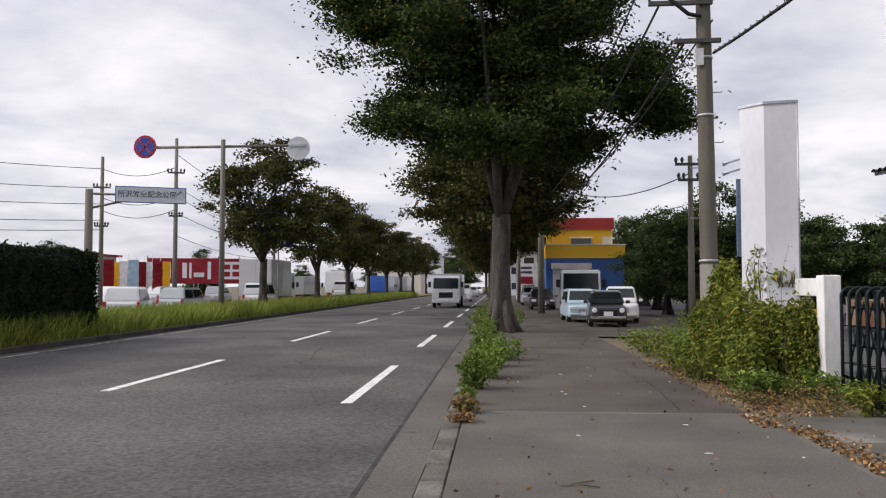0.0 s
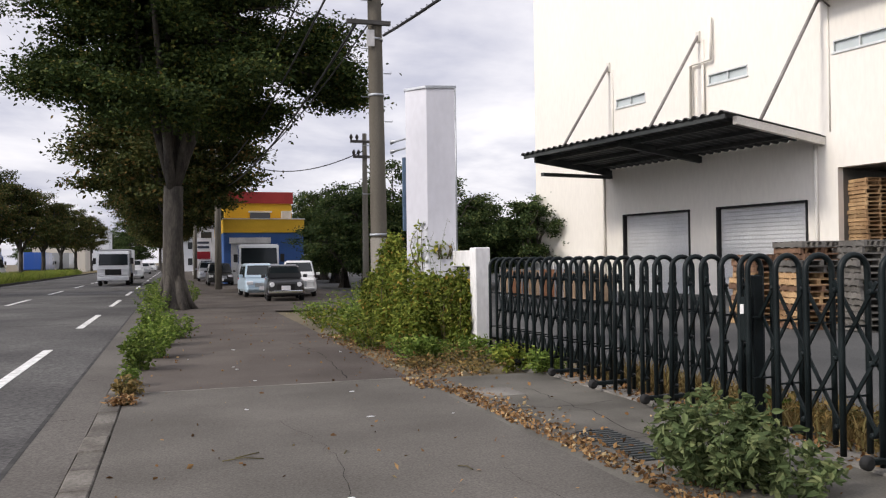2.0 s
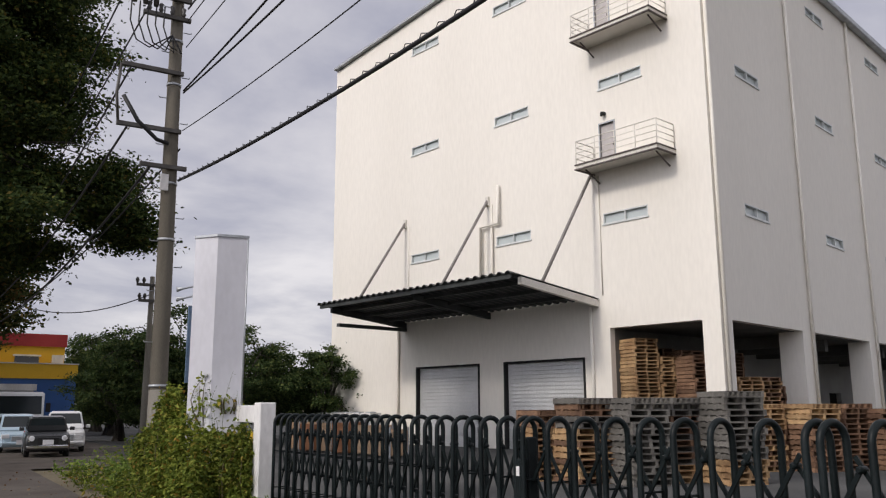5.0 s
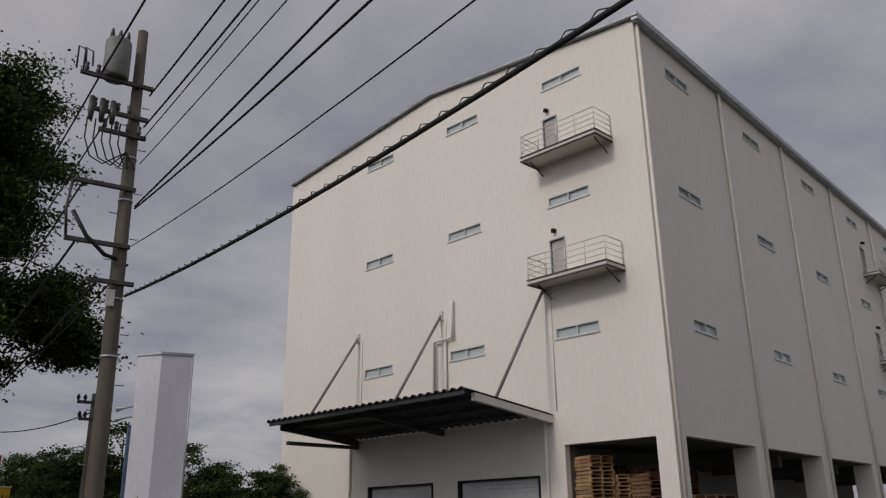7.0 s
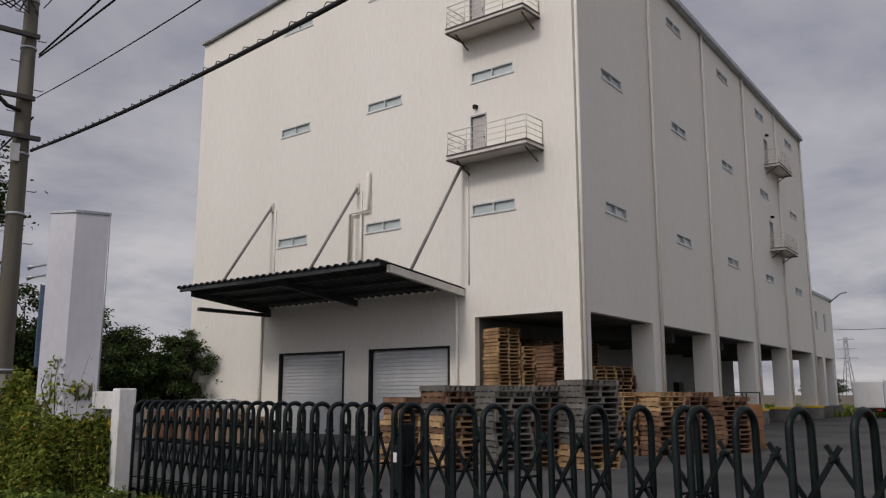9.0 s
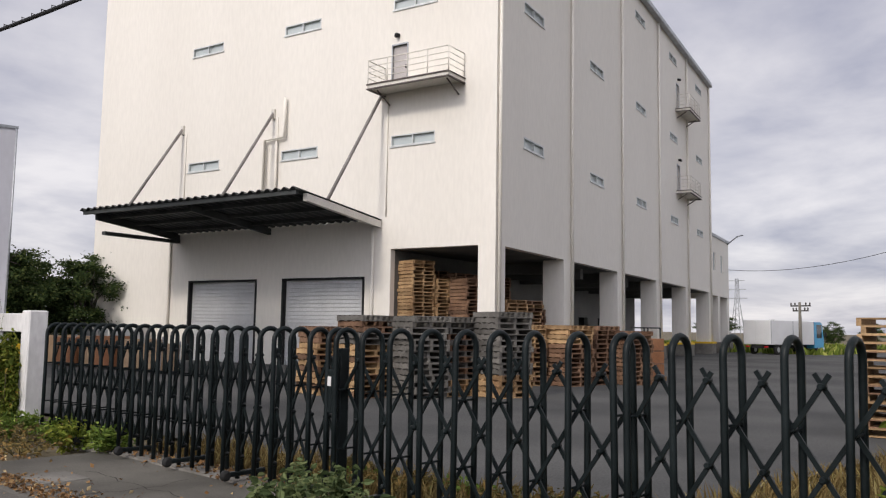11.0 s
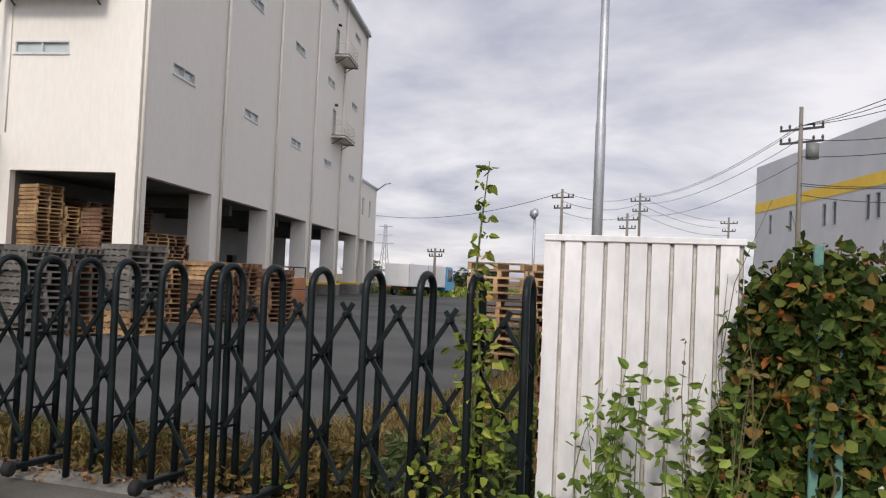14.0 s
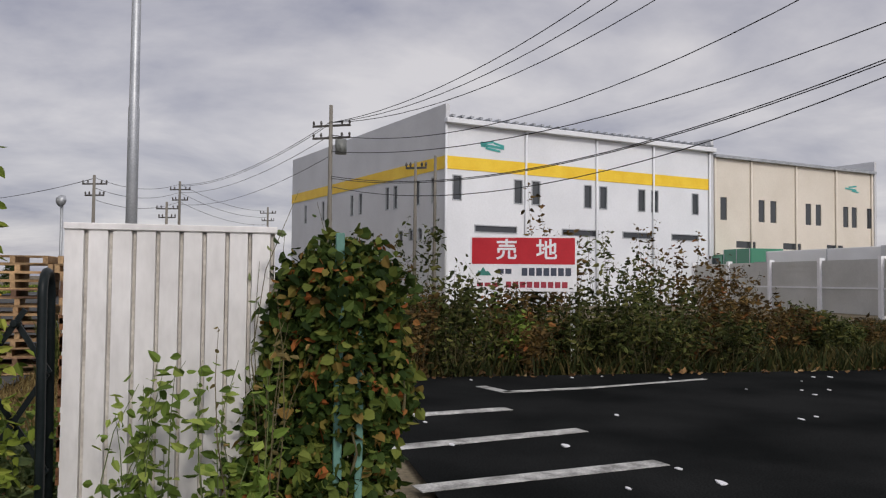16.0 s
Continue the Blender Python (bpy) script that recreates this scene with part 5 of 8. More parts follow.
M_CREAM = surf("cream_siding", (0.62, 0.57, 0.49), (0.68, 0.63, 0.55), 0.4, 0.55, 0.08, 10, tint=0.04)
M_TEAL = surf("teal_paint", (0.05, 0.32, 0.30), (0.07, 0.38, 0.35), 2, 0.5, 0.02, 20)
wh2 = thing("logistics_warehouse", "long white warehouse with a yellow band and a grey gable parapet", "building")
L2F, L2L, ZT, ZP, ZY0, ZY1 = 20.2, 26.2, 10.3, 11.3, 7.65, 8.38
TH = 0.25
tall = [(x, 5.9, x + 0.62, 7.35) for x in (0.45, 4.55, 5.8, 9.65, 10.85, 13.95, 15.05, 18.6)]
low = [(x, 4.15, x + w, 4.6) for x, w in ((1.9, 2.9), (8.0, 2.8), (12.7, 2.4), (16.8, 2.4))]
bm = bmesh.new()
wall_with_holes(bm, 0, L2F, -0.2, ZT, tall + low, M2F)
part("front_wall", bm, M_WH2, wh2)
tall_l = [(x, 5.8, x + 0.6, 7.3) for x in (1.0, 3.0, 6.0, 7.2, 11.5, 13.0, 17.0, 18.6, 22.5)]
low_l = [(x, 3.75, x + 0.6, 4.45) for x in (1.0, 2.6, 3.8, 5.2)]
bm = bmesh.new()
wall_with_holes(bm, 0, L2L, -0.2, ZP, tall_l + low_l, M2L)
part("gable_wall", bm, M_WH2G, wh2, "grey panel gable wall standing above the roof")
for wins, m in ((tall + low, M2F), (tall_l + low_l, M2L)):
    for x0, z0, x1, z1 in wins:
        bm = bmesh.new()
        w = 0.06
        add_box(bm, x0, -0.12, z0, x0 + w, 0.03, z1, m=m)
        add_box(bm, x1 - w, -0.12, z0, x1, 0.03, z1, m=m)
        add_box(bm, x0 + w, -0.12, z1 - w, x1 - w, 0.03, z1, m=m)
        add_box(bm, x0 + w, -0.12, z0, x1 - w, 0.03, z0 + w, m=m)
        win = part("window", bm, M_GREYSTEEL, wh2)
        bm = bmesh.new()
        add_box(bm, x0 + w, -0.1, z0 + w, x1 - w, -0.07, z1 - w, m=m)
        part("pane", bm, M_GLASS_D, win)
bm = bmesh.new()
add_box(bm, 0.02, 0.0, ZY0, L2F, 0.03, ZY1, m=M2F)
part("yellow_band", bm, M_YELLOW, wh2)
bm = bmesh.new()
add_box(bm, -0.03, 0.0, ZY0, L2L, 0.03, ZY1, m=M2L)
part("yellow_band", bm, M_YELLOW, wh2)
for x in (0.0, 5.35, 10.6, 15.2, 20.15):
    bm = bmesh.new()
    add_tube(bm, [M2F @ Vector((x, 0.1, -0.2)), M2F @ Vector((x, 0.1, ZT))], 0.07, 8)
    part("downpipe", bm, M_WH2, wh2)
bm = bmesh.new()
add_box(bm, -0.1, 0.0, ZT - 0.12, L2F + 0.3, 0.4, ZT + 0.18, m=M2F, bevel=0.03)
part("gutter", bm, M_WH2, wh2)
bm = bmesh.new()
add_box(bm, 0.1, -L2L, ZT + 0.05, L2F, 0.1, ZT + 0.25, m=M2F)
part("roof", bm, M_GREYSTEEL, wh2)
for i in range(34):
    bm = bmesh.new()
    x = 0.3 + i * (L2F - 0.4) / 33
    add_box(bm, x - 0.09, -3.0, ZT + 0.25, x + 0.09, 0.42, ZT + 0.36, m=M2F)
    part("roof_rib", bm, M_GREYSTEEL, wh2)
# painted bird-like emblem, as plain shapes
for dx, dz, w, h, rot in ((3.1, 9.12, 1.5, 0.15, 4), (2.7, 9.32, 0.9, 0.14, -10), (3.1, 8.94, 1.0, 0.12, 7), (3.5, 9.26, 0.7, 0.12, 12), (2.5, 9.2, 0.4, 0.3, 0)):
    bm = bmesh.new()
    vs = add_box(bm, -w / 2, 0.0, -h / 2, w / 2, 0.02, h / 2)
    bmesh.ops.transform(bm, matrix=M2F @ Matrix.Translation((dx, 0.01, dz)) @ Matrix.Rotation(radians(rot), 4, "Y"), verts=vs)
    part("emblem", bm, M_TEAL, wh2, "teal painted emblem strokes")

wh3 = thing("cream_warehouse", "long cream warehouse block with dark upright windows", "building")
X3 = L2F + 0.35
TH = 0.25
ZT3 = 9.9
L3 = 17.1
tall3 = [(X3 + x, 5.7, X3 + x + 0.62, 7.25) for x in (0.7, 4.4, 5.6, 9.3, 10.4, 13.5, 14.5, 16.3)]
low3 = [(X3 + x, 3.85, X3 + x + 1.9, 4.3) for x in (2.2, 6.9, 11.6)]
bm = bmesh.new()
wall_with_holes(bm, X3, X3 + L3, -0.2, ZT3, tall3 + low3, M2F)
part("front_wall", bm, M_CREAM, wh3)
for x0, z0, x1, z1 in tall3 + low3:
    bm = bmesh.new()
    add_box(bm, x0, -0.12, z0, x1, -0.06, z1, m=M2F)
    part("window", bm, M_GLASS_D, wh3)
bm = bmesh.new()
add_box(bm, X3, -L2L, ZT3, X3 + L3, 0.3, ZT3 + 0.2, m=M2F)
part("roof", bm, M_GREYSTEEL, wh3)
bm = bmesh.new()
add_box(bm, X3 + L3, -L2L, -0.2, X3 + L3 + 0.25, 0.1, ZT3 + 1.0, m=M2F)
part("gable_wall", bm, M_WH2G, wh3)
bm = bmesh.new()
add_box(bm, X3 - 0.3, -L2L, -0.2, X3 - 0.05, 0.1, ZP - 0.2, m=M2F)
part("fire_wall", bm, M_WH2G, wh3)
for x in (0.1, 3.6, 8.2, 12.6, 16.8):
    bm = bmesh.new()
    add_tube(bm, [M2F @ Vector((X3 + x, 0.1, -0.2)), M2F @ Vector((X3 + x, 0.1, ZT3))], 0.07, 8)
    part("downpipe", bm, M_CREAM, wh3)
for dx, dz, w, h, rot in ((14.4, 8.6, 1.3, 0.12, 4), (14.6, 8.8, 0.9, 0.12, -8), (14.9, 8.45, 0.8, 0.1, 6)):
    bm = bmesh.new()
    vs = add_box(bm, -w / 2, 0.0, -h / 2, w / 2, 0.02, h / 2)
    bmesh.ops.transform(bm, matrix=M2F @ Matrix.Translation((X3 + dx, 0.01, dz)) @ Matrix.Rotation(radians(rot), 4, "Y"), verts=vs)
    part("emblem", bm, M_TEAL, wh3, "teal painted emblem strokes")

# land-for-sale sign
M_RED = surf("sign_red", (0.42, 0.012, 0.022), (0.50, 0.02, 0.03), 2, 0.45, 0.02, 30, tint=0.05)
M_SIGNW = surf("sign_white", (0.72, 0.73, 0.75), (0.80, 0.80, 0.82), 2, 0.45, 0.02, 30, tint=0.04)
M_TXTD = surf("sign_dark_text", (0.05, 0.06, 0.09), (0.07, 0.08, 0.11), 2, 0.5, 0.0, 30)
M_TXTR = surf("sign_red_text", (0.30, 0.03, 0.05), (0.35, 0.04, 0.06), 2, 0.5, 0.0, 30)
M_TXTG = surf("sign_green_mark", (0.03, 0.18, 0.15), (0.05, 0.22, 0.18), 2, 0.5, 0.0, 30)
SA, SB = Vector((13.62, -3.55, 0)), Vector((13.05, -5.22, 0))
su = (SB - SA).normalized()
sn = Vector((su.y, -su.x, 0))
if sn.dot(SA) > 0:
    sn = -sn
MSG = Matrix(((su.x, sn.x, 0, SA.x), (su.y, sn.y, 0, SA.y), (0, 0, 1, 0), (0, 0, 0, 1)))
SWD = (SB - SA).length
sign = thing("sale_sign", "red and white land-for-sale board on two white posts", "sign", MSG)
box_part("board", (0, -0.03, 1.28, SWD, 0.0, 2.2), M_SIGNW, sign, bevel=0.004)
box_part("red_field", (0.03, 0.0, 1.73, SWD - 0.03, 0.004, 2.17), M_RED, sign)
for x in (0.06, SWD - 0.06):
    box_part("post", (x - 0.035, -0.1, -0.05, x + 0.035, -0.03, 2.2), M_SIGNW, sign, bevel=0.004)


def lettering(parent, txt, m, size, mat, name="lettering"):
    cu = bpy.data.curves.new(name, "FONT")
    cu.body, cu.size, cu.align_x, cu.align_y, cu.extrude = txt, size, "CENTER", "CENTER", 0.002
    cu.offset = 0.018 * size
    tmp = bpy.data.objects.new(name, cu)
    scene.collection.objects.link(tmp)
    bpy.context.view_layer.update()
    me = bpy.data.meshes.new_from_object(tmp.evaluated_get(bpy.context.evaluated_depsgraph_get()))
    bpy.data.objects.remove(tmp)
    me.materials.clear()
    me.materials.append(mat)
    ob = new(name, me)
    ob.parent = parent
    ob.matrix_basis = m
    return ob




def face_text(parent, txt, x, z, size, mat, y=0.006):
    """Letters upright on the face that looks along the parent's y."""
    m = Matrix(((1, 0, 0, x), (0, 0, 1, y), (0, 1, 0, z), (0, 0, 0, 1)))
    return lettering(parent, txt, m, size, mat)


face_text(sign, "売", SWD * 0.345, 1.95, 0.36, M_SIGNW, 0.008)
face_text(sign, "地", SWD * 0.72, 1.95, 0.36, M_SIGNW, 0.008)
for x0, x1, z0, z1, mt in ((0.46, 0.72, 1.57, 1.65, M_TXTD), (0.86, 1.70, 1.54, 1.67, M_TXTD), (0.12, 0.50, 1.355, 1.42, M_TXTR), (0.6, 1.64, 1.34, 1.44, M_TXTR)):
    k = max(2, int((x1 - x0) / 0.115))
    for i in range(k):
        a = x0 + (x1 - x0) * i / k
        box_part("text_bar", (a, 0.0, z0, a + (x1 - x0) / k * 0.78, 0.004, z1), mt, sign)
bm = bmesh.new()
add_prism(bm, [(0.10, 1.54), (0.36, 1.54), (0.30, 1.62), (0.27, 1.60), (0.22, 1.68), (0.17, 1.61), (0.14, 1.62)], 0.0, 0.004, m=Matrix(((1, 0, 0, 0), (0, 0, 1, 0), (0, 1, 0, 0), (0, 0, 0, 1))))
part("mark", bm, M_TXTG, sign, "small green mark")

# parking marks
M_PARK = surf("old_parking_paint", (0.22, 0.22, 0.21), (0.55, 0.55, 0.53), 5, 0.85, 0.3, 50, tint=0.25, spec=0.1)
for i, (a, b, w) in enumerate((((5.95, -1.2), (6.42, -3.3), 0.2), ((7.3, -1.0), (7.9, -3.22), 0.2), ((8.85, -0.9), (9.3, -2.9), 0.2), ((11.25, -3.1), (10.62, -3.3), 0.16), ((10.65, -3.25), (10.9, -4.6), 0.14), ((10.9, -4.6), (11.6, -6.7), 0.1), ((10.2, -10.6), (11.4, -12.6), 0.14))):
    a, b = Vector((*a, 0)), Vector((*b, 0))
    d = (b - a).normalized()
    n = Vector((-d.y, d.x, 0)) * w / 2
    bm = bmesh.new()
    add_prism(bm, [(p.x, p.y) for p in (a + n, b + n, b - n, a - n)], 0.0, 0.006)
    solid("parking_line", bm, M_PARK, "worn white parking bay line", "parking line", "structure")

# white panel fence
fence = thing("panel_fence", "white ribbed metal panel fence with pale posts", "fence")
M_FEN = surf("fence_panel", (0.44, 0.44, 0.42), (0.53, 0.53, 0.51), 0.6, 0.5, 0.05, 15, tint=0.05)
FA, FB = Vector((47.0, -26.6, 0)), Vector((10.0, -25.6, 0))
fu = (FB - FA).normalized()
fn = Vector((-fu.y, fu.x, 0))
MFN = Matrix(((fu.x, fn.x, 0, FA.x), (fu.y, fn.y, 0, FA.y), (0, 0, 1, 0), (0, 0, 0, 1)))
for i in range(9):
    x = 4.1 * i
    box_part("post", (x - 0.1, -0.14, -0.1, x + 0.1, 0.14, 2.66), M_SIGNW, fence, m=MFN)
    bm = bmesh.new()
    for k in range(20):
        add_box(bm, x + 0.09, -0.02 + 0.012 * (k % 2), 0.1 + k * 0.122, x + 4.0, 0.02 + 0.012 * (k % 2), 0.1 + (k + 1) * 0.122, m=MFN)
    part("panel", bm, M_FEN, fence)
    box_part("rail", (x + 0.09, -0.05, 1.22, x + 4.0, 0.05, 1.3), M_SIGNW, fence, m=MFN)


# ---- vehicles ----
def paint(name, c, rough=0.28):
    m = surf(name, tuple(v * 0.92 for v in c), c, 0.8, rough, 0.0, 20, tint=0.02, spec=0.6)
    m.node_tree.nodes["Principled BSDF"].inputs["Coat Weight"].default_value = 0.5
    return m


P_WHITE, P_SILVER, P_BLACK = paint("car_white", (0.75, 0.76, 0.77)), paint("car_silver", (0.42, 0.44, 0.46)), paint("car_black", (0.015, 0.016, 0.018))
P_BLUE, P_GREY, P_PALEBLUE = paint("truck_blue", (0.02, 0.10, 0.42)), paint("truck_grey", (0.35, 0.36, 0.36)), paint("car_pale_blue", (0.45, 0.58, 0.68))
P_CABBLUE = paint("cab_light_blue", (0.06, 0.36, 0.62))
M_TYRE = surf("tyre_rubber", (0.012, 0.012, 0.012), (0.022, 0.022, 0.022), 4, 0.85, 0.2, 40)
M_RIM = surf("wheel_rim", (0.45, 0.46, 0.47), (0.55, 0.56, 0.57), 3, 0.3, 0.0, 20, metal=0.8)
M_CHROME = surf("chrome", (0.7, 0.71, 0.72), (0.78, 0.79, 0.8), 3, 0.12, 0.0, 20, metal=1.0)
M_LAMP = glass_mat("lamp_glass", (0.75, 0.76, 0.78), 0.1)
M_TAIL = glass_mat("tail_glass", (0.45, 0.02, 0.02), 0.15)
M_CARGLASS = glass_mat("car_glass", (0.035, 0.045, 0.05), 0.03)


def wheel(parent, x, y, r, w=0.18):
    bm = bmesh.new()
    add_tube(bm, [(x - w / 2, y, r), (x - w / 2 + 0.02, y, r), (x + w / 2 - 0.02, y, r), (x + w / 2, y, r)], [r * 0.86, r, r, r * 0.86], 20)
    t = part("tyre", bm, M_TYRE, parent)
    bm = bmesh.new()
    add_tube(bm, [(x - w / 2 - 0.006, y, r), (x - w / 2 + 0.02, y, r), (x + w / 2 - 0.02, y, r), (x + w / 2 + 0.006, y, r)], [r * 0.5, r * 0.62, r * 0.62, r * 0.5], 14)
    part("rim", bm, M_RIM, t)


def loft(bm, sections):
    """Skins rings of equal length, closes both ends."""
    rings = [[bm.verts.new(p) for p in s] for s in sections]
    k = len(rings[0])
    for a, b in zip(rings, rings[1:]):
        for i in range(k):
            f = bm.faces.new((a[i], a[(i + 1) % k], b[(i + 1) % k], b[i]))
            f.smooth = False
    bm.faces.new(rings[0][::-1])
    bm.faces.new(rings[-1])


def soften(bm, offset):
    """Rounds the edges of a pressed-metal body."""
    bmesh.ops.recalc_face_normals(bm, faces=bm.faces[:])
    bmesh.ops.bevel(bm, geom=bm.edges[:], offset=offset, segments=2, affect="EDGES", clamp_overlap=True)


def car(m, mat, label, length=3.9, width=1.65, height=1.5, hood=0.9, tail=0.25, wheel_r=0.29, roof_mat=None, group="", belt=0.55, rake=0.5, back=0.2, name="car", round_lamp=False):
    """A car that faces -y: body, cabin, glass, wheels, lamps, bumpers."""
    c = thing(name, label, "car" if name == "car" else name, m, group)
    w, L = width / 2, length / 2
    zb, zm, zt = 0.2, height * belt, height
    def ring(y, ww, z0, z1):
        return [(-ww, y, z0 + 0.06), (-ww * 0.9, y, z0), (ww * 0.9, y, z0), (ww, y, z0 + 0.06), (ww, y, (z0 + z1) / 2 + 0.05), (ww * 0.95, y, z1 - 0.05), (ww * 0.85, y, z1), (-ww * 0.85, y, z1), (-ww * 0.95, y, z1 - 0.05), (-ww, y, (z0 + z1) / 2 + 0.05)]
    bm = bmesh.new()
    loft(bm, [ring(-L, w * 0.84, zb + 0.1, zm - 0.14), ring(-L + 0.1, w * 0.95, zb, zm - 0.06), ring(-L + hood * 0.5, w, zb, zm - 0.01), ring(-L + hood, w, zb, zm + 0.02), ring(L - tail - 0.1, w, zb, zm + 0.03), ring(L - 0.1, w * 0.96, zb, zm), ring(L, w * 0.86, zb + 0.1, zm - 0.12)])
    soften(bm, 0.035)
    body = part("body", bm, mat, c)
    y0, y1 = -L + hood, L - tail
    def cab(s):
        g = []
        for y, z, k in ((y0, zm + 0.01, 0.93), (y0 + rake, zt - 0.05, 0.76), (y0 + rake + 0.25, zt, 0.73), (y1 - back - 0.2, zt, 0.73), (y1 - back, zt - 0.06, 0.76), (y1, zm + 0.01, 0.92)):
            g.append((s * w * k, y, z))
        return g
    bm = bmesh.new()
    loft(bm, [cab(-1), cab(1)])
    soften(bm, 0.05)
    part("cabin", bm, roof_mat or mat, c)
    # glass set just outside the cabin skin
    e = 0.012
    bm = bmesh.new()
    q = [(-w * 0.83, y0 + 0.07 - e, zm + 0.06 + e), (w * 0.83, y0 + 0.07 - e, zm + 0.06 + e), (w * 0.68, y0 + rake - 0.04 - e, zt - 0.1 + e), (-w * 0.68, y0 + rake - 0.04 - e, zt - 0.1 + e)]
    bm.faces.new([bm.verts.new(p) for p in q])
    bmesh.ops.solidify(bm, geom=bm.faces[:], thickness=0.008)
    part("windscreen", bm, M_CARGLASS, c)
    bm = bmesh.new()
    q = [(w * 0.8, y1 - 0.05 + e, zm + 0.08), (-w * 0.8, y1 - 0.05 + e, zm + 0.08), (-w * 0.66, y1 - back + 0.01 + e, zt - 0.13), (w * 0.66, y1 - back + 0.01 + e, zt - 0.13)]
    bm.faces.new([bm.verts.new(p) for p in q])
    bmesh.ops.solidify(bm, geom=bm.faces[:], thickness=0.008)
    part("rear_window", bm, M_CARGLASS, c)
    mid = (y0 + rake * 0.6 + y1) / 2 + 0.02
    for s in (-1, 1):
        for a, b, sa, sb in ((y0 + 0.18, mid - 0.04, rake * 0.75, 0), (mid + 0.04, y1 - 0.12, 0, -back * 0.8)):
            bm = bmesh.new()
            k0, k1 = 0.915, 0.775
            q = [(s * (w * k0 + e), a, zm + 0.06), (s * (w * k0 + e), b, zm + 0.06), (s * (w * k1 + e), b + sb, zt - 0.12), (s * (w * k1 + e), a + sa, zt - 0.12)]
            bm.faces.new([bm.verts.new(p) for p in q])
            bmesh.ops.solidify(bm, geom=bm.faces[:], thickness=0.008)
            part("side_window", bm, M_CARGLASS, c)
        if round_lamp:
            bm = bmesh.new()
            add_tube(bm, [(s * w * 0.70, -L - 0.03, zm - 0.19), (s * w * 0.70, -L + 0.02, zm - 0.19), (s * w * 0.70, -L + 0.12, zm - 0.19)], [0.075, 0.095, 0.095], 14)
            part("headlight", bm, M_LAMP, body)
        else:
            box_part("headlight", (s * w * 0.72 - 0.15, -L - 0.012, zm - 0.25, s * w * 0.72 + 0.12, -L + 0.1, zm - 0.1), M_LAMP, body, bevel=0.02)
        box_part("tail_light", (s * w * 0.84 - 0.07, L - 0.06, zm - 0.28, s * w * 0.84 + 0.07, L + 0.012, zm + 0.0), M_TAIL, body, bevel=0.015)
        box_part("mirror", (s * (w + 0.08) - 0.08, y0 + 0.25, zm + 0.05, s * (w + 0.08) + 0.08, y0 + 0.33, zm + 0.17), mat, c, bevel=0.02)
        for y in (-L + 0.62, L - 0.62):
            wheel(c, s * (w - 0.1), y, wheel_r)
    bm = bmesh.new()
    add_box(bm, -w * 0.9, -L - 0.06, 0.3, w * 0.9, -L + 0.06, 0.4, bevel=0.02)
    part("bumper", bm, M_CHROME if round_lamp else mat, c)
    box_part("grille", (-w * 0.45, -L - 0.02, 0.42, w * 0.45, -L + 0.05, zm - 0.17), M_DARK if round_lamp else M_GREYSTEEL, c, bevel=0.01)
    box_part("number_plate", (-0.165, -L - 0.075, 0.42 if round_lamp else 0.3, 0.165, -L - 0.062, 0.58 if round_lamp else 0.46), M_SIGNW, c)
    box_part("number_plate", (-0.165, L + 0.002, 0.5, 0.165, L + 0.016, 0.66), M_SIGNW, c)
    return c


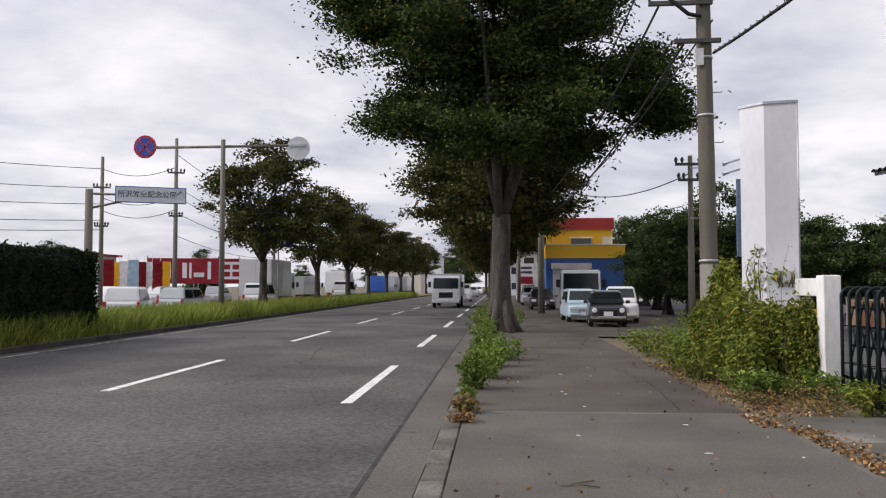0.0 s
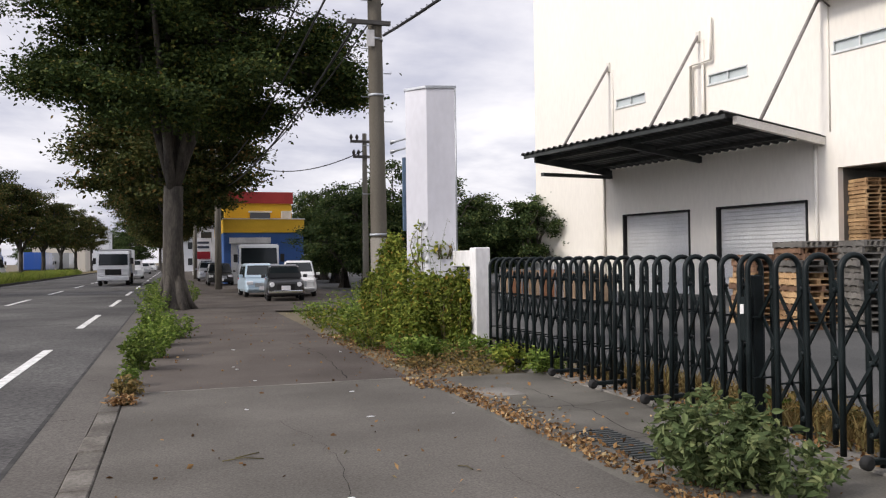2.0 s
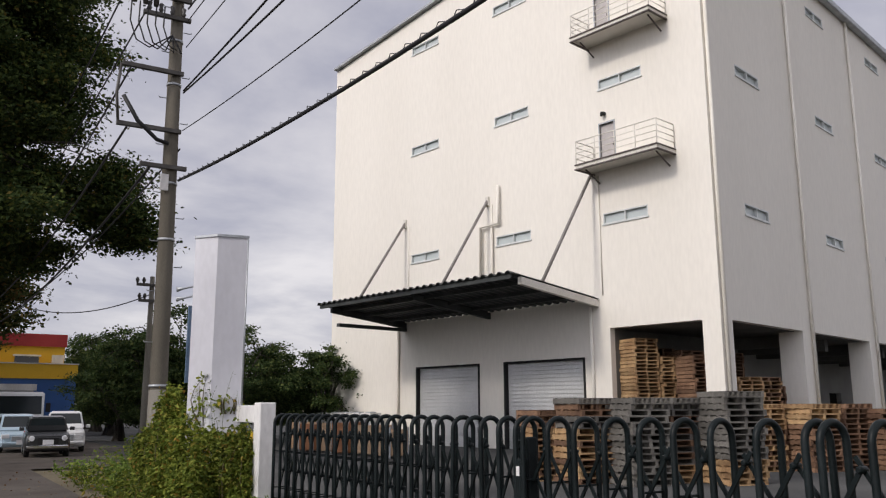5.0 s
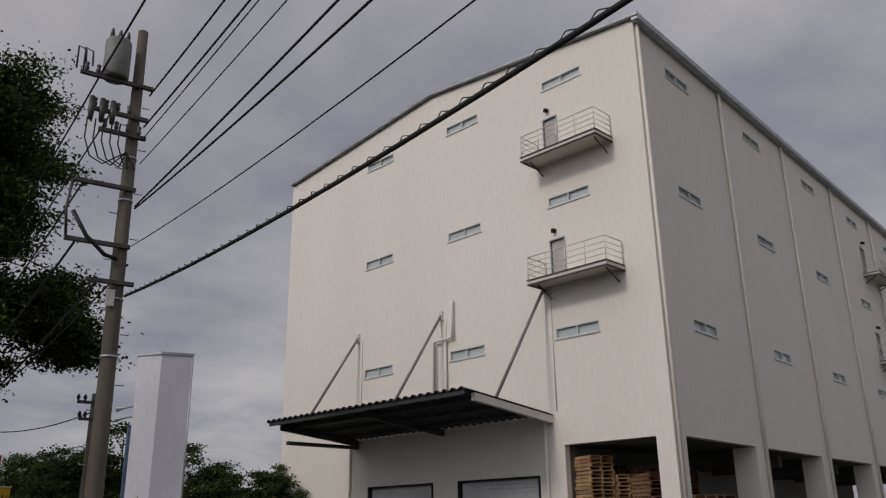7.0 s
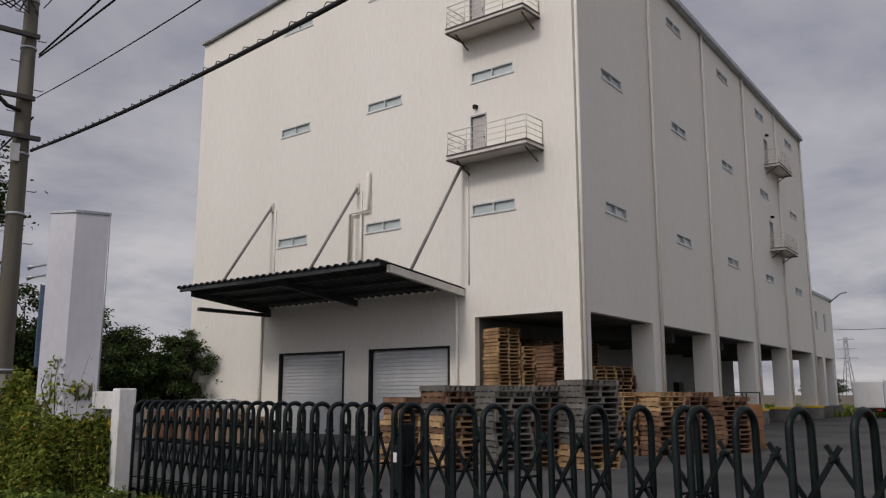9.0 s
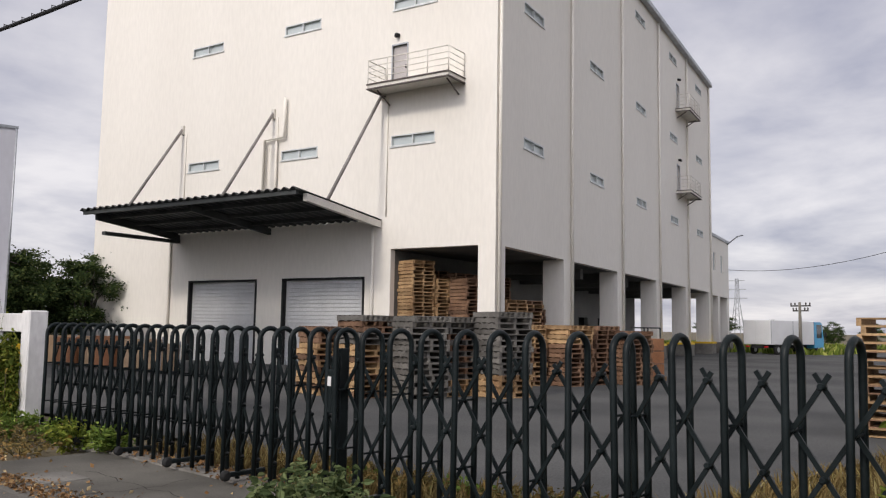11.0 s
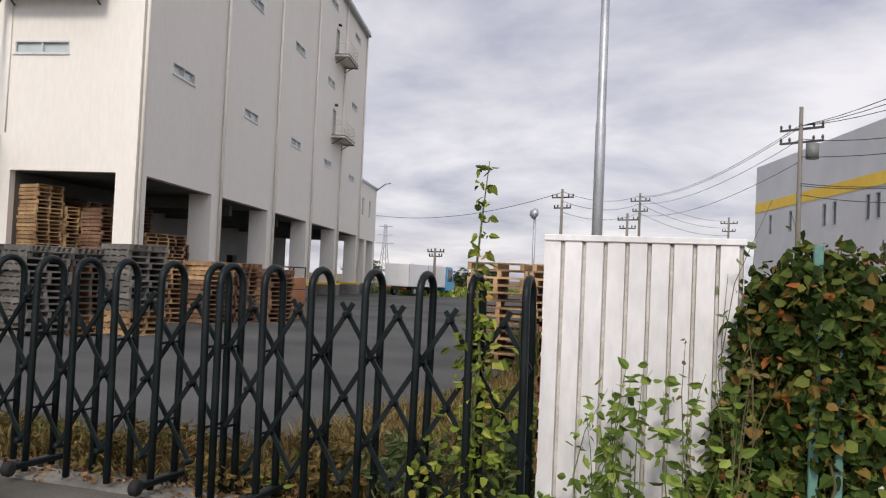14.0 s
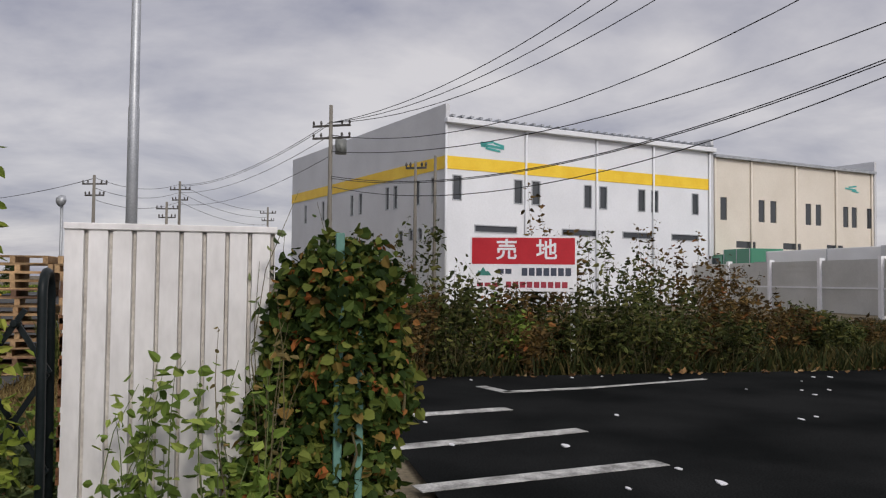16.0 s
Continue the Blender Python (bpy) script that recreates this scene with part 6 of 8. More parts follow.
def truck(m, cab_mat, box_mat, label, length=6.0, width=2.0, cab_h=2.3, box_h=3.0, open_bed=False, group="", name="truck"):
    """A cab-over truck that faces -y with a cargo box or an open bed."""
    t = thing(name, label, "truck", m, group)
    w = width / 2
    y0 = -length / 2
    bm = bmesh.new()
    def sec(x):
        return [(x, y0 + 0.03, 0.5), (x, y0, 1.2), (x, y0 + 0.28, cab_h - 0.12), (x, y0 + 0.45, cab_h), (x, y0 + 1.6, cab_h), (x, y0 + 1.65, 0.5)]
    loft(bm, [sec(-w), sec(w)])
    soften(bm, 0.06)
    cab = part("cab", bm, cab_mat, t)
    bm = bmesh.new()
    q = [(-w * 0.9, y0 - 0.004 + 0.28 * 0.1, 1.36), (w * 0.9, y0 - 0.004 + 0.28 * 0.1, 1.36), (w * 0.88, y0 + 0.255, cab_h - 0.19), (-w * 0.88, y0 + 0.255, cab_h - 0.19)]
    bm.faces.new([bm.verts.new(p) for p in q])
    bmesh.ops.solidify(bm, geom=bm.faces[:], thickness=0.02)
    part("windscreen", bm, M_CARGLASS, cab)
    for s in (-1, 1):
        box_part("side_window", (s * (w + 0.006) - 0.006, y0 + 0.42, 1.35, s * (w + 0.006) + 0.006, y0 + 1.25, cab_h - 0.22), M_CARGLASS, cab)
        box_part("headlight", (s * w * 0.72 - 0.2, y0 - 0.02, 0.66, s * w * 0.72 + 0.18, y0 + 0.1, 0.84), M_LAMP, cab, bevel=0.02)
        box_part("mirror", (s * (w + 0.16) - 0.1, y0 + 0.05, 1.45, s * (w + 0.16) + 0.1, y0 + 0.12, 1.85), M_DARK, cab, bevel=0.02)
        for y in (y0 + 0.85, length / 2 - 1.2):
            wheel(t, s * (w - 0.14), y, 0.4, 0.26)
    box_part("bumper", (-w * 0.98, y0 - 0.08, 0.35, w * 0.98, y0 + 0.1, 0.6), P_WHITE, cab, bevel=0.03)
    box_part("grille", (-w * 0.5, y0 - 0.012, 0.72, w * 0.5, y0 + 0.06, 1.1), M_DARK, cab)
    box_part("number_plate", (-0.2, y0 - 0.095, 0.4, 0.2, y0 - 0.082, 0.55), M_SIGNW, cab)
    box_part("chassis", (-w * 0.4, y0 + 1.0, 0.5, w * 0.4, length / 2, 0.75), M_DARK, t)
    if open_bed:
        box_part("bed", (-w, y0 + 1.75, 0.8, w, length / 2, 0.95), box_mat, t)
        for d in ((-w, y0 + 1.75, 0.95, -w + 0.06, length / 2, box_h), (w - 0.06, y0 + 1.75, 0.95, w, length / 2, box_h), (-w + 0.06, length / 2 - 0.06, 0.95, w - 0.06, length / 2, box_h), (-w + 0.06, y0 + 1.75, 0.95, w - 0.06, y0 + 1.81, box_h)):
            box_part("bed_side", d, box_mat, t)
    else:
        box_part("cargo_box", (-w - 0.05, y0 + 1.75, 0.8, w + 0.05, length / 2, box_h), box_mat, t, bevel=0.03)
        for s in (-1, 1):
            box_part("rear_door", (min(0.01 * s, s * (w - 0.02)), length / 2, 0.88, max(0.01 * s, s * (w - 0.02)), length / 2 + 0.03, box_h - 0.08), box_mat, t)
        for x in (-w - 0.05, w + 0.05):
            for k in range(3):
                y = y0 + 1.8 + (length / 2 - y0 - 1.85) * k / 2
                box_part("box_rib", (x - 0.015, y - 0.03, 0.82, x + 0.015, y + 0.03, box_h - 0.02), M_GREYSTEEL, t)
    for s in (-1, 1):
        box_part("tail_light", (s * w * 0.7 - 0.16, length / 2 - 0.02, 0.58, s * w * 0.7 + 0.16, length / 2 + 0.04, 0.7), M_TAIL, t)
    return t


# forecourt and pavement side
car(pose(4.15, 32.2, 0, 0, 0, -4), P_BLACK, "small old black car with round headlights and chrome bumper", 3.05, 1.41, 1.35, 0.75, 0.22, 0.25, P_BLACK, rake=0.32, back=0.12, belt=0.6, round_lamp=True)
car(pose(5.2, 35.6, 0, 0, 0, -8), P_WHITE, "white small hatchback behind the old black car", 3.4, 1.48, 1.5, 0.6, 0.15, 0.26)
car(pose(3.55, 36.2, 0, 0, 0, 2), P_PALEBLUE, "pale silver-blue small car beside the black one", 3.3, 1.42, 1.4, 0.7, 0.2, 0.26)
truck(pose(4.3, 44.5, 0, 0, 0, -3), P_WHITE, P_GREY, "white truck parked before the yellow building", 5.6, 1.95, 2.35, 2.35, True)
car(pose(2.7, 68.0, 0, 0, 0, 0), P_SILVER, "car under a pale cover at the pavement", 4.2, 1.65, 1.5)
car(pose(2.9, 55.0, 0, 0, 0, 0), P_BLACK, "dark car parked at the pavement edge", 4.0, 1.6, 1.4)
# on the road
truck(pose(-3.7, 62.0, -0.02, 0, 0, 0), P_WHITE, P_GREY, "white truck with a grey cargo body on the road", 6.6, 2.0, 2.3, 2.45)
car(pose(-3.5, 84.0, -0.02), P_WHITE, "white minivan on the road", 4.5, 1.7, 1.8, 0.7, 0.1, 0.31)
car(pose(-3.7, 118.0, -0.02), P_SILVER, "silver car far along the road", 4.4, 1.7, 1.5)
car(pose(-3.6, 150.0, -0.02), P_WHITE, "white car far along the road", 4.4, 1.7, 1.5)
# queue on the opposite carriageway, seen from behind
Q = "vehicles queueing beyond the median"
car(pose(-17.6, 38.5, -0.02, 0, 0, 196), P_WHITE, "white estate car beyond the hedge", 4.6, 1.72, 1.5, 0.95, 0.15, 0.3, group=Q)
truck(pose(-17.4, 62.0, -0.02, 0, 0, 180), P_WHITE, paint("truck_pale_grey", (0.50, 0.50, 0.50), 0.5), "pale grey box truck beyond the median", 7.2, 2.3, 2.6, 3.5, group=Q)
car(pose(-15.9, 54.5, -0.02, 0, 0, 180), P_WHITE, "small white van beyond the median grass", 3.4, 1.47, 1.75, 0.35, 0.08, 0.26, rake=0.35, back=0.05, group=Q, name="van")
truck(pose(-18.3, 76.0, -0.02, 0, 0, 180), P_GREY, P_GREY, "grey truck beyond the median", 7.0, 2.2, 2.5, 2.4, True, group=Q)
car(pose(-15.7, 84.0, -0.02, 0, 0, 180), P_WHITE, "white high-roof van in the queue", 4.8, 1.75, 2.1, 0.4, 0.08, 0.31, rake=0.45, back=0.05, group=Q, name="van")
truck(pose(-15.6, 112.0, -0.02, 0, 0, 180), P_BLUE, P_BLUE, "blue truck in the queue", 7.6, 2.3, 2.6, 2.9, group=Q)
truck(pose(-18.8, 98.0, -0.02, 0, 0, 180), P_WHITE, P_WHITE, "white box truck in the queue", 7.0, 2.2, 2.5, 3.3, group=Q)
truck(pose(-15.5, 134.0, -0.02, 0, 0, 180), P_GREY, P_GREY, "grey box truck far in the queue", 7.6, 2.3, 2.6, 3.1, group=Q)
truck(pose(-18.8, 128.0, -0.02, 0, 0, 180), P_BLUE, P_GREY, "blue and grey truck far in the queue", 7.6, 2.3, 2.6, 3.1, group=Q)
car(pose(-18.6, 48.0, -0.02, 0, 0, 180), P_SILVER, "silver car beyond the median", 4.4, 1.7, 1.45, group=Q)
for i, (x, y, p, a) in enumerate(((-27, 57, P_WHITE, 200), (-26, 64, P_SILVER, 160), (-30.5, 62, P_WHITE, 190), (-24.5, 52, P_WHITE, 170), (-31, 56, P_BLACK, 180), (-29, 70, P_WHITE, 15), (-25.5, 74, P_SILVER, 185))):
    car(pose(x, y, 0, 0, 0, a), p, "used car on the dealer's lot under banners", 4.2, 1.68, 1.5, group="cars on the dealer's lot")
# truck far in the yard
t = truck(pose(70.3, 25.3, -0.22, 0, 0, 80), P_CABBLUE, P_WHITE, "long white box truck with a blue cab across the yard", 8.4, 2.3, 2.7, 2.75)

# ---- median ----
bm = bmesh.new()
add_box(bm, -11.16, -60, -0.1, -11.0, 420, 0.12, bevel=0.01)
add_box(bm, -14.75, -60, -0.1, -14.6, 420, 0.12, bevel=0.01)
solid("median_kerb", bm, surf("dark_concrete", (0.035, 0.033, 0.03), (0.075, 0.07, 0.062), 1.5, 0.9, 0.3, 40), "dark weathered concrete kerb of the median", "kerb", "structure")
bm = bmesh.new()
add_box(bm, -14.6, -60, -0.1, -11.16, 420, 0.1)
solid("median_soil", bm, M_DRYGRASS, "soil of the planted median", "median", "structure")


def blade_field(name, spots, h, w, mat, rng, lean=0.45):
    """Upright grass blades, one at each spot."""
    k = len(spots)
    hh = h * (0.5 + rng.random(k))
    a = rng.random(k) * math.tau
    side = np.stack([np.cos(a), np.sin(a), np.zeros(k)], 1) * (w / 2)
    tip = spots + np.stack([rng.normal(size=k) * lean * hh, rng.normal(size=k) * lean * hh, hh], 1)
    mid = spots + (tip - spots) * 0.55 + np.stack([np.zeros(k), np.zeros(k), hh * 0.12], 1)
    v = np.stack([spots - side, spots + side, mid + side * 0.8, mid - side * 0.8, tip], 1).reshape(-1, 3)
    i = np.arange(k)[:, None] * 5
    f3 = (i + [3, 2, 4]).tolist()
    f4 = (i + [0, 1, 2, 3]).tolist()
    return mesh_arrays(name, v, f4 + f3, mat)


grng = np.random.default_rng(77)
L_GRASS = leaf_mat("grass_blades", [(0.0, (0.08, 0.12, 0.02)), (0.6, (0.19, 0.25, 0.04)), (1.0, (0.36, 0.36, 0.10))], trans=0.3)
L_GRASSDRY = leaf_mat("dry_grass_blades", [(0.0, (0.12, 0.09, 0.03)), (0.6, (0.24, 0.18, 0.06)), (1.0, (0.34, 0.27, 0.11))], trans=0.2)
k = 52000
sp = np.stack([grng.uniform(-14.4, -11.2, k), 16 + 100 * grng.random(k) ** 1.4, np.full(k, 0.09)], 1)
tagged(new("median_grass", blade_field("median_grass", sp, 0.55, 0.028, L_GRASS, grng)), "tall unkempt green grass on the median", "grass", "", "stuff")
# clipped hedge
hedge = thing("hedge", "tall dense dark clipped hedge on the median", "hedge")
# near-black box paints the shade deep between the leaves
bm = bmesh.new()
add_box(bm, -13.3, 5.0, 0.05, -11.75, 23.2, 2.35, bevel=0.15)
part("hedge_core_shade", bm, surf("hedge_core_shade", (0.006, 0.008, 0.005), (0.012, 0.014, 0.009), 2, 0.95, 0.3, 20), hedge)
k = 34000
q = grng.random((k, 3))
face = grng.integers(0, 4, k)
px = np.where(face < 2, -11.68 + grng.normal(size=k) * 0.05, -13.35 + q[:, 0] * 1.7)
py = np.where(face == 2, 23.3 + grng.normal(size=k) * 0.05, 5 + q[:, 1] * 18.3)
pz = np.where(face == 3, 2.45 + grng.normal(size=k) * 0.05, 0.15 + q[:, 2] * 2.35)
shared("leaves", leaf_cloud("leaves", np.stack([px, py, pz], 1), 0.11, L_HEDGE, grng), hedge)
# low shrub strip in front of the hedge
k = 5000
sp = np.stack([grng.uniform(-11.8, -11.2, k), grng.uniform(5, 24, k), np.full(k, 0.09)], 1)
tagged(new("hedge_grass", blade_field("hedge_grass", sp, 0.25, 0.04, L_GRASS, grng)), "short grass at the foot of the hedge", "grass", "", "stuff")

# ---- signs on the far side ----
M_SIGNBLUE = surf("sign_blue", (0.03, 0.06, 0.33), (0.04, 0.08, 0.38), 2, 0.4, 0.0, 20)
M_SIGNRED = surf("sign_ring_red", (0.40, 0.03, 0.05), (0.46, 0.04, 0.06), 2, 0.4, 0.0, 20)
MP = thing("road_sign_gantry", "T-shaped grey pole with a round no-stopping sign", "road sign", pose(-12.4, 36.4, 0.09))
bm = bmesh.new()
add_tube(bm, [(0, 0, 0), (0, 0, 8.05)], [0.13, 0.1], 14)
part("pole", bm, M_POLE, MP)
bm = bmesh.new()
add_tube(bm, [(-3.1, 0, 7.72), (3.0, 0, 7.75)], 0.065, 10)
part("arm", bm, M_POLE, MP)
M_SIGNBACK = surf("sign_back_grey", (0.50, 0.52, 0.54), (0.58, 0.6, 0.62), 2, 0.5, 0.0, 20)


def disc(parent, name, x, y, z, r, mat, th=0.02):
    bm = bmesh.new()
    add_tube(bm, [(x, y, z), (x, y + th, z)], r, 28)
    return part(name, bm, mat, parent)


disc(MP, "sign_ring", -3.6, -0.08, 7.75, 0.53, M_SIGNRED)
disc(MP, "sign_face", -3.6, -0.095, 7.75, 0.42, M_SIGNBLUE)
for a in (45, -45):
    bm = bmesh.new()
    add_box(bm, -0.45, -0.105, -0.04, 0.45, -0.098, 0.04, m=Matrix.Translation((-3.6, 0, 7.75)) @ Matrix.Rotation(radians(a), 4, "Y"))
    part("cross_bar", bm, M_SIGNRED, MP)
disc(MP, "sign_back", 3.45, -0.02, 7.62, 0.53, M_SIGNBACK, 0.03)
box_part("sign_clamp", (3.1, -0.07, 7.7, 3.8, -0.02, 7.8), M_GREYSTEEL, MP)
# place-name sign
NP = thing("direction_sign", "pale blue-framed direction board on a grey arm pole", "road sign", pose(-17.8, 34.8, 0.0, 0, 0, 23))
bm = bmesh.new()
add_tube(bm, [(0, 0, 0), (0, 0, 5.75)], [0.2, 0.16], 14)
part("pole", bm, M_POLE, NP)
for z0, z1 in ((5.55, 5.55), (4.9, 5.35)):
    bm = bmesh.new()
    add_tube(bm, [(0, 0, z0), (1.7, 0, z1)], 0.05, 8)
    part("arm", bm, M_POLE, NP)
box_part("board", (1.05, -0.12, 5.2, 4.05, -0.07, 5.93), M_SIGNBLUE, NP, bevel=0.01)
box_part("board_face", (1.09, -0.128, 5.24, 4.01, -0.121, 5.89), surf("sign_pale", (0.55, 0.60, 0.66), (0.62, 0.66, 0.72), 2, 0.5, 0.0, 20), NP)
m = Matrix(((1, 0, 0, 2.4), (0, 0, -1, -0.13), (0, 1, 0, 5.57), (0, 0, 0, 1)))
lettering(NP, "所沢航空記念公園", m, 0.31, M_TXTD)
m = Matrix(((1, 0, 0, 3.8), (0, 0, -1, -0.13), (0, 1, 0, 5.57), (0, 0, 0, 1)))
lettering(NP, "↑", m, 0.45, M_TXTD)
# small blue parking sign
BP = thing("parking_sign", "small blue square sign on a thin pole", "road sign", pose(-12.0, 44.5, 0.09))
bm = bmesh.new()
add_tube(bm, [(0, 0, 0), (0, 0, 4.3)], 0.04, 8)
part("pole", bm, M_GREYSTEEL, BP)
box_part("board", (0.15, -0.06, 3.55, 0.75, -0.03, 4.25), M_SIGNBLUE, BP, bevel=0.01)
box_part("mark", (0.28, -0.068, 3.72, 0.4, -0.061, 4.1), M_SIGNW, BP)
box_part("arm", (0.0, -0.03, 3.9, 0.2, 0.0, 3.95), M_GREYSTEEL, BP)

# dealer's banners
M_FLAGR, M_FLAGY = surf("banner_red", (0.24, 0.012, 0.024), (0.33, 0.02, 0.032), 1, 0.7, 0.05, 20), surf("banner_yellow", (0.72, 0.45, 0.03), (0.8, 0.52, 0.05), 1, 0.7, 0.05, 20)
BN = thing("dealer_banner", "long red banner with white lettering on the car dealer's lot", "banner", pose(-31.4, 72.2, -0.45, 0, 0, 18))
for x in (0, 4.0, 8.0):
    box_part("post", (x - 0.06, 0, 0.3, x + 0.06, 0.1, 4.7), M_GREYSTEEL, BN)
box_part("cloth", (0, -0.05, 2.2, 8.6, -0.02, 4.5), M_FLAGR, BN)
for x0, x1, z0, z1 in ((0.5, 0.75, 2.6, 4.1), (0.9, 1.5, 2.6, 3.4), (1.8, 2.0, 2.6, 4.1), (3.0, 3.4, 2.7, 4.1), (3.6, 3.8, 2.7, 4.1), (4.0, 4.9, 2.8, 3.2), (5.2, 5.5, 2.6, 4.2), (6.6, 8.0, 2.6, 2.85), (6.6, 8.0, 3.3, 3.5), (6.6, 8.0, 3.95, 4.2), (7.2, 7.4, 2.85, 3.95)):
    box_part("lettering_bar", (x0, -0.062, z0, x1, -0.051, z1), M_SIGNW, BN)
frng = random.Random(9)
for i in range(10):
    az = -27.2 + i * 0.5
    d = frng.uniform(66, 74)
    a = radians(az)
    fl = thing("banner_flag", "upright cloth banner on a thin pole at the car dealer", "flag", pose(d * math.sin(a), d * math.cos(a), 0, 0, 0, frng.uniform(5, 40)), "flags at the car dealer")
    bm = bmesh.new()
    add_tube(bm, [(0, 0, 0), (0, 0, 3.9)], 0.025, 6)
    part("pole", bm, M_GREYSTEEL, fl)
    bm = bmesh.new()
    n = 8
    va = [[bm.verts.new((0.03 + 0.75 * u, 0.05 * math.sin(z * 2.0 + i + u * 3), 1.2 + 2.3 * z / n)) for u in (0, 0.5, 1.0)] for z in range(n + 1)]
    for r0, r1 in zip(va, va[1:]):
        for u in range(2):
            bm.faces.new((r0[u], r0[u + 1], r1[u + 1], r1[u]))
    bmesh.ops.solidify(bm, geom=bm.faces[:], thickness=0.01)
    part("cloth", bm, (M_FLAGR, M_SIGNW, M_FLAGR, M_FLAGY, M_SIGNW, P_PALEBLUE)[i % 6], fl)
# dealer's shed and orange fence line
bm = bmesh.new()
add_box(bm, -60, 74, 0, -38, 80, 4.4)
shed = solid("dealer_shed", bm, M_WH2G, "low grey shed behind the car dealer's lot", "building")
box_part("roof", (-60.4, 73.4, 4.4, -37.6, 80.5, 4.6), M_FLAGR, shed)
# poles and wires beyond the far carriageway
PL = [(-24.5, 49.5, 9.6), (-19.6, 49.0, 10.6), (-40, 26, 9.5), (-22.0, 80, 10)]
for x, y, h in PL:
    plain_pole(x, y, h, "grey utility pole beyond the far carriageway", ((0.8, 0.5), (0.55, 0.4)), 0.16, 20)
for a, b, hs in ((2, 0, (8.8, 7.6, 6.6, 5.6, 5.0)), (0, 1, (8.8, 7.0, 6.2)), (1, 3, (9.6, 7.6, 7.0, 6.0, 4.6))):
    for h in hs:
        wire("wire", (PL[a][0], PL[a][1], h), (PL[b][0], PL[b][1], h * (0.95 if b == 3 else 1.0)), 0.5, 0.02, "black overhead wire beyond the road", "far wires")

# ---- yellow and blue building ----
yb = thing("shop_building", "two-storey yellow and blue shop with a red roof band", "building")
M_YB = surf("shop_yellow", (0.62, 0.36, 0.02), (0.70, 0.42, 0.03), 0.6, 0.6, 0.05, 15, tint=0.06)
M_BB = surf("shop_blue", (0.03, 0.09, 0.27), (0.045, 0.12, 0.33), 0.6, 0.6, 0.05, 15, tint=0.06)
M_RB = surf("shop_red", (0.30, 0.03, 0.03), (0.38, 0.04, 0.04), 0.6, 0.6, 0.05, 15, tint=0.06)
box_part("lower_wall", (3.35, 57.5, -0.1, 8.7, 70, 3.45), M_BB, yb)
box_part("lower_band", (3.3, 57.4, 3.45, 8.75, 70.1, 4.36), M_YB, yb)
box_part("parapet_cap", (3.26, 57.36, 4.36, 8.79, 57.7, 4.42), M_WPAINT, yb, "pale parapet cap")
box_part("upper_wall", (3.5, 59.0, 4.36, 8.1, 69.5, 5.55), M_YB, yb)
box_part("roof_band", (3.42, 58.9, 5.55, 8.2, 69.6, 6.35), M_RB, yb)
box_part("upper_window", (5.2, 58.93, 4.5, 6.6, 59.0, 4.9), M_GLASS_D, yb)
box_part("window_hood", (5.1, 58.7, 4.9, 6.7, 59.0, 5.0), M_WPAINT, yb)
box_part("air_unit", (7.35, 58.5, 4.37, 8.0, 58.98, 5.0), M_WPAINT, yb, "white outdoor air-conditioning unit")
box_part("awning", (3.7, 56.9, 2.7, 6.4, 57.4, 3.1), M_WPAINT, yb, "white shop awning")
box_part("shop_shutter", (3.8, 57.44, 0.0, 6.3, 57.5, 2.7), M_SHUT, yb)
box_part("side_window", (3.28, 60, 4.2, 3.5, 62, 5.0), M_GLASS_D, yb)
for i, (x, y, w, h, mt) in enumerate(((2.2, 92, 5, 5.2, M_WPAINT), (2.6, 110, 5, 6.5, M_CREAM), (1.6, 140, 6, 7.5, M_WH2), (-22, 150, 8, 5, M_CREAM), (-23, 190, 10, 8, M_WH2))):
    h_ob = thing("street_building", "small pale building far along the street", "building")
    box_part("wall", (x, y, -0.1, x + w, y + 9, h), mt, h_ob)
    box_part("roof", (x - 0.15, y - 0.15, h, x + w + 0.15, y + 9.15, h + 0.25), M_GREYSTEEL, h_ob)
    for r in range(int(h / 2.6)):
        for c in range(2):
            box_part("window", (x + 0.7 + c * (w / 2), y - 0.03, 1.0 + r * 2.6, x + 0.7 + c * (w / 2) + 1.1, y + 0.02, 2.1 + r * 2.6), M_GLASS_D, h_ob)
RS = thing("shop_sign", "white and red shop sign board on a post", "sign", pose(2.6, 76, 0))
bm = bmesh.new()
add_tube(bm, [(0, 0, 0), (0, 0, 3.0)], 0.06, 8)
part("post", bm, M_GREYSTEEL, RS)
box_part("board", (-0.7, -0.1, 1.6, 0.7, 0.0, 3.6), M_SIGNW, RS)
box_part("red_panel", (-0.6, -0.115, 1.75, 0.6, -0.101, 2.4), M_FLAGR, RS)
box_part("text_bar", (-0.5, -0.115, 2.7, 0.5, -0.101, 2.9), M_TXTD, RS)
box_part("text_bar", (-0.5, -0.115, 3.1, 0.5, -0.101, 3.3), M_TXTD, RS)


# ---- plants near the camera ----
vrng = np.random.default_rng(404)
M_STEM = surf("plant_stems", (0.07, 0.06, 0.03), (0.13, 0.11, 0.05), 6, 0.8, 0.1, 40)
M_STEMG = surf("green_stems", (0.07, 0.10, 0.03), (0.12, 0.15, 0.05), 6, 0.7, 0.1, 40)


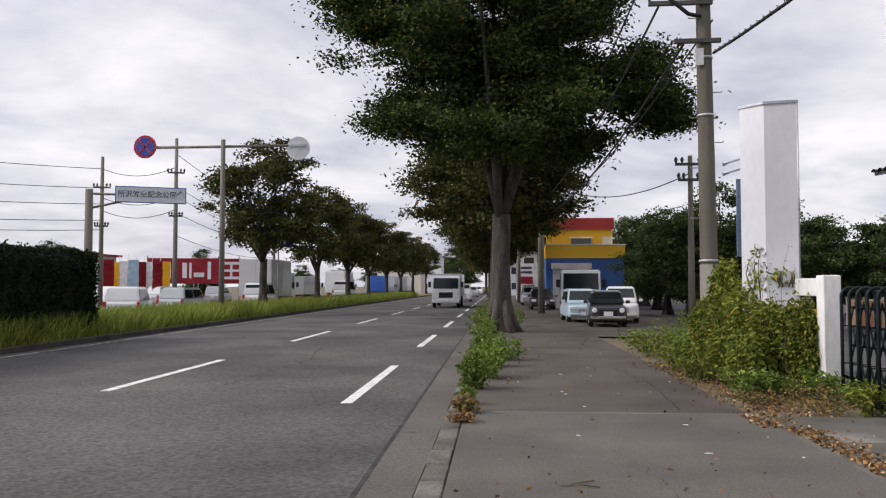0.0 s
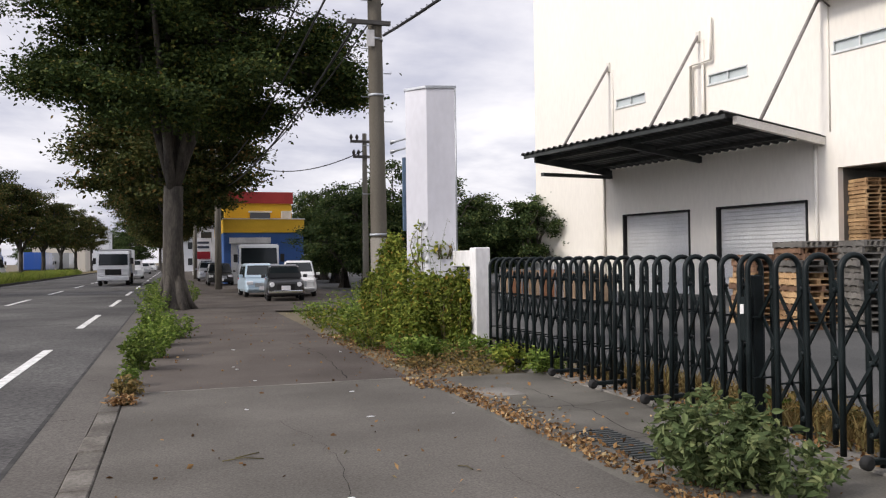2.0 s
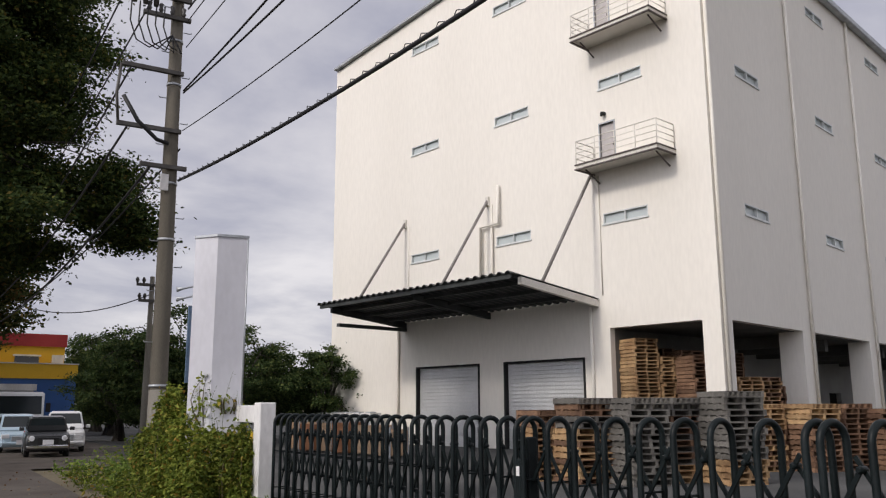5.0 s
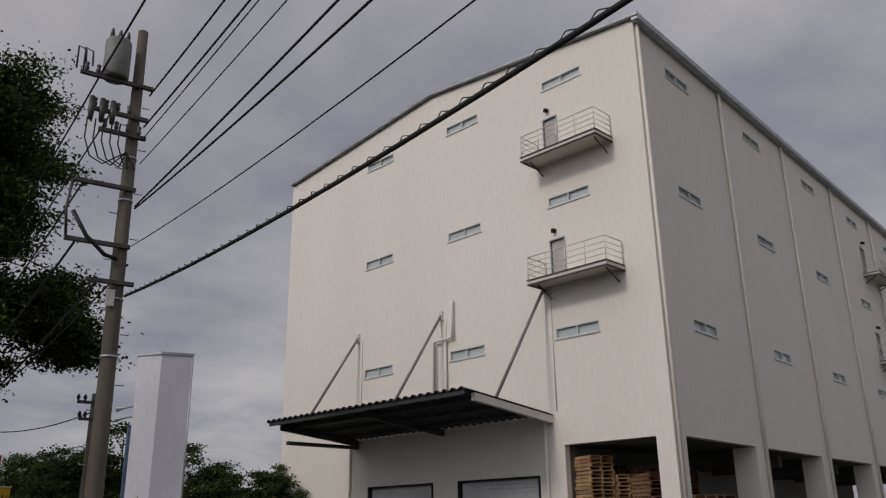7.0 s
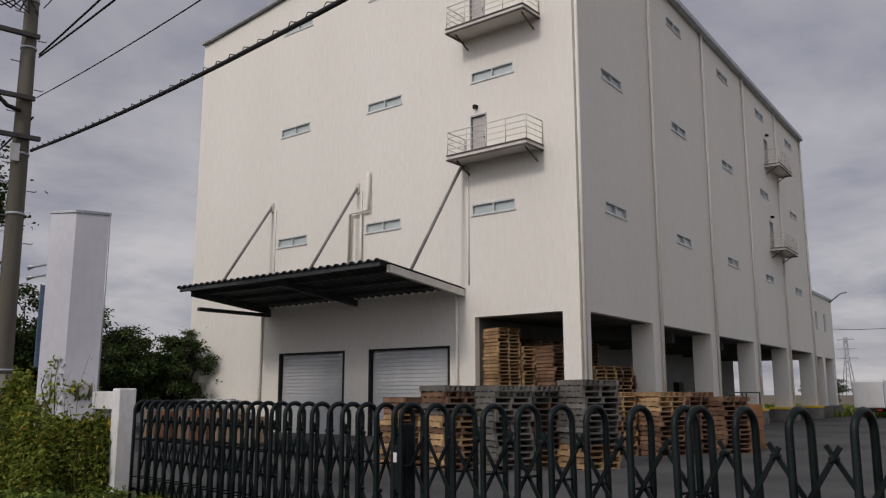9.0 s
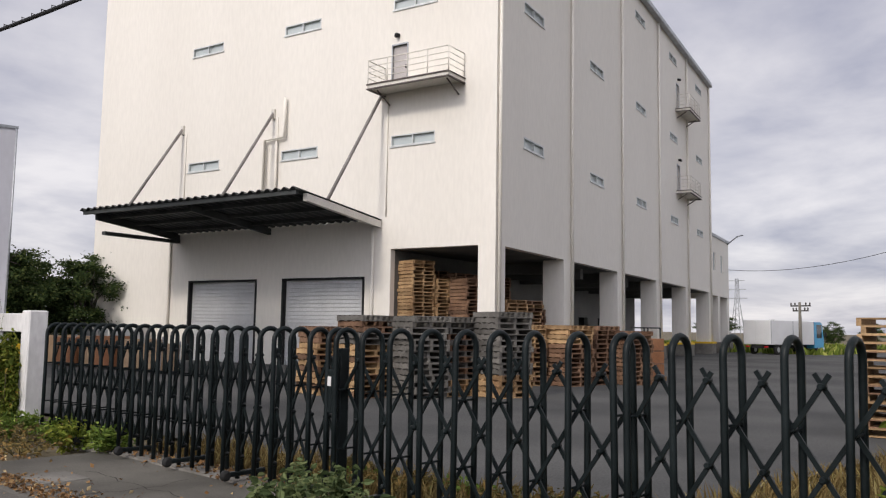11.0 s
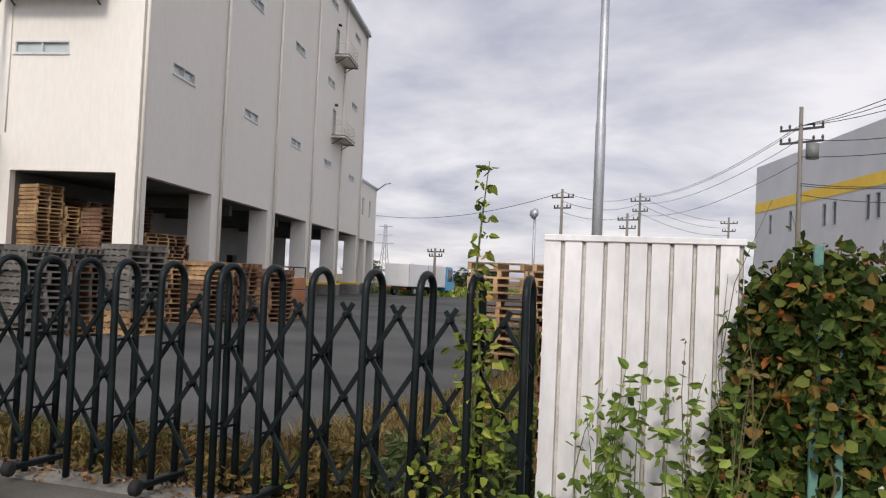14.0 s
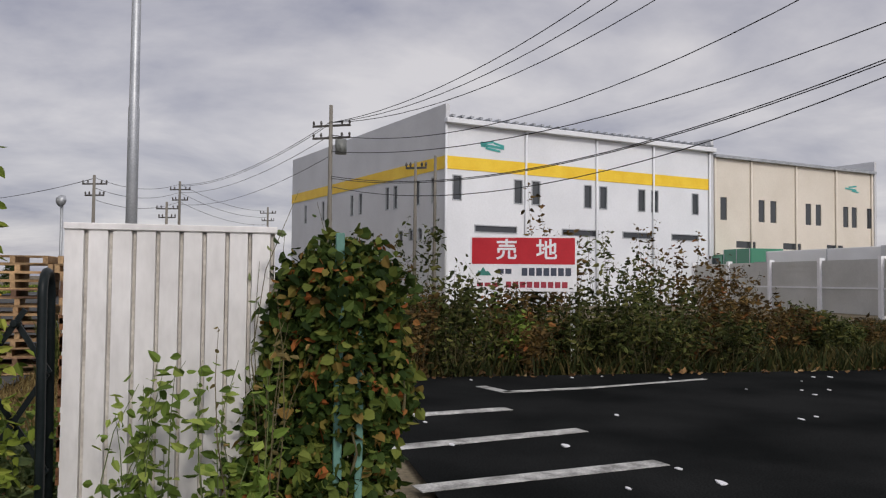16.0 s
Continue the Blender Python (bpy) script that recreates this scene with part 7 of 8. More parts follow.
def herb(name, x, y, h, r, stems, per, leaf, lmat, label, category="weed", z=0.0, group="", stem_mat=None, upright=0.5, aspect=0.5, seed=1):
    """A clump of stems with leaves along them."""
    rng = np.random.default_rng(seed)
    t = thing(name, label, category, pose(x, y, z), group)
    bm = bmesh.new()
    spots = []
    for i in range(stems):
        a, q = rng.uniform(0, math.tau), math.sqrt(rng.random())
        base = np.array([math.cos(a) * q * r * 0.35, math.sin(a) * q * r * 0.35, 0.0])
        tip = np.array([math.cos(a) * q * r, math.sin(a) * q * r, h * (1 - (1 - upright) * q * q) * rng.uniform(0.65, 1.0)])
        pts = branch_pts(rng, base, tip, 5, 0.08)
        add_tube(bm, pts, [0.006, 0.005, 0.004, 0.003, 0.0015], 4, caps=False)
        p = np.array(pts)
        u = rng.random(per) ** 0.7 * (len(p) - 1.001)
        k = u.astype(int)
        f = (u - k)[:, None]
        spots.append(p[k] * (1 - f) + p[k + 1] * f + rng.normal(size=(per, 3)) * leaf * 0.45)
    tagged(part("stalk", bm, stem_mat or M_STEMG, t), kind="stuff")
    shared("foliage", leaf_cloud("foliage", np.concatenate(spots), leaf, lmat, rng, 0.45, 0.15, aspect, True), t)
    return t


def ivy_mass(name, blobs, count, leaf, lmat, label, category="ivy", droop=0.5, aspect=0.8):
    """Climbing leaves in a skin round overlapping ellipsoids (cx, cy, cz, rx, ry, rz)."""
    t = thing(name, label, category)
    pts = []
    vol = np.array([b[3] * b[5] + b[4] * b[5] + b[3] * b[4] for b in blobs])
    for b, share in zip(blobs, vol / vol.sum()):
        k = int(count * share)
        u = vrng.normal(size=(k, 3))
        u /= np.linalg.norm(u, axis=1)[:, None]
        ph = vrng.random(3) * 6.28
        lump = np.sin(u[:, 0] * 7 + ph[0]) * np.sin(u[:, 1] * 8 + ph[1]) + 0.7 * np.sin(u[:, 2] * 11 + ph[2]) * np.sin(u[:, 0] * 13 + ph[1])
        stray = np.where(vrng.random(k) < 0.06, 0.3 * vrng.random(k), 0)
        u *= ((0.66 + 0.36 * vrng.random(k)) * (1 + 0.17 * lump) + stray)[:, None]
        p = np.array(b[:3]) + u * np.array(b[3:])
        pts.append(p[p[:, 2] > 0.01])
    pts = np.concatenate(pts)
    shared("leaves", leaf_cloud("leaves", pts, leaf, lmat, vrng, 0.45, droop, aspect, True), t)
    bm = bmesh.new()
    for b in blobs:
        for i in range(9):
            a = i * 0.7
            add_tube(bm, branch_pts(vrng, (b[0] + math.cos(a) * b[3] * 0.4, b[1] + math.sin(a) * b[4] * 0.4, 0.0 if b[2] - b[5] < 0.4 else b[2] - b[5]), (b[0] + math.cos(a) * b[3] * 0.5, b[1] + math.sin(a) * b[4] * 0.5, b[2] + b[5] * 0.6), 5, 0.1), [0.012, 0.01, 0.008, 0.006, 0.003], 5)
    tagged(part("stalk", bm, M_STEM, t), kind="stuff")
    return t


# thicket round the gate post, the beam and the utility pole
ivy_mass("ivy_thicket", [(4.43, 12.28, 0.82, 0.15, 0.26, 0.5), (4.33, 12.5, 0.66, 0.24, 0.40, 0.62), (4.15, 13.0, 0.68, 0.28, 0.5, 0.6), (3.98, 13.6, 0.82, 0.26, 0.5, 0.75), (3.92, 14.5, 1.0, 0.28, 0.6, 0.95), (3.8, 12.75, 0.38, 0.32, 0.45, 0.38), (4.42, 12.2, 0.42, 0.18, 0.22, 0.42), (3.72, 13.6, 0.42, 0.32, 0.6, 0.42), (3.85, 15.4, 0.7, 0.3, 0.6, 0.6)], 30000, 0.066, L_IVY, "thick green climbing plants over the white wall and post", "climbing plant", 0.5, 0.6)
ivy_mass("ivy_on_pillar", [(4.15, 13.3, 1.75, 0.22, 0.16, 0.45), (4.45, 13.08, 1.65, 0.28, 0.05, 0.16)], 320, 0.06, L_IVY, "thin climbing plant reaching up the sign pillar", "climbing plant")
herb("tall_weed", 4.3, 12.98, 2.4, 0.35, 8, 10, 0.045, L_BUSH, "thin dry stalks before the white pillar", seed=2, upright=0.9)
for i, (x, y, h, r) in enumerate(((3.3, 13.6, 0.7, 0.5), (3.5, 12.0, 0.45, 0.45), (3.9, 11.8, 0.4, 0.4), (3.25, 15.2, 0.6, 0.6), (3.6, 16.5, 0.7, 0.6), (4.0, 17.6, 0.8, 0.6), (3.4, 18.5, 0.6, 0.7), (4.4, 11.6, 0.4, 0.35), (4.65, 11.0, 0.35, 0.3), (4.5, 10.3, 0.42, 0.35), (4.7, 9.7, 0.35, 0.3), (3.6, 20.5, 0.7, 0.8), (4.4, 19.5, 0.9, 0.8), (5.0, 22.0, 1.0, 1.0), (6.2, 24.5, 1.2, 1.0), (6.8, 27.5, 1.1, 1.1))):
    herb("weed_clump", x, y, h, r, 26, 20, 0.07, L_WEED if i % 3 else L_IVY, "green weeds spreading at the pavement's edge", group="pavement weeds", seed=20 + i)
for i, (x, y, h, r) in enumerate(((4.1, 11.2, 0.3, 0.5), (3.7, 12.4, 0.35, 0.55), (3.4, 10.8, 0.2, 0.45), (3.3, 14.2, 0.35, 0.5), (3.9, 10.2, 0.2, 0.5))):
    herb("dry_weed", x, y, h, r, 30, 10, 0.05, L_DRY, "yellowed dry weeds at the pavement's edge", group="pavement weeds", seed=60 + i, stem_mat=M_STEM)
# kerb strip plants
for i, (x, y, h, r) in enumerate(((-0.35, 12.2, 0.62, 0.3), (-0.2, 13.6, 0.72, 0.38), (-0.05, 15.6, 0.6, 0.4), (0.15, 17.0, 0.62, 0.42), (-0.3, 19.0, 0.5, 0.35), (-0.35, 22.5, 0.7, 0.5), (-0.45, 26.0, 0.9, 0.6), (-0.5, 30.0, 1.0, 0.7), (0.6, 31.5, 0.9, 0.5), (-0.4, 35, 0.9, 0.7), (-0.3, 40, 0.9, 0.8), (-0.3, 47, 1.0, 0.9))):
    herb("kerb_weed", x, y, h, r, 26, 30, 0.065, L_WEED, "leafy green weeds growing out of the kerb strip", group="kerb weeds", seed=90 + i)
herb("kerb_weed", -0.42, 10.6, 0.3, 0.16, 12, 14, 0.06, L_WEED, "small weed in the kerb gap", group="kerb weeds", seed=120)
herb("dry_weed", -0.38, 9.9, 0.22, 0.2, 26, 10, 0.06, L_DRY, "withered brown weed in the kerb gap", group="kerb weeds", seed=121, stem_mat=M_STEM)
herb("dry_weed", -0.40, 9.2, 0.12, 0.2, 22, 10, 0.055, L_FALLEN, "withered brown weed in the kerb gap", group="kerb weeds", seed=122, stem_mat=M_STEM)
# bush in front of the gate
herb("bush", 3.48, 4.55, 0.66, 0.50, 52, 48, 0.06, L_BUSH, "grey-green bushy weed growing through the apron", "bush", seed=130, upright=0.55, aspect=0.55)
herb("bush", 3.75, 4.2, 0.45, 0.36, 26, 34, 0.058, L_BUSH, "grey-green bushy weed growing through the apron", "bush", seed=131, aspect=0.55)
# vine climbing the gate's end leaf
vine = thing("climbing_vine", "tall leafy vine climbing the folding gate", "climbing plant", pose(4.70, 1.22, 0.02))
bm = bmesh.new()
vp = [(0, 0, 0), (0.02, 0.03, 0.5), (-0.02, -0.02, 1.0), (0.01, 0.03, 1.5), (0.0, 0.0, 1.85), (0.02, -0.02, 2.12)]
add_tube(bm, vp, [0.012, 0.011, 0.009, 0.007, 0.005, 0.002], 6)
part("stem", bm, M_STEMG, vine)
sp = []
for i in range(420):
    z = vrng.random() ** 1.5 * 1.25
    w = 0.15 * (1 - z / 1.5) + 0.03
    sp.append((vrng.normal() * w * 0.5, vrng.normal() * w, z))
for j in range(11):
    z = 1.15 + 0.092 * j
    for i in range(7):
        a = i * math.tau / 7 + j
        q = 0.022 * (1 + 0.5 * vrng.random())
        sp.append((math.cos(a) * q, math.sin(a) * q * 1.4, z + 0.01 * vrng.normal()))
shared("foliage", leaf_cloud("foliage", np.array(sp), 0.064, L_IVY, vrng, 0.35, 0.5, 0.6, True), vine)
for i, (x, y, h, r) in enumerate(((4.98, 1.2, 0.9, 0.28), (5.1, 1.75, 0.65, 0.3), (5.15, 2.3, 0.45, 0.3), (5.2, 0.95, 0.8, 0.3), (5.05, 3.0, 0.32, 0.3))):
    herb("weed_clump", x, y, h, r, 20, 20, 0.075, L_DRY if i in (2, 4) else L_BUSH, "green weeds behind the folding gate", group="weeds behind the gate", seed=150 + i, z=-0.01)
for i in range(22):
    x, y = 5.1 + vrng.random() * 0.7, 1.0 + vrng.random() * 5.6
    herb("weed_clump", x, y, 0.2 + 0.15 * vrng.random(), 0.32, 16, 14, 0.065, (L_DRY, L_DRY, L_WEED, L_FALLEN)[i % 4], "low yellowing weeds behind the folding gate", group="weeds behind the gate", seed=180 + i, z=ground_z(x, y) - 0.02)
# weeds before the white panel
for i, (x, y, h, r) in enumerate(((4.45, 0.52, 1.0, 0.2), (4.42, 0.3, 1.12, 0.2), (4.45, 0.05, 1.2, 0.22), (4.4, -0.1, 0.8, 0.25), (4.4, 0.7, 0.5, 0.18))):
    herb("panel_weed", x, y, h, r, 6, 24, 0.07, L_WEED, "leafy weed stalks before the white panel", group="weeds before the panel", seed=220 + i, upright=0.85, aspect=0.55)
herb("panel_weed", 4.45, -0.12, 1.45, 0.3, 10, 8, 0.045, L_DRY, "thin dry seed stalks before the white panel", group="weeds before the panel", seed=229, upright=0.9, stem_mat=M_STEM)
herb("panel_weed", 4.85, -0.35, 2.15, 0.3, 5, 10, 0.06, L_BUSH, "thin tall stalks over the ivy", group="weeds before the panel", seed=231, upright=0.95, stem_mat=M_STEM)
# ivy-covered green fence posts
M_GREENP = surf("green_fence_paint", (0.07, 0.17, 0.14), (0.12, 0.25, 0.21), 2, 0.6, 0.1, 30)
gf = thing("green_fence_post", "pair of pale green steel fence posts under ivy", "fence post", pose(4.56, -0.50, 0))
box_part("post", (-0.022, -0.03, -0.05, 0.022, 0.015, 1.70), M_GREENP, gf, bevel=0.004)
box_part("post", (0.0, -0.14, -0.05, 0.04, -0.10, 1.22), M_GREENP, gf, bevel=0.004)
ivy_mass("ivy_column", [(4.72, -0.55, 1.36, 0.3, 0.34, 0.34), (4.72, -0.6, 1.0, 0.28, 0.30, 0.42), (4.75, -0.4, 1.2, 0.2, 0.3, 0.42), (4.75, -0.3, 0.75, 0.2, 0.28, 0.4), (4.75, -0.6, 0.5, 0.2, 0.24, 0.5), (4.72, -0.28, 0.35, 0.3, 0.36, 0.35), (4.72, -0.84, 0.86, 0.08, 0.12, 0.2)], 11000, 0.06, leaf_mat("column_ivy_leaves", [(0.0, (0.010, 0.022, 0.005)), (0.5, (0.045, 0.075, 0.015)), (0.86, (0.14, 0.165, 0.035)), (0.95, (0.18, 0.10, 0.03)), (1.0, (0.32, 0.10, 0.03))], trans=0.25), "ivy smothering the fence posts, some leaves turning orange", "ivy", 0.7, 0.85)
# overgrown strip behind the parking lot
for i in range(58):
    y = -0.9 - 12.5 * vrng.random()
    x = 12.5 + vrng.random() * 3.0 + max(0, -y - 8) * 0.5
    tall = -9.5 < y and vrng.random() < 0.45
    h = (1.4 + 0.9 * vrng.random()) if tall else (0.5 + 0.7 * vrng.random())
    herb("scrub", x, y, h, 0.55 if not tall else 0.75, 22, 26, 0.10, (L_SCRUBB, L_SCRUBG, L_SCRUBG, L_SCRUBB, L_SCRUBG)[i % 5], "tall autumn scrub behind the parking lot", group="scrub behind the lot", seed=300 + i, upright=0.7, stem_mat=M_STEM)
for i, (x, y, h) in enumerate(((14.5, -5.2, 3.1), (16.5, -7.6, 2.9), (17.2, -8.9, 3.0), (14.2, -2.7, 2.6), (16.0, -6.2, 2.6), (15.0, -1.6, 2.4), (18.0, -10.2, 2.3))):
    herb("sapling", x, y, h * 1.1, 0.85, 10, 46, 0.105, L_SCRUBG if i % 2 else L_SCRUBB, "young sapling with sparse leaves in the scrub", "sapling", group="saplings in the scrub", seed=380 + i, upright=0.75, stem_mat=M_STEM)
for i, (x, y, h) in enumerate(((12.75, -5.0, 1.5), (12.6, -4.3, 1.1), (13.0, -3.9, 1.2), (12.9, -3.1, 1.6), (12.5, -2.4, 1.5), (12.7, -1.7, 1.7), (12.8, -5.8, 1.2))):
    herb("scrub", x, y, h, 0.55, 16, 30, 0.1, (L_SCRUBG, L_SCRUBB, L_WEED)[i % 3], "tall autumn scrub round the sale sign", group="scrub behind the lot", seed=420 + i, upright=0.75, stem_mat=M_STEM)
for i, (x, y, h) in enumerate(((7.5, 0.75, 1.0), (9.0, 0.9, 1.1), (10.5, 1.1, 1.3), (12.0, 1.3, 1.5), (13.5, 1.4, 1.7), (14.8, 1.3, 1.8), (11.2, 0.6, 1.5), (6.4, 1.2, 0.7))):
    herb("scrub", x, y, h, 0.6, 22, 26, 0.09, (L_SCRUBG, L_WEED, L_SCRUBB)[i % 3], "tall weeds behind the end of the gate", group="weeds behind the gate", seed=440 + i, upright=0.75, stem_mat=M_STEM, z=ground_z(x, y) - 0.03)
k = 30000
sp = np.stack([12.4 + 12 * vrng.random(k) ** 1.3, -0.8 - 24 * vrng.random(k), np.full(k, -0.04)], 1)
tagged(new("scrub_grass", blade_field("scrub_grass", sp, 0.3, 0.035, leaf_mat("scrub_grass_blades", [(0.0, (0.018, 0.025, 0.008)), (0.6, (0.035, 0.042, 0.013)), (1.0, (0.10, 0.075, 0.028))], trans=0.2), vrng)), "rough green and brown grass behind the parking lot", "grass", "", "stuff")
k = 14000
sp = np.stack([5.0 + 12.0 * vrng.random(k) ** 1.2, 0.2 + 3.3 * vrng.random(k), np.zeros(k)], 1)
edge = vrng.random(k) < 0.25
sp[edge, 0], sp[edge, 1] = 5.0 + 0.9 * vrng.random(edge.sum()), 3.4 + 6.0 * vrng.random(edge.sum())
sp[:, 2] = [ground_z(x, y) - 0.05 for x, y, _ in sp]
tagged(new("dry_grass", blade_field("dry_grass", sp, 0.19, 0.02, leaf_mat("yard_grass_blades", [(0.0, (0.08, 0.055, 0.02)), (0.6, (0.18, 0.125, 0.05)), (1.0, (0.25, 0.21, 0.085))], trans=0.2), vrng)), "short dry yellow grass behind the gate", "grass", "", "stuff")
k = 3600
sp = np.stack([vrng.uniform(14, 20, k), vrng.uniform(0.5, 3.2, k), np.full(k, -0.25)], 1)
tagged(new("reed_grass", blade_field("reed_grass", sp, 0.8, 0.03, L_SCRUBG, vrng, 0.2)), "tall green and yellow grass beside the pallets", "grass", "", "stuff")
k = 7000
sp = np.stack([vrng.uniform(70, 110, k), vrng.uniform(22, 60, k), np.full(k, -0.25)], 1)
tagged(new("far_grass", blade_field("far_grass", sp, 0.5, 0.3, L_GRASS, vrng)), "green grass verge across the yard", "grass", "", "stuff")


# fallen leaves along the pavement edge and loose ones elsewhere
def litter(name, pts, size, label):
    d = leaf_cloud(name, pts, size, L_FALLEN, vrng, 0.4, 0.0, 0.7)
    tagged(new(name, d), label, "fallen leaves", "", "stuff")


k = 3900
y = 3.4 + 13 * vrng.random(k)
x = 3.02 + np.abs(vrng.normal(size=k)) * 0.22 + np.where(y > 9.8, vrng.random(k) * 0.9, 0) - np.where(y > 9, 0.25, 0)
litter("leaf_litter", np.stack([x, y, np.full(k, 0.014)], 1), 0.042, "brown fallen leaves drifted along the pavement edge")
k = 420
litter("scattered_leaves", np.stack([vrng.uniform(-0.4, 4.6, k), vrng.uniform(2, 24, k), np.full(k, 0.012)], 1), 0.045, "single fallen leaves scattered over the pavement")
k = 1100
litter("apron_litter", np.stack([vrng.normal(4.85, 0.12, k), vrng.uniform(0.8, 9.8, k), np.full(k, 0.035)], 1), 0.05, "dry leaves gathered under the folding gate")
k = 260
pz = np.stack([vrng.uniform(12.0, 13.2, k), vrng.uniform(-13, -1.2, k), np.full(k, 0.03)], 1)
litter("lot_litter", pz, 0.09, "pale litter and leaves at the edge of the parking lot")
# pale scraps on the lot and pavement
srng = random.Random(12)
for i in range(46):
    x, y, s = (srng.uniform(5.5, 12.2), srng.uniform(-9, -1.3), srng.uniform(0.03, 0.1)) if i < 34 else (srng.uniform(0.2, 2.9), srng.uniform(4, 15), srng.uniform(0.02, 0.045))
    bm = bmesh.new()
    n = 6
    pts = [(x + s * math.cos(a) * srng.uniform(0.4, 1), y + 0.5 * s * math.sin(a) * srng.uniform(0.4, 1)) for a in [math.tau * j / n for j in range(n)]]
    add_prism(bm, pts, 0.002, 0.008 + s * 0.03)
    solid("paper_scrap", bm, M_SIGNW, "small pale scrap lying on the asphalt", "litter", group="scraps on the asphalt")
# twigs on the pavement
for x, y, a, l in ((0.55, 6.35, 20, 0.22), (0.75, 6.25, 160, 0.3), (1.35, 6.2, 60, 0.12), (2.1, 5.4, 100, 0.15)):
    bm = bmesh.new()
    add_tube(bm, [(x, y, 0.012), (x + l * 0.5 * math.cos(radians(a)), y + l * 0.5 * math.sin(radians(a)), 0.02), (x + l * math.cos(radians(a + 14)), y + l * math.sin(radians(a + 14)), 0.012)], 0.005, 5)
    solid("twig", bm, M_STEM, "thin dry twig on the pavement", "twig")

# ---- kerb stones and yard clutter ----
KB = bmesh.new()
add_box(KB, -0.1, 0.006, -0.14, 0.1, 0.594, 0.012, bevel=0.012)
KME = mesh_of("kerb_stone", KB, surf("kerb_concrete", (0.07, 0.062, 0.052), (0.15, 0.138, 0.12), 2.2, 0.9, 0.6, 35, tint=0.3, rnd=0.2, dist=0.008))
kerb = thing("kerb", "low row of pale concrete kerb stones along the pavement", "kerb", kind="structure")
for i in range(110):
    y = -8 + 0.6 * i
    shared("kerb_stone", KME, kerb, pose(-0.51 + 0.004 * math.sin(i * 1.7), y, -0.004 + 0.004 * math.sin(i * 2.3) + (0.06 if y > 12 else 0), 0, 0, 0.4 * math.sin(i * 3.1)))
bm = bmesh.new()
add_box(bm, -0.6, 58, -0.1, -0.41, 300, 0.1)
solid("kerb_far", bm, M_CONC, "concrete kerb far along the street", "kerb", "structure")
# drain grating and cover on the apron
gr = thing("drain_grating", "rusty steel drain grating in the apron", "drain", pose(3.5, 5.2, 0.004, 0, 0, 0))
for i in range(16):
    box_part("grate_bar", (-0.16, i * 0.07, 0.0, 0.16, i * 0.07 + 0.035, 0.012), M_DARKSTEEL, gr)
bm = bmesh.new()
add_box(bm, 3.3, 8.2, 0.0, 3.75, 8.75, 0.012, bevel=0.004)
solid("drain_cover", bm, M_CONC, "pale concrete drain cover in the apron", "drain cover")
# outdoor units before the front wall
for i in range(5):
    u = thing("outdoor_unit", "white air-conditioning outdoor unit beside the warehouse wall", "air conditioner", MF @ Matrix.Translation((19.6 + 1.05 * i, 0.75, YARD_Z)), "outdoor units by the wall")
    box_part("case", (-0.45, -0.35, 0.12, 0.45, 0.35, 1.55), M_WPAINT, u, bevel=0.02)
    box_part("foot", (-0.4, -0.3, 0.0, -0.3, 0.3, 0.12), M_GREYSTEEL, u)
    box_part("foot", (0.3, -0.3, 0.0, 0.4, 0.3, 0.12), M_GREYSTEEL, u)
    bm = bmesh.new()
    add_tube(bm, [(0, 0, 1.55), (0, 0, 1.6)], 0.28, 18)
    part("fan_guard", bm, M_GREYSTEEL, u)
    box_part("grille", (-0.38, 0.35, 0.3, 0.38, 0.362, 1.4), M_GREYSTEEL, u)
# crates and bins before the loading doors
M_ORANGE = surf("orange_crate", (0.24, 0.10, 0.045), (0.34, 0.16, 0.08), 1.2, 0.7, 0.1, 20, rnd=0.15)
M_TAN = surf("tan_board", (0.34, 0.22, 0.13), (0.44, 0.31, 0.2), 1.2, 0.8, 0.1, 20, rnd=0.15)
for i, (s, o, w, h, mt) in enumerate(((16.2, 6.8, 1.2, 1.3, M_TAN), (14.9, 7.2, 1.1, 1.25, M_ORANGE), (13.6, 7.0, 1.2, 1.3, M_TAN), (12.2, 7.4, 1.1, 1.35, M_ORANGE), (10.8, 7.2, 1.3, 1.25, M_TAN), (9.4, 7.5, 1.1, 1.1, M_TAN), (15.6, 9.4, 0.6, 0.95, M_YELLOW))):
    c = thing("cage_crate", "steel-framed stacking crate with board sides", "crate", MF @ Matrix.Translation((s, o, YARD_Z)), "crates before the loading doors")
    for x in (-w / 2, w / 2 - 0.05):
        for y in (-0.45, 0.4):
            box_part("post", (x, y, 0, x + 0.05, y + 0.05, h), M_GREYSTEEL, c)
    box_part("board_side", (-w / 2 + 0.05, -0.42, 0.12, w / 2 - 0.05, -0.39, h * 0.92), mt, c)
    box_part("board_side", (-w / 2 + 0.05, 0.42, 0.12, w / 2 - 0.05, 0.44, h * 0.92), mt, c)
    box_part("board_side", (-w / 2 + 0.01, -0.39, 0.12, -w / 2 + 0.04, 0.41, h * 0.88), mt, c)
    box_part("board_side", (w / 2 - 0.04, -0.39, 0.12, w / 2 - 0.01, 0.41, h * 0.88), mt, c)
    box_part("floor", (-w / 2 + 0.04, -0.39, 0.08, w / 2 - 0.04, 0.41, 0.12), mt, c)
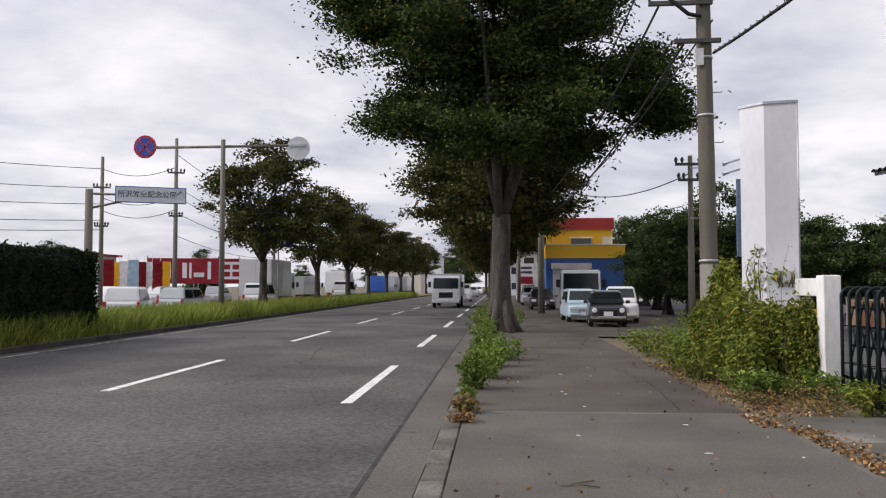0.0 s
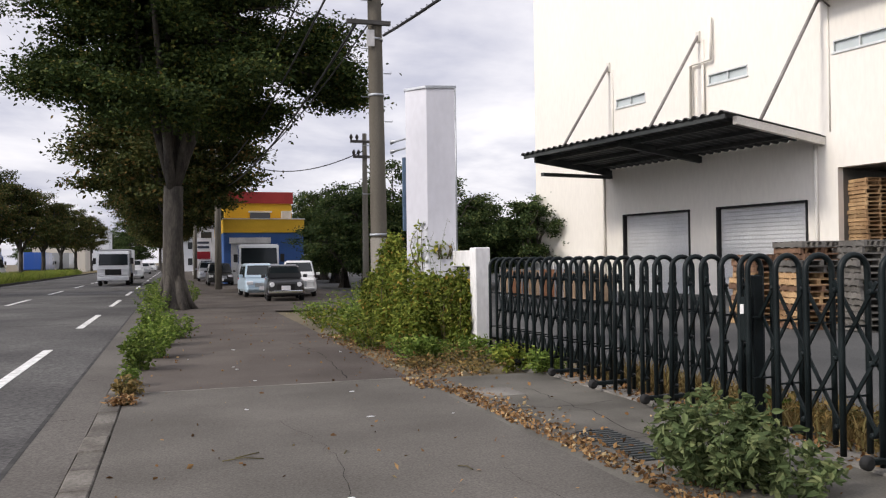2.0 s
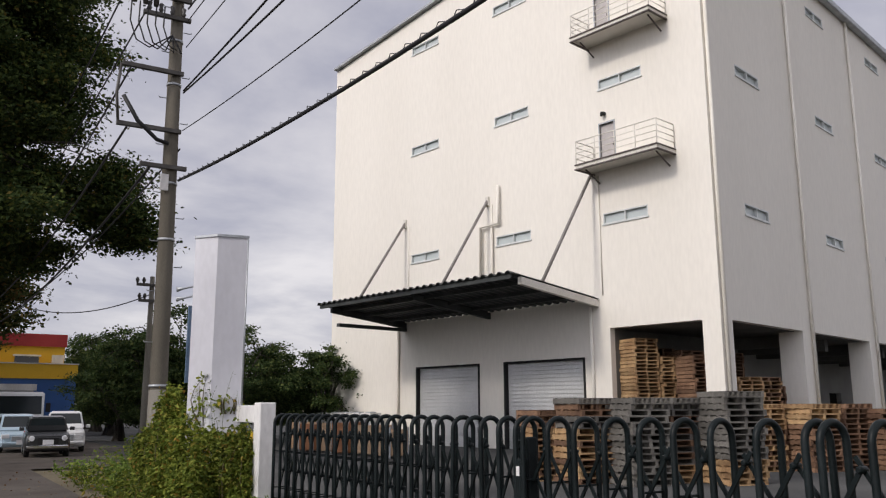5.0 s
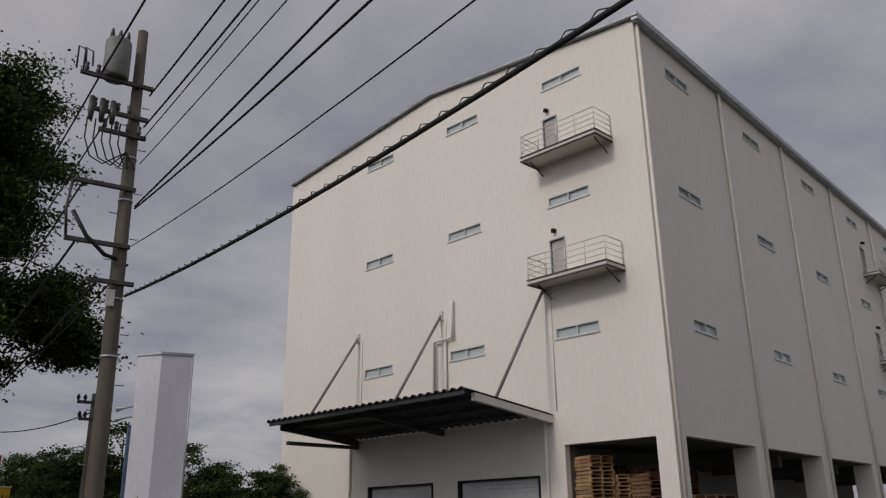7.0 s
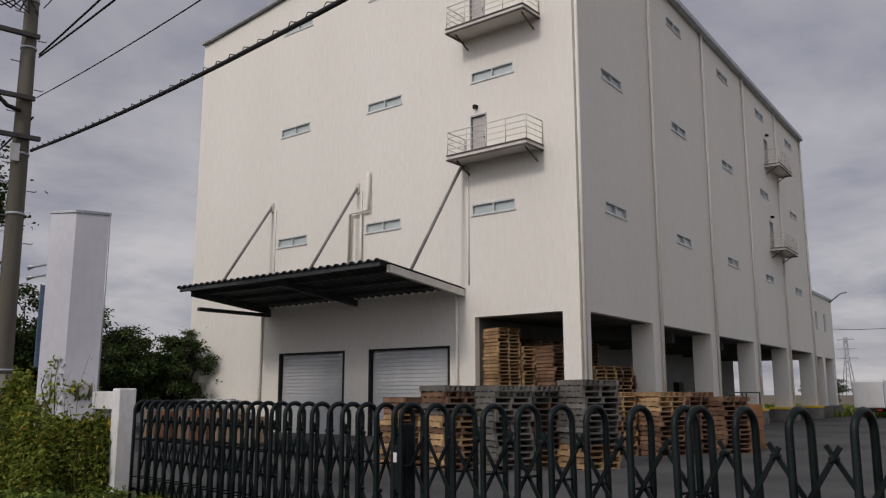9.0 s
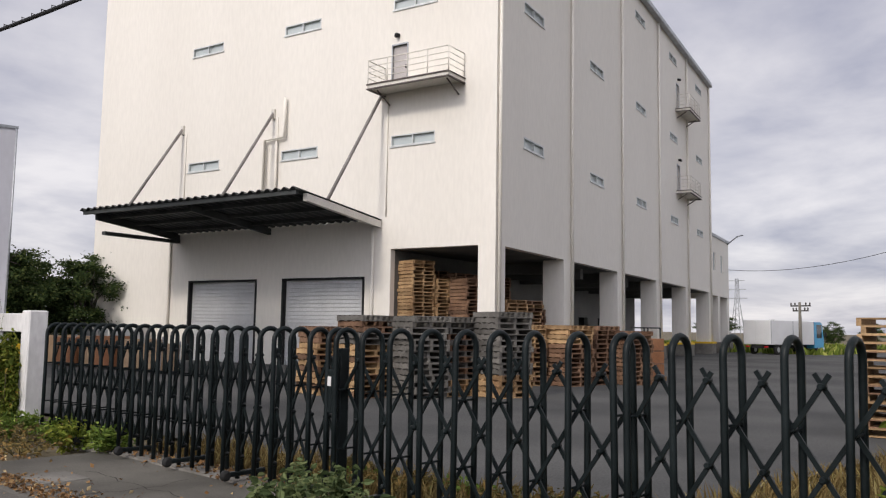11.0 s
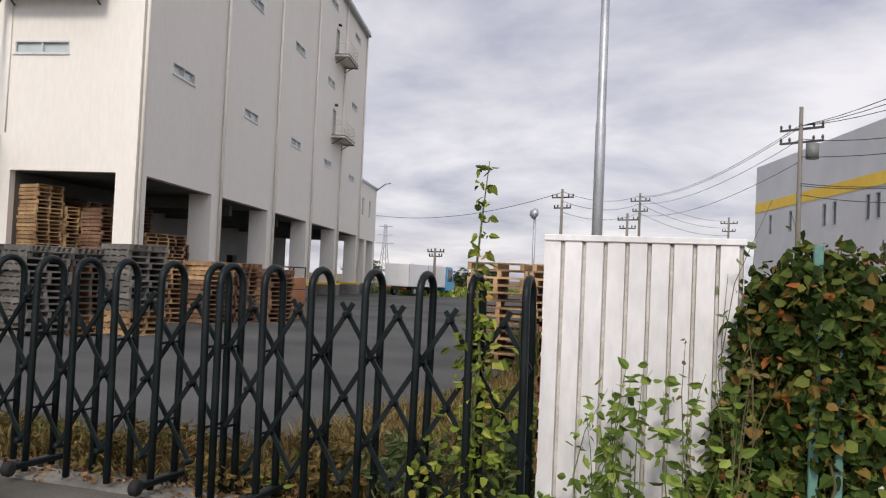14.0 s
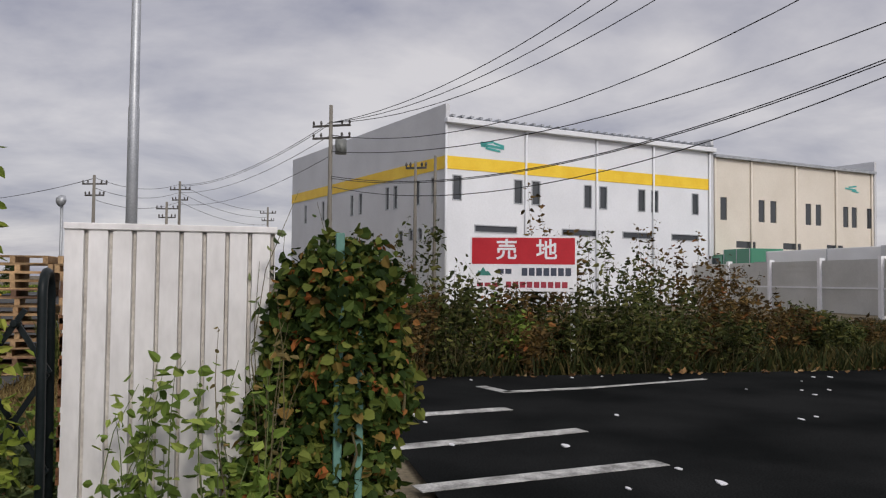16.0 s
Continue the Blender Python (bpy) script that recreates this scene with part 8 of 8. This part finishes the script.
# cardboard stack and trolley under the building
cb = thing("carton_stack", "orange-brown carton stack on a pallet by a column", "carton", pose(26.6, 14.6, YARD_Z, 0, 0, -12))
for z in (0.15, 0.6, 1.05):
    box_part("carton", (-0.5, -0.45, z, 0.5, 0.45, z + 0.42), M_ORANGE, cb, bevel=0.01)
box_part("base", (-0.55, -0.5, 0, 0.55, 0.5, 0.15), M_PALLET, cb)
tr = thing("frame_trolley", "dark steel frame trolley between the columns", "trolley", pose(36.0, 19.6, YARD_Z, 0, 0, -12))
for x in (-0.6, 0.55):
    for y in (-0.4, 0.35):
        box_part("post", (x, y, 0, x + 0.05, y + 0.05, 1.9), M_DARKSTEEL, tr)
for z in (0.3, 1.85):
    box_part("frame", (-0.55, -0.4, z, 0.55, 0.4, z + 0.06), M_DARKSTEEL, tr)
# vehicles and sheds behind the white fence
truck(pose(39.3, -30.6, 0, 0, 0, 92), P_GREY, P_WHITE, "white box truck behind the panel fence", 12.0, 2.3, 2.7, 3.3)
truck(pose(48.4, -31.0, 0, 0, 0, 92), paint("truck_green", (0.02, 0.22, 0.12)), paint("tarp_green", (0.02, 0.20, 0.11), 0.6), "truck under a green cover behind the panel fence", 4.6, 2.3, 3.3, 3.6)
P_NAVY = paint("truck_navy", (0.03, 0.05, 0.12))
truck(pose(56.5, -31.5, 0, 0, 0, 92), P_NAVY, P_NAVY, "dark navy box truck behind the panel fence", 8.0, 2.3, 3.2, 3.9)
truck(pose(66.0, -31.8, 0, 0, 0, 92), P_BLACK, paint("truck_charcoal", (0.025, 0.027, 0.03), 0.5), "charcoal box truck behind the panel fence", 9.0, 2.3, 3.2, 4.1)
bm = bmesh.new()
add_box(bm, 28, -32, -0.1, 34, -29, 3.3)
solid("store_shed", bm, M_WH2G, "grey flat-roofed shed behind the panel fence", "shed")


# ---- cracks and patches in the asphalt ----
crk = random.Random(21)
M_CRACK = surf("crack_shadow", (0.018, 0.017, 0.016), (0.03, 0.029, 0.027), 4, 0.95, 0.3, 40, spec=0.05)


def crack(pts, w, z, label):
    bm = bmesh.new()
    path = []
    for (x0, y0), (x1, y1) in zip(pts, pts[1:]):
        n = max(2, int(math.hypot(x1 - x0, y1 - y0) / 0.18))
        path += [(x0 + (x1 - x0) * i / n + crk.gauss(0, 0.03), y0 + (y1 - y0) * i / n + crk.gauss(0, 0.03)) for i in range(n)]
    prev = None
    for i, (x, y) in enumerate(path):
        a, b = path[max(i - 1, 0)], path[min(i + 1, len(path) - 1)]
        d = Vector((b[0] - a[0], b[1] - a[1], 0)).normalized()
        q = Vector((-d.y, d.x, 0)) * w * crk.uniform(0.35, 1.0) / 2
        cur = (bm.verts.new((x + q.x, y + q.y, z)), bm.verts.new((x - q.x, y - q.y, z)))
        if prev:
            bm.faces.new((prev[0], prev[1], cur[1], cur[0]))
        prev = cur
    solid("asphalt_crack", bm, M_CRACK, label, "crack", "structure")


for pts, w in ((((-9.8, 10.2), (-7.6, 10.9), (-6.0, 11.4)), 0.03), (((-9.5, 21.5), (-6.5, 22.3), (-3.2, 22.0), (-1.2, 22.6)), 0.05), (((-4.2, 12.5), (-3.9, 17.0), (-4.4, 20.5)), 0.02), (((-7.6, 14.0), (-7.3, 20.0), (-7.7, 27.0)), 0.02), (((-10.0, 34.0), (-5.0, 34.6), (-1.3, 34.2)), 0.06), (((-0.98, 8.6), (-0.66, 8.7)), 0.02), (((-1.0, 11.4), (-0.62, 11.3)), 0.02)):
    crack(pts, w, -0.0115, "thin dark crack in the road asphalt")
for pts, w in ((((0.3, 18.5), (1.4, 18.9), (2.9, 18.6)), 0.03), (((2.2, 10.2), (2.35, 13.0), (2.1, 15.6)), 0.015), (((-0.3, 24.4), (1.4, 24.9), (2.9, 24.7)), 0.05)):
    crack(pts, w, 0.003, "thin dark crack across the pavement")
for pts, w in ((((1.1, 4.6), (1.3, 6.2), (1.0, 7.9)), 0.004), (((2.5, 3.4), (2.3, 5.6)), 0.004)):
    crack(pts, w, 0.0065, "hairline crack in the pavement")
for pts, w in ((((3.05, 7.5), (3.9, 7.4), (4.6, 7.6)), 0.015), (((3.1, 5.9), (4.6, 6.0)), 0.012), (((3.9, 2.0), (3.8, 4.2), (3.95, 8.8)), 0.012)):
    crack(pts, w, 0.0055, "joint crack in the concrete apron")
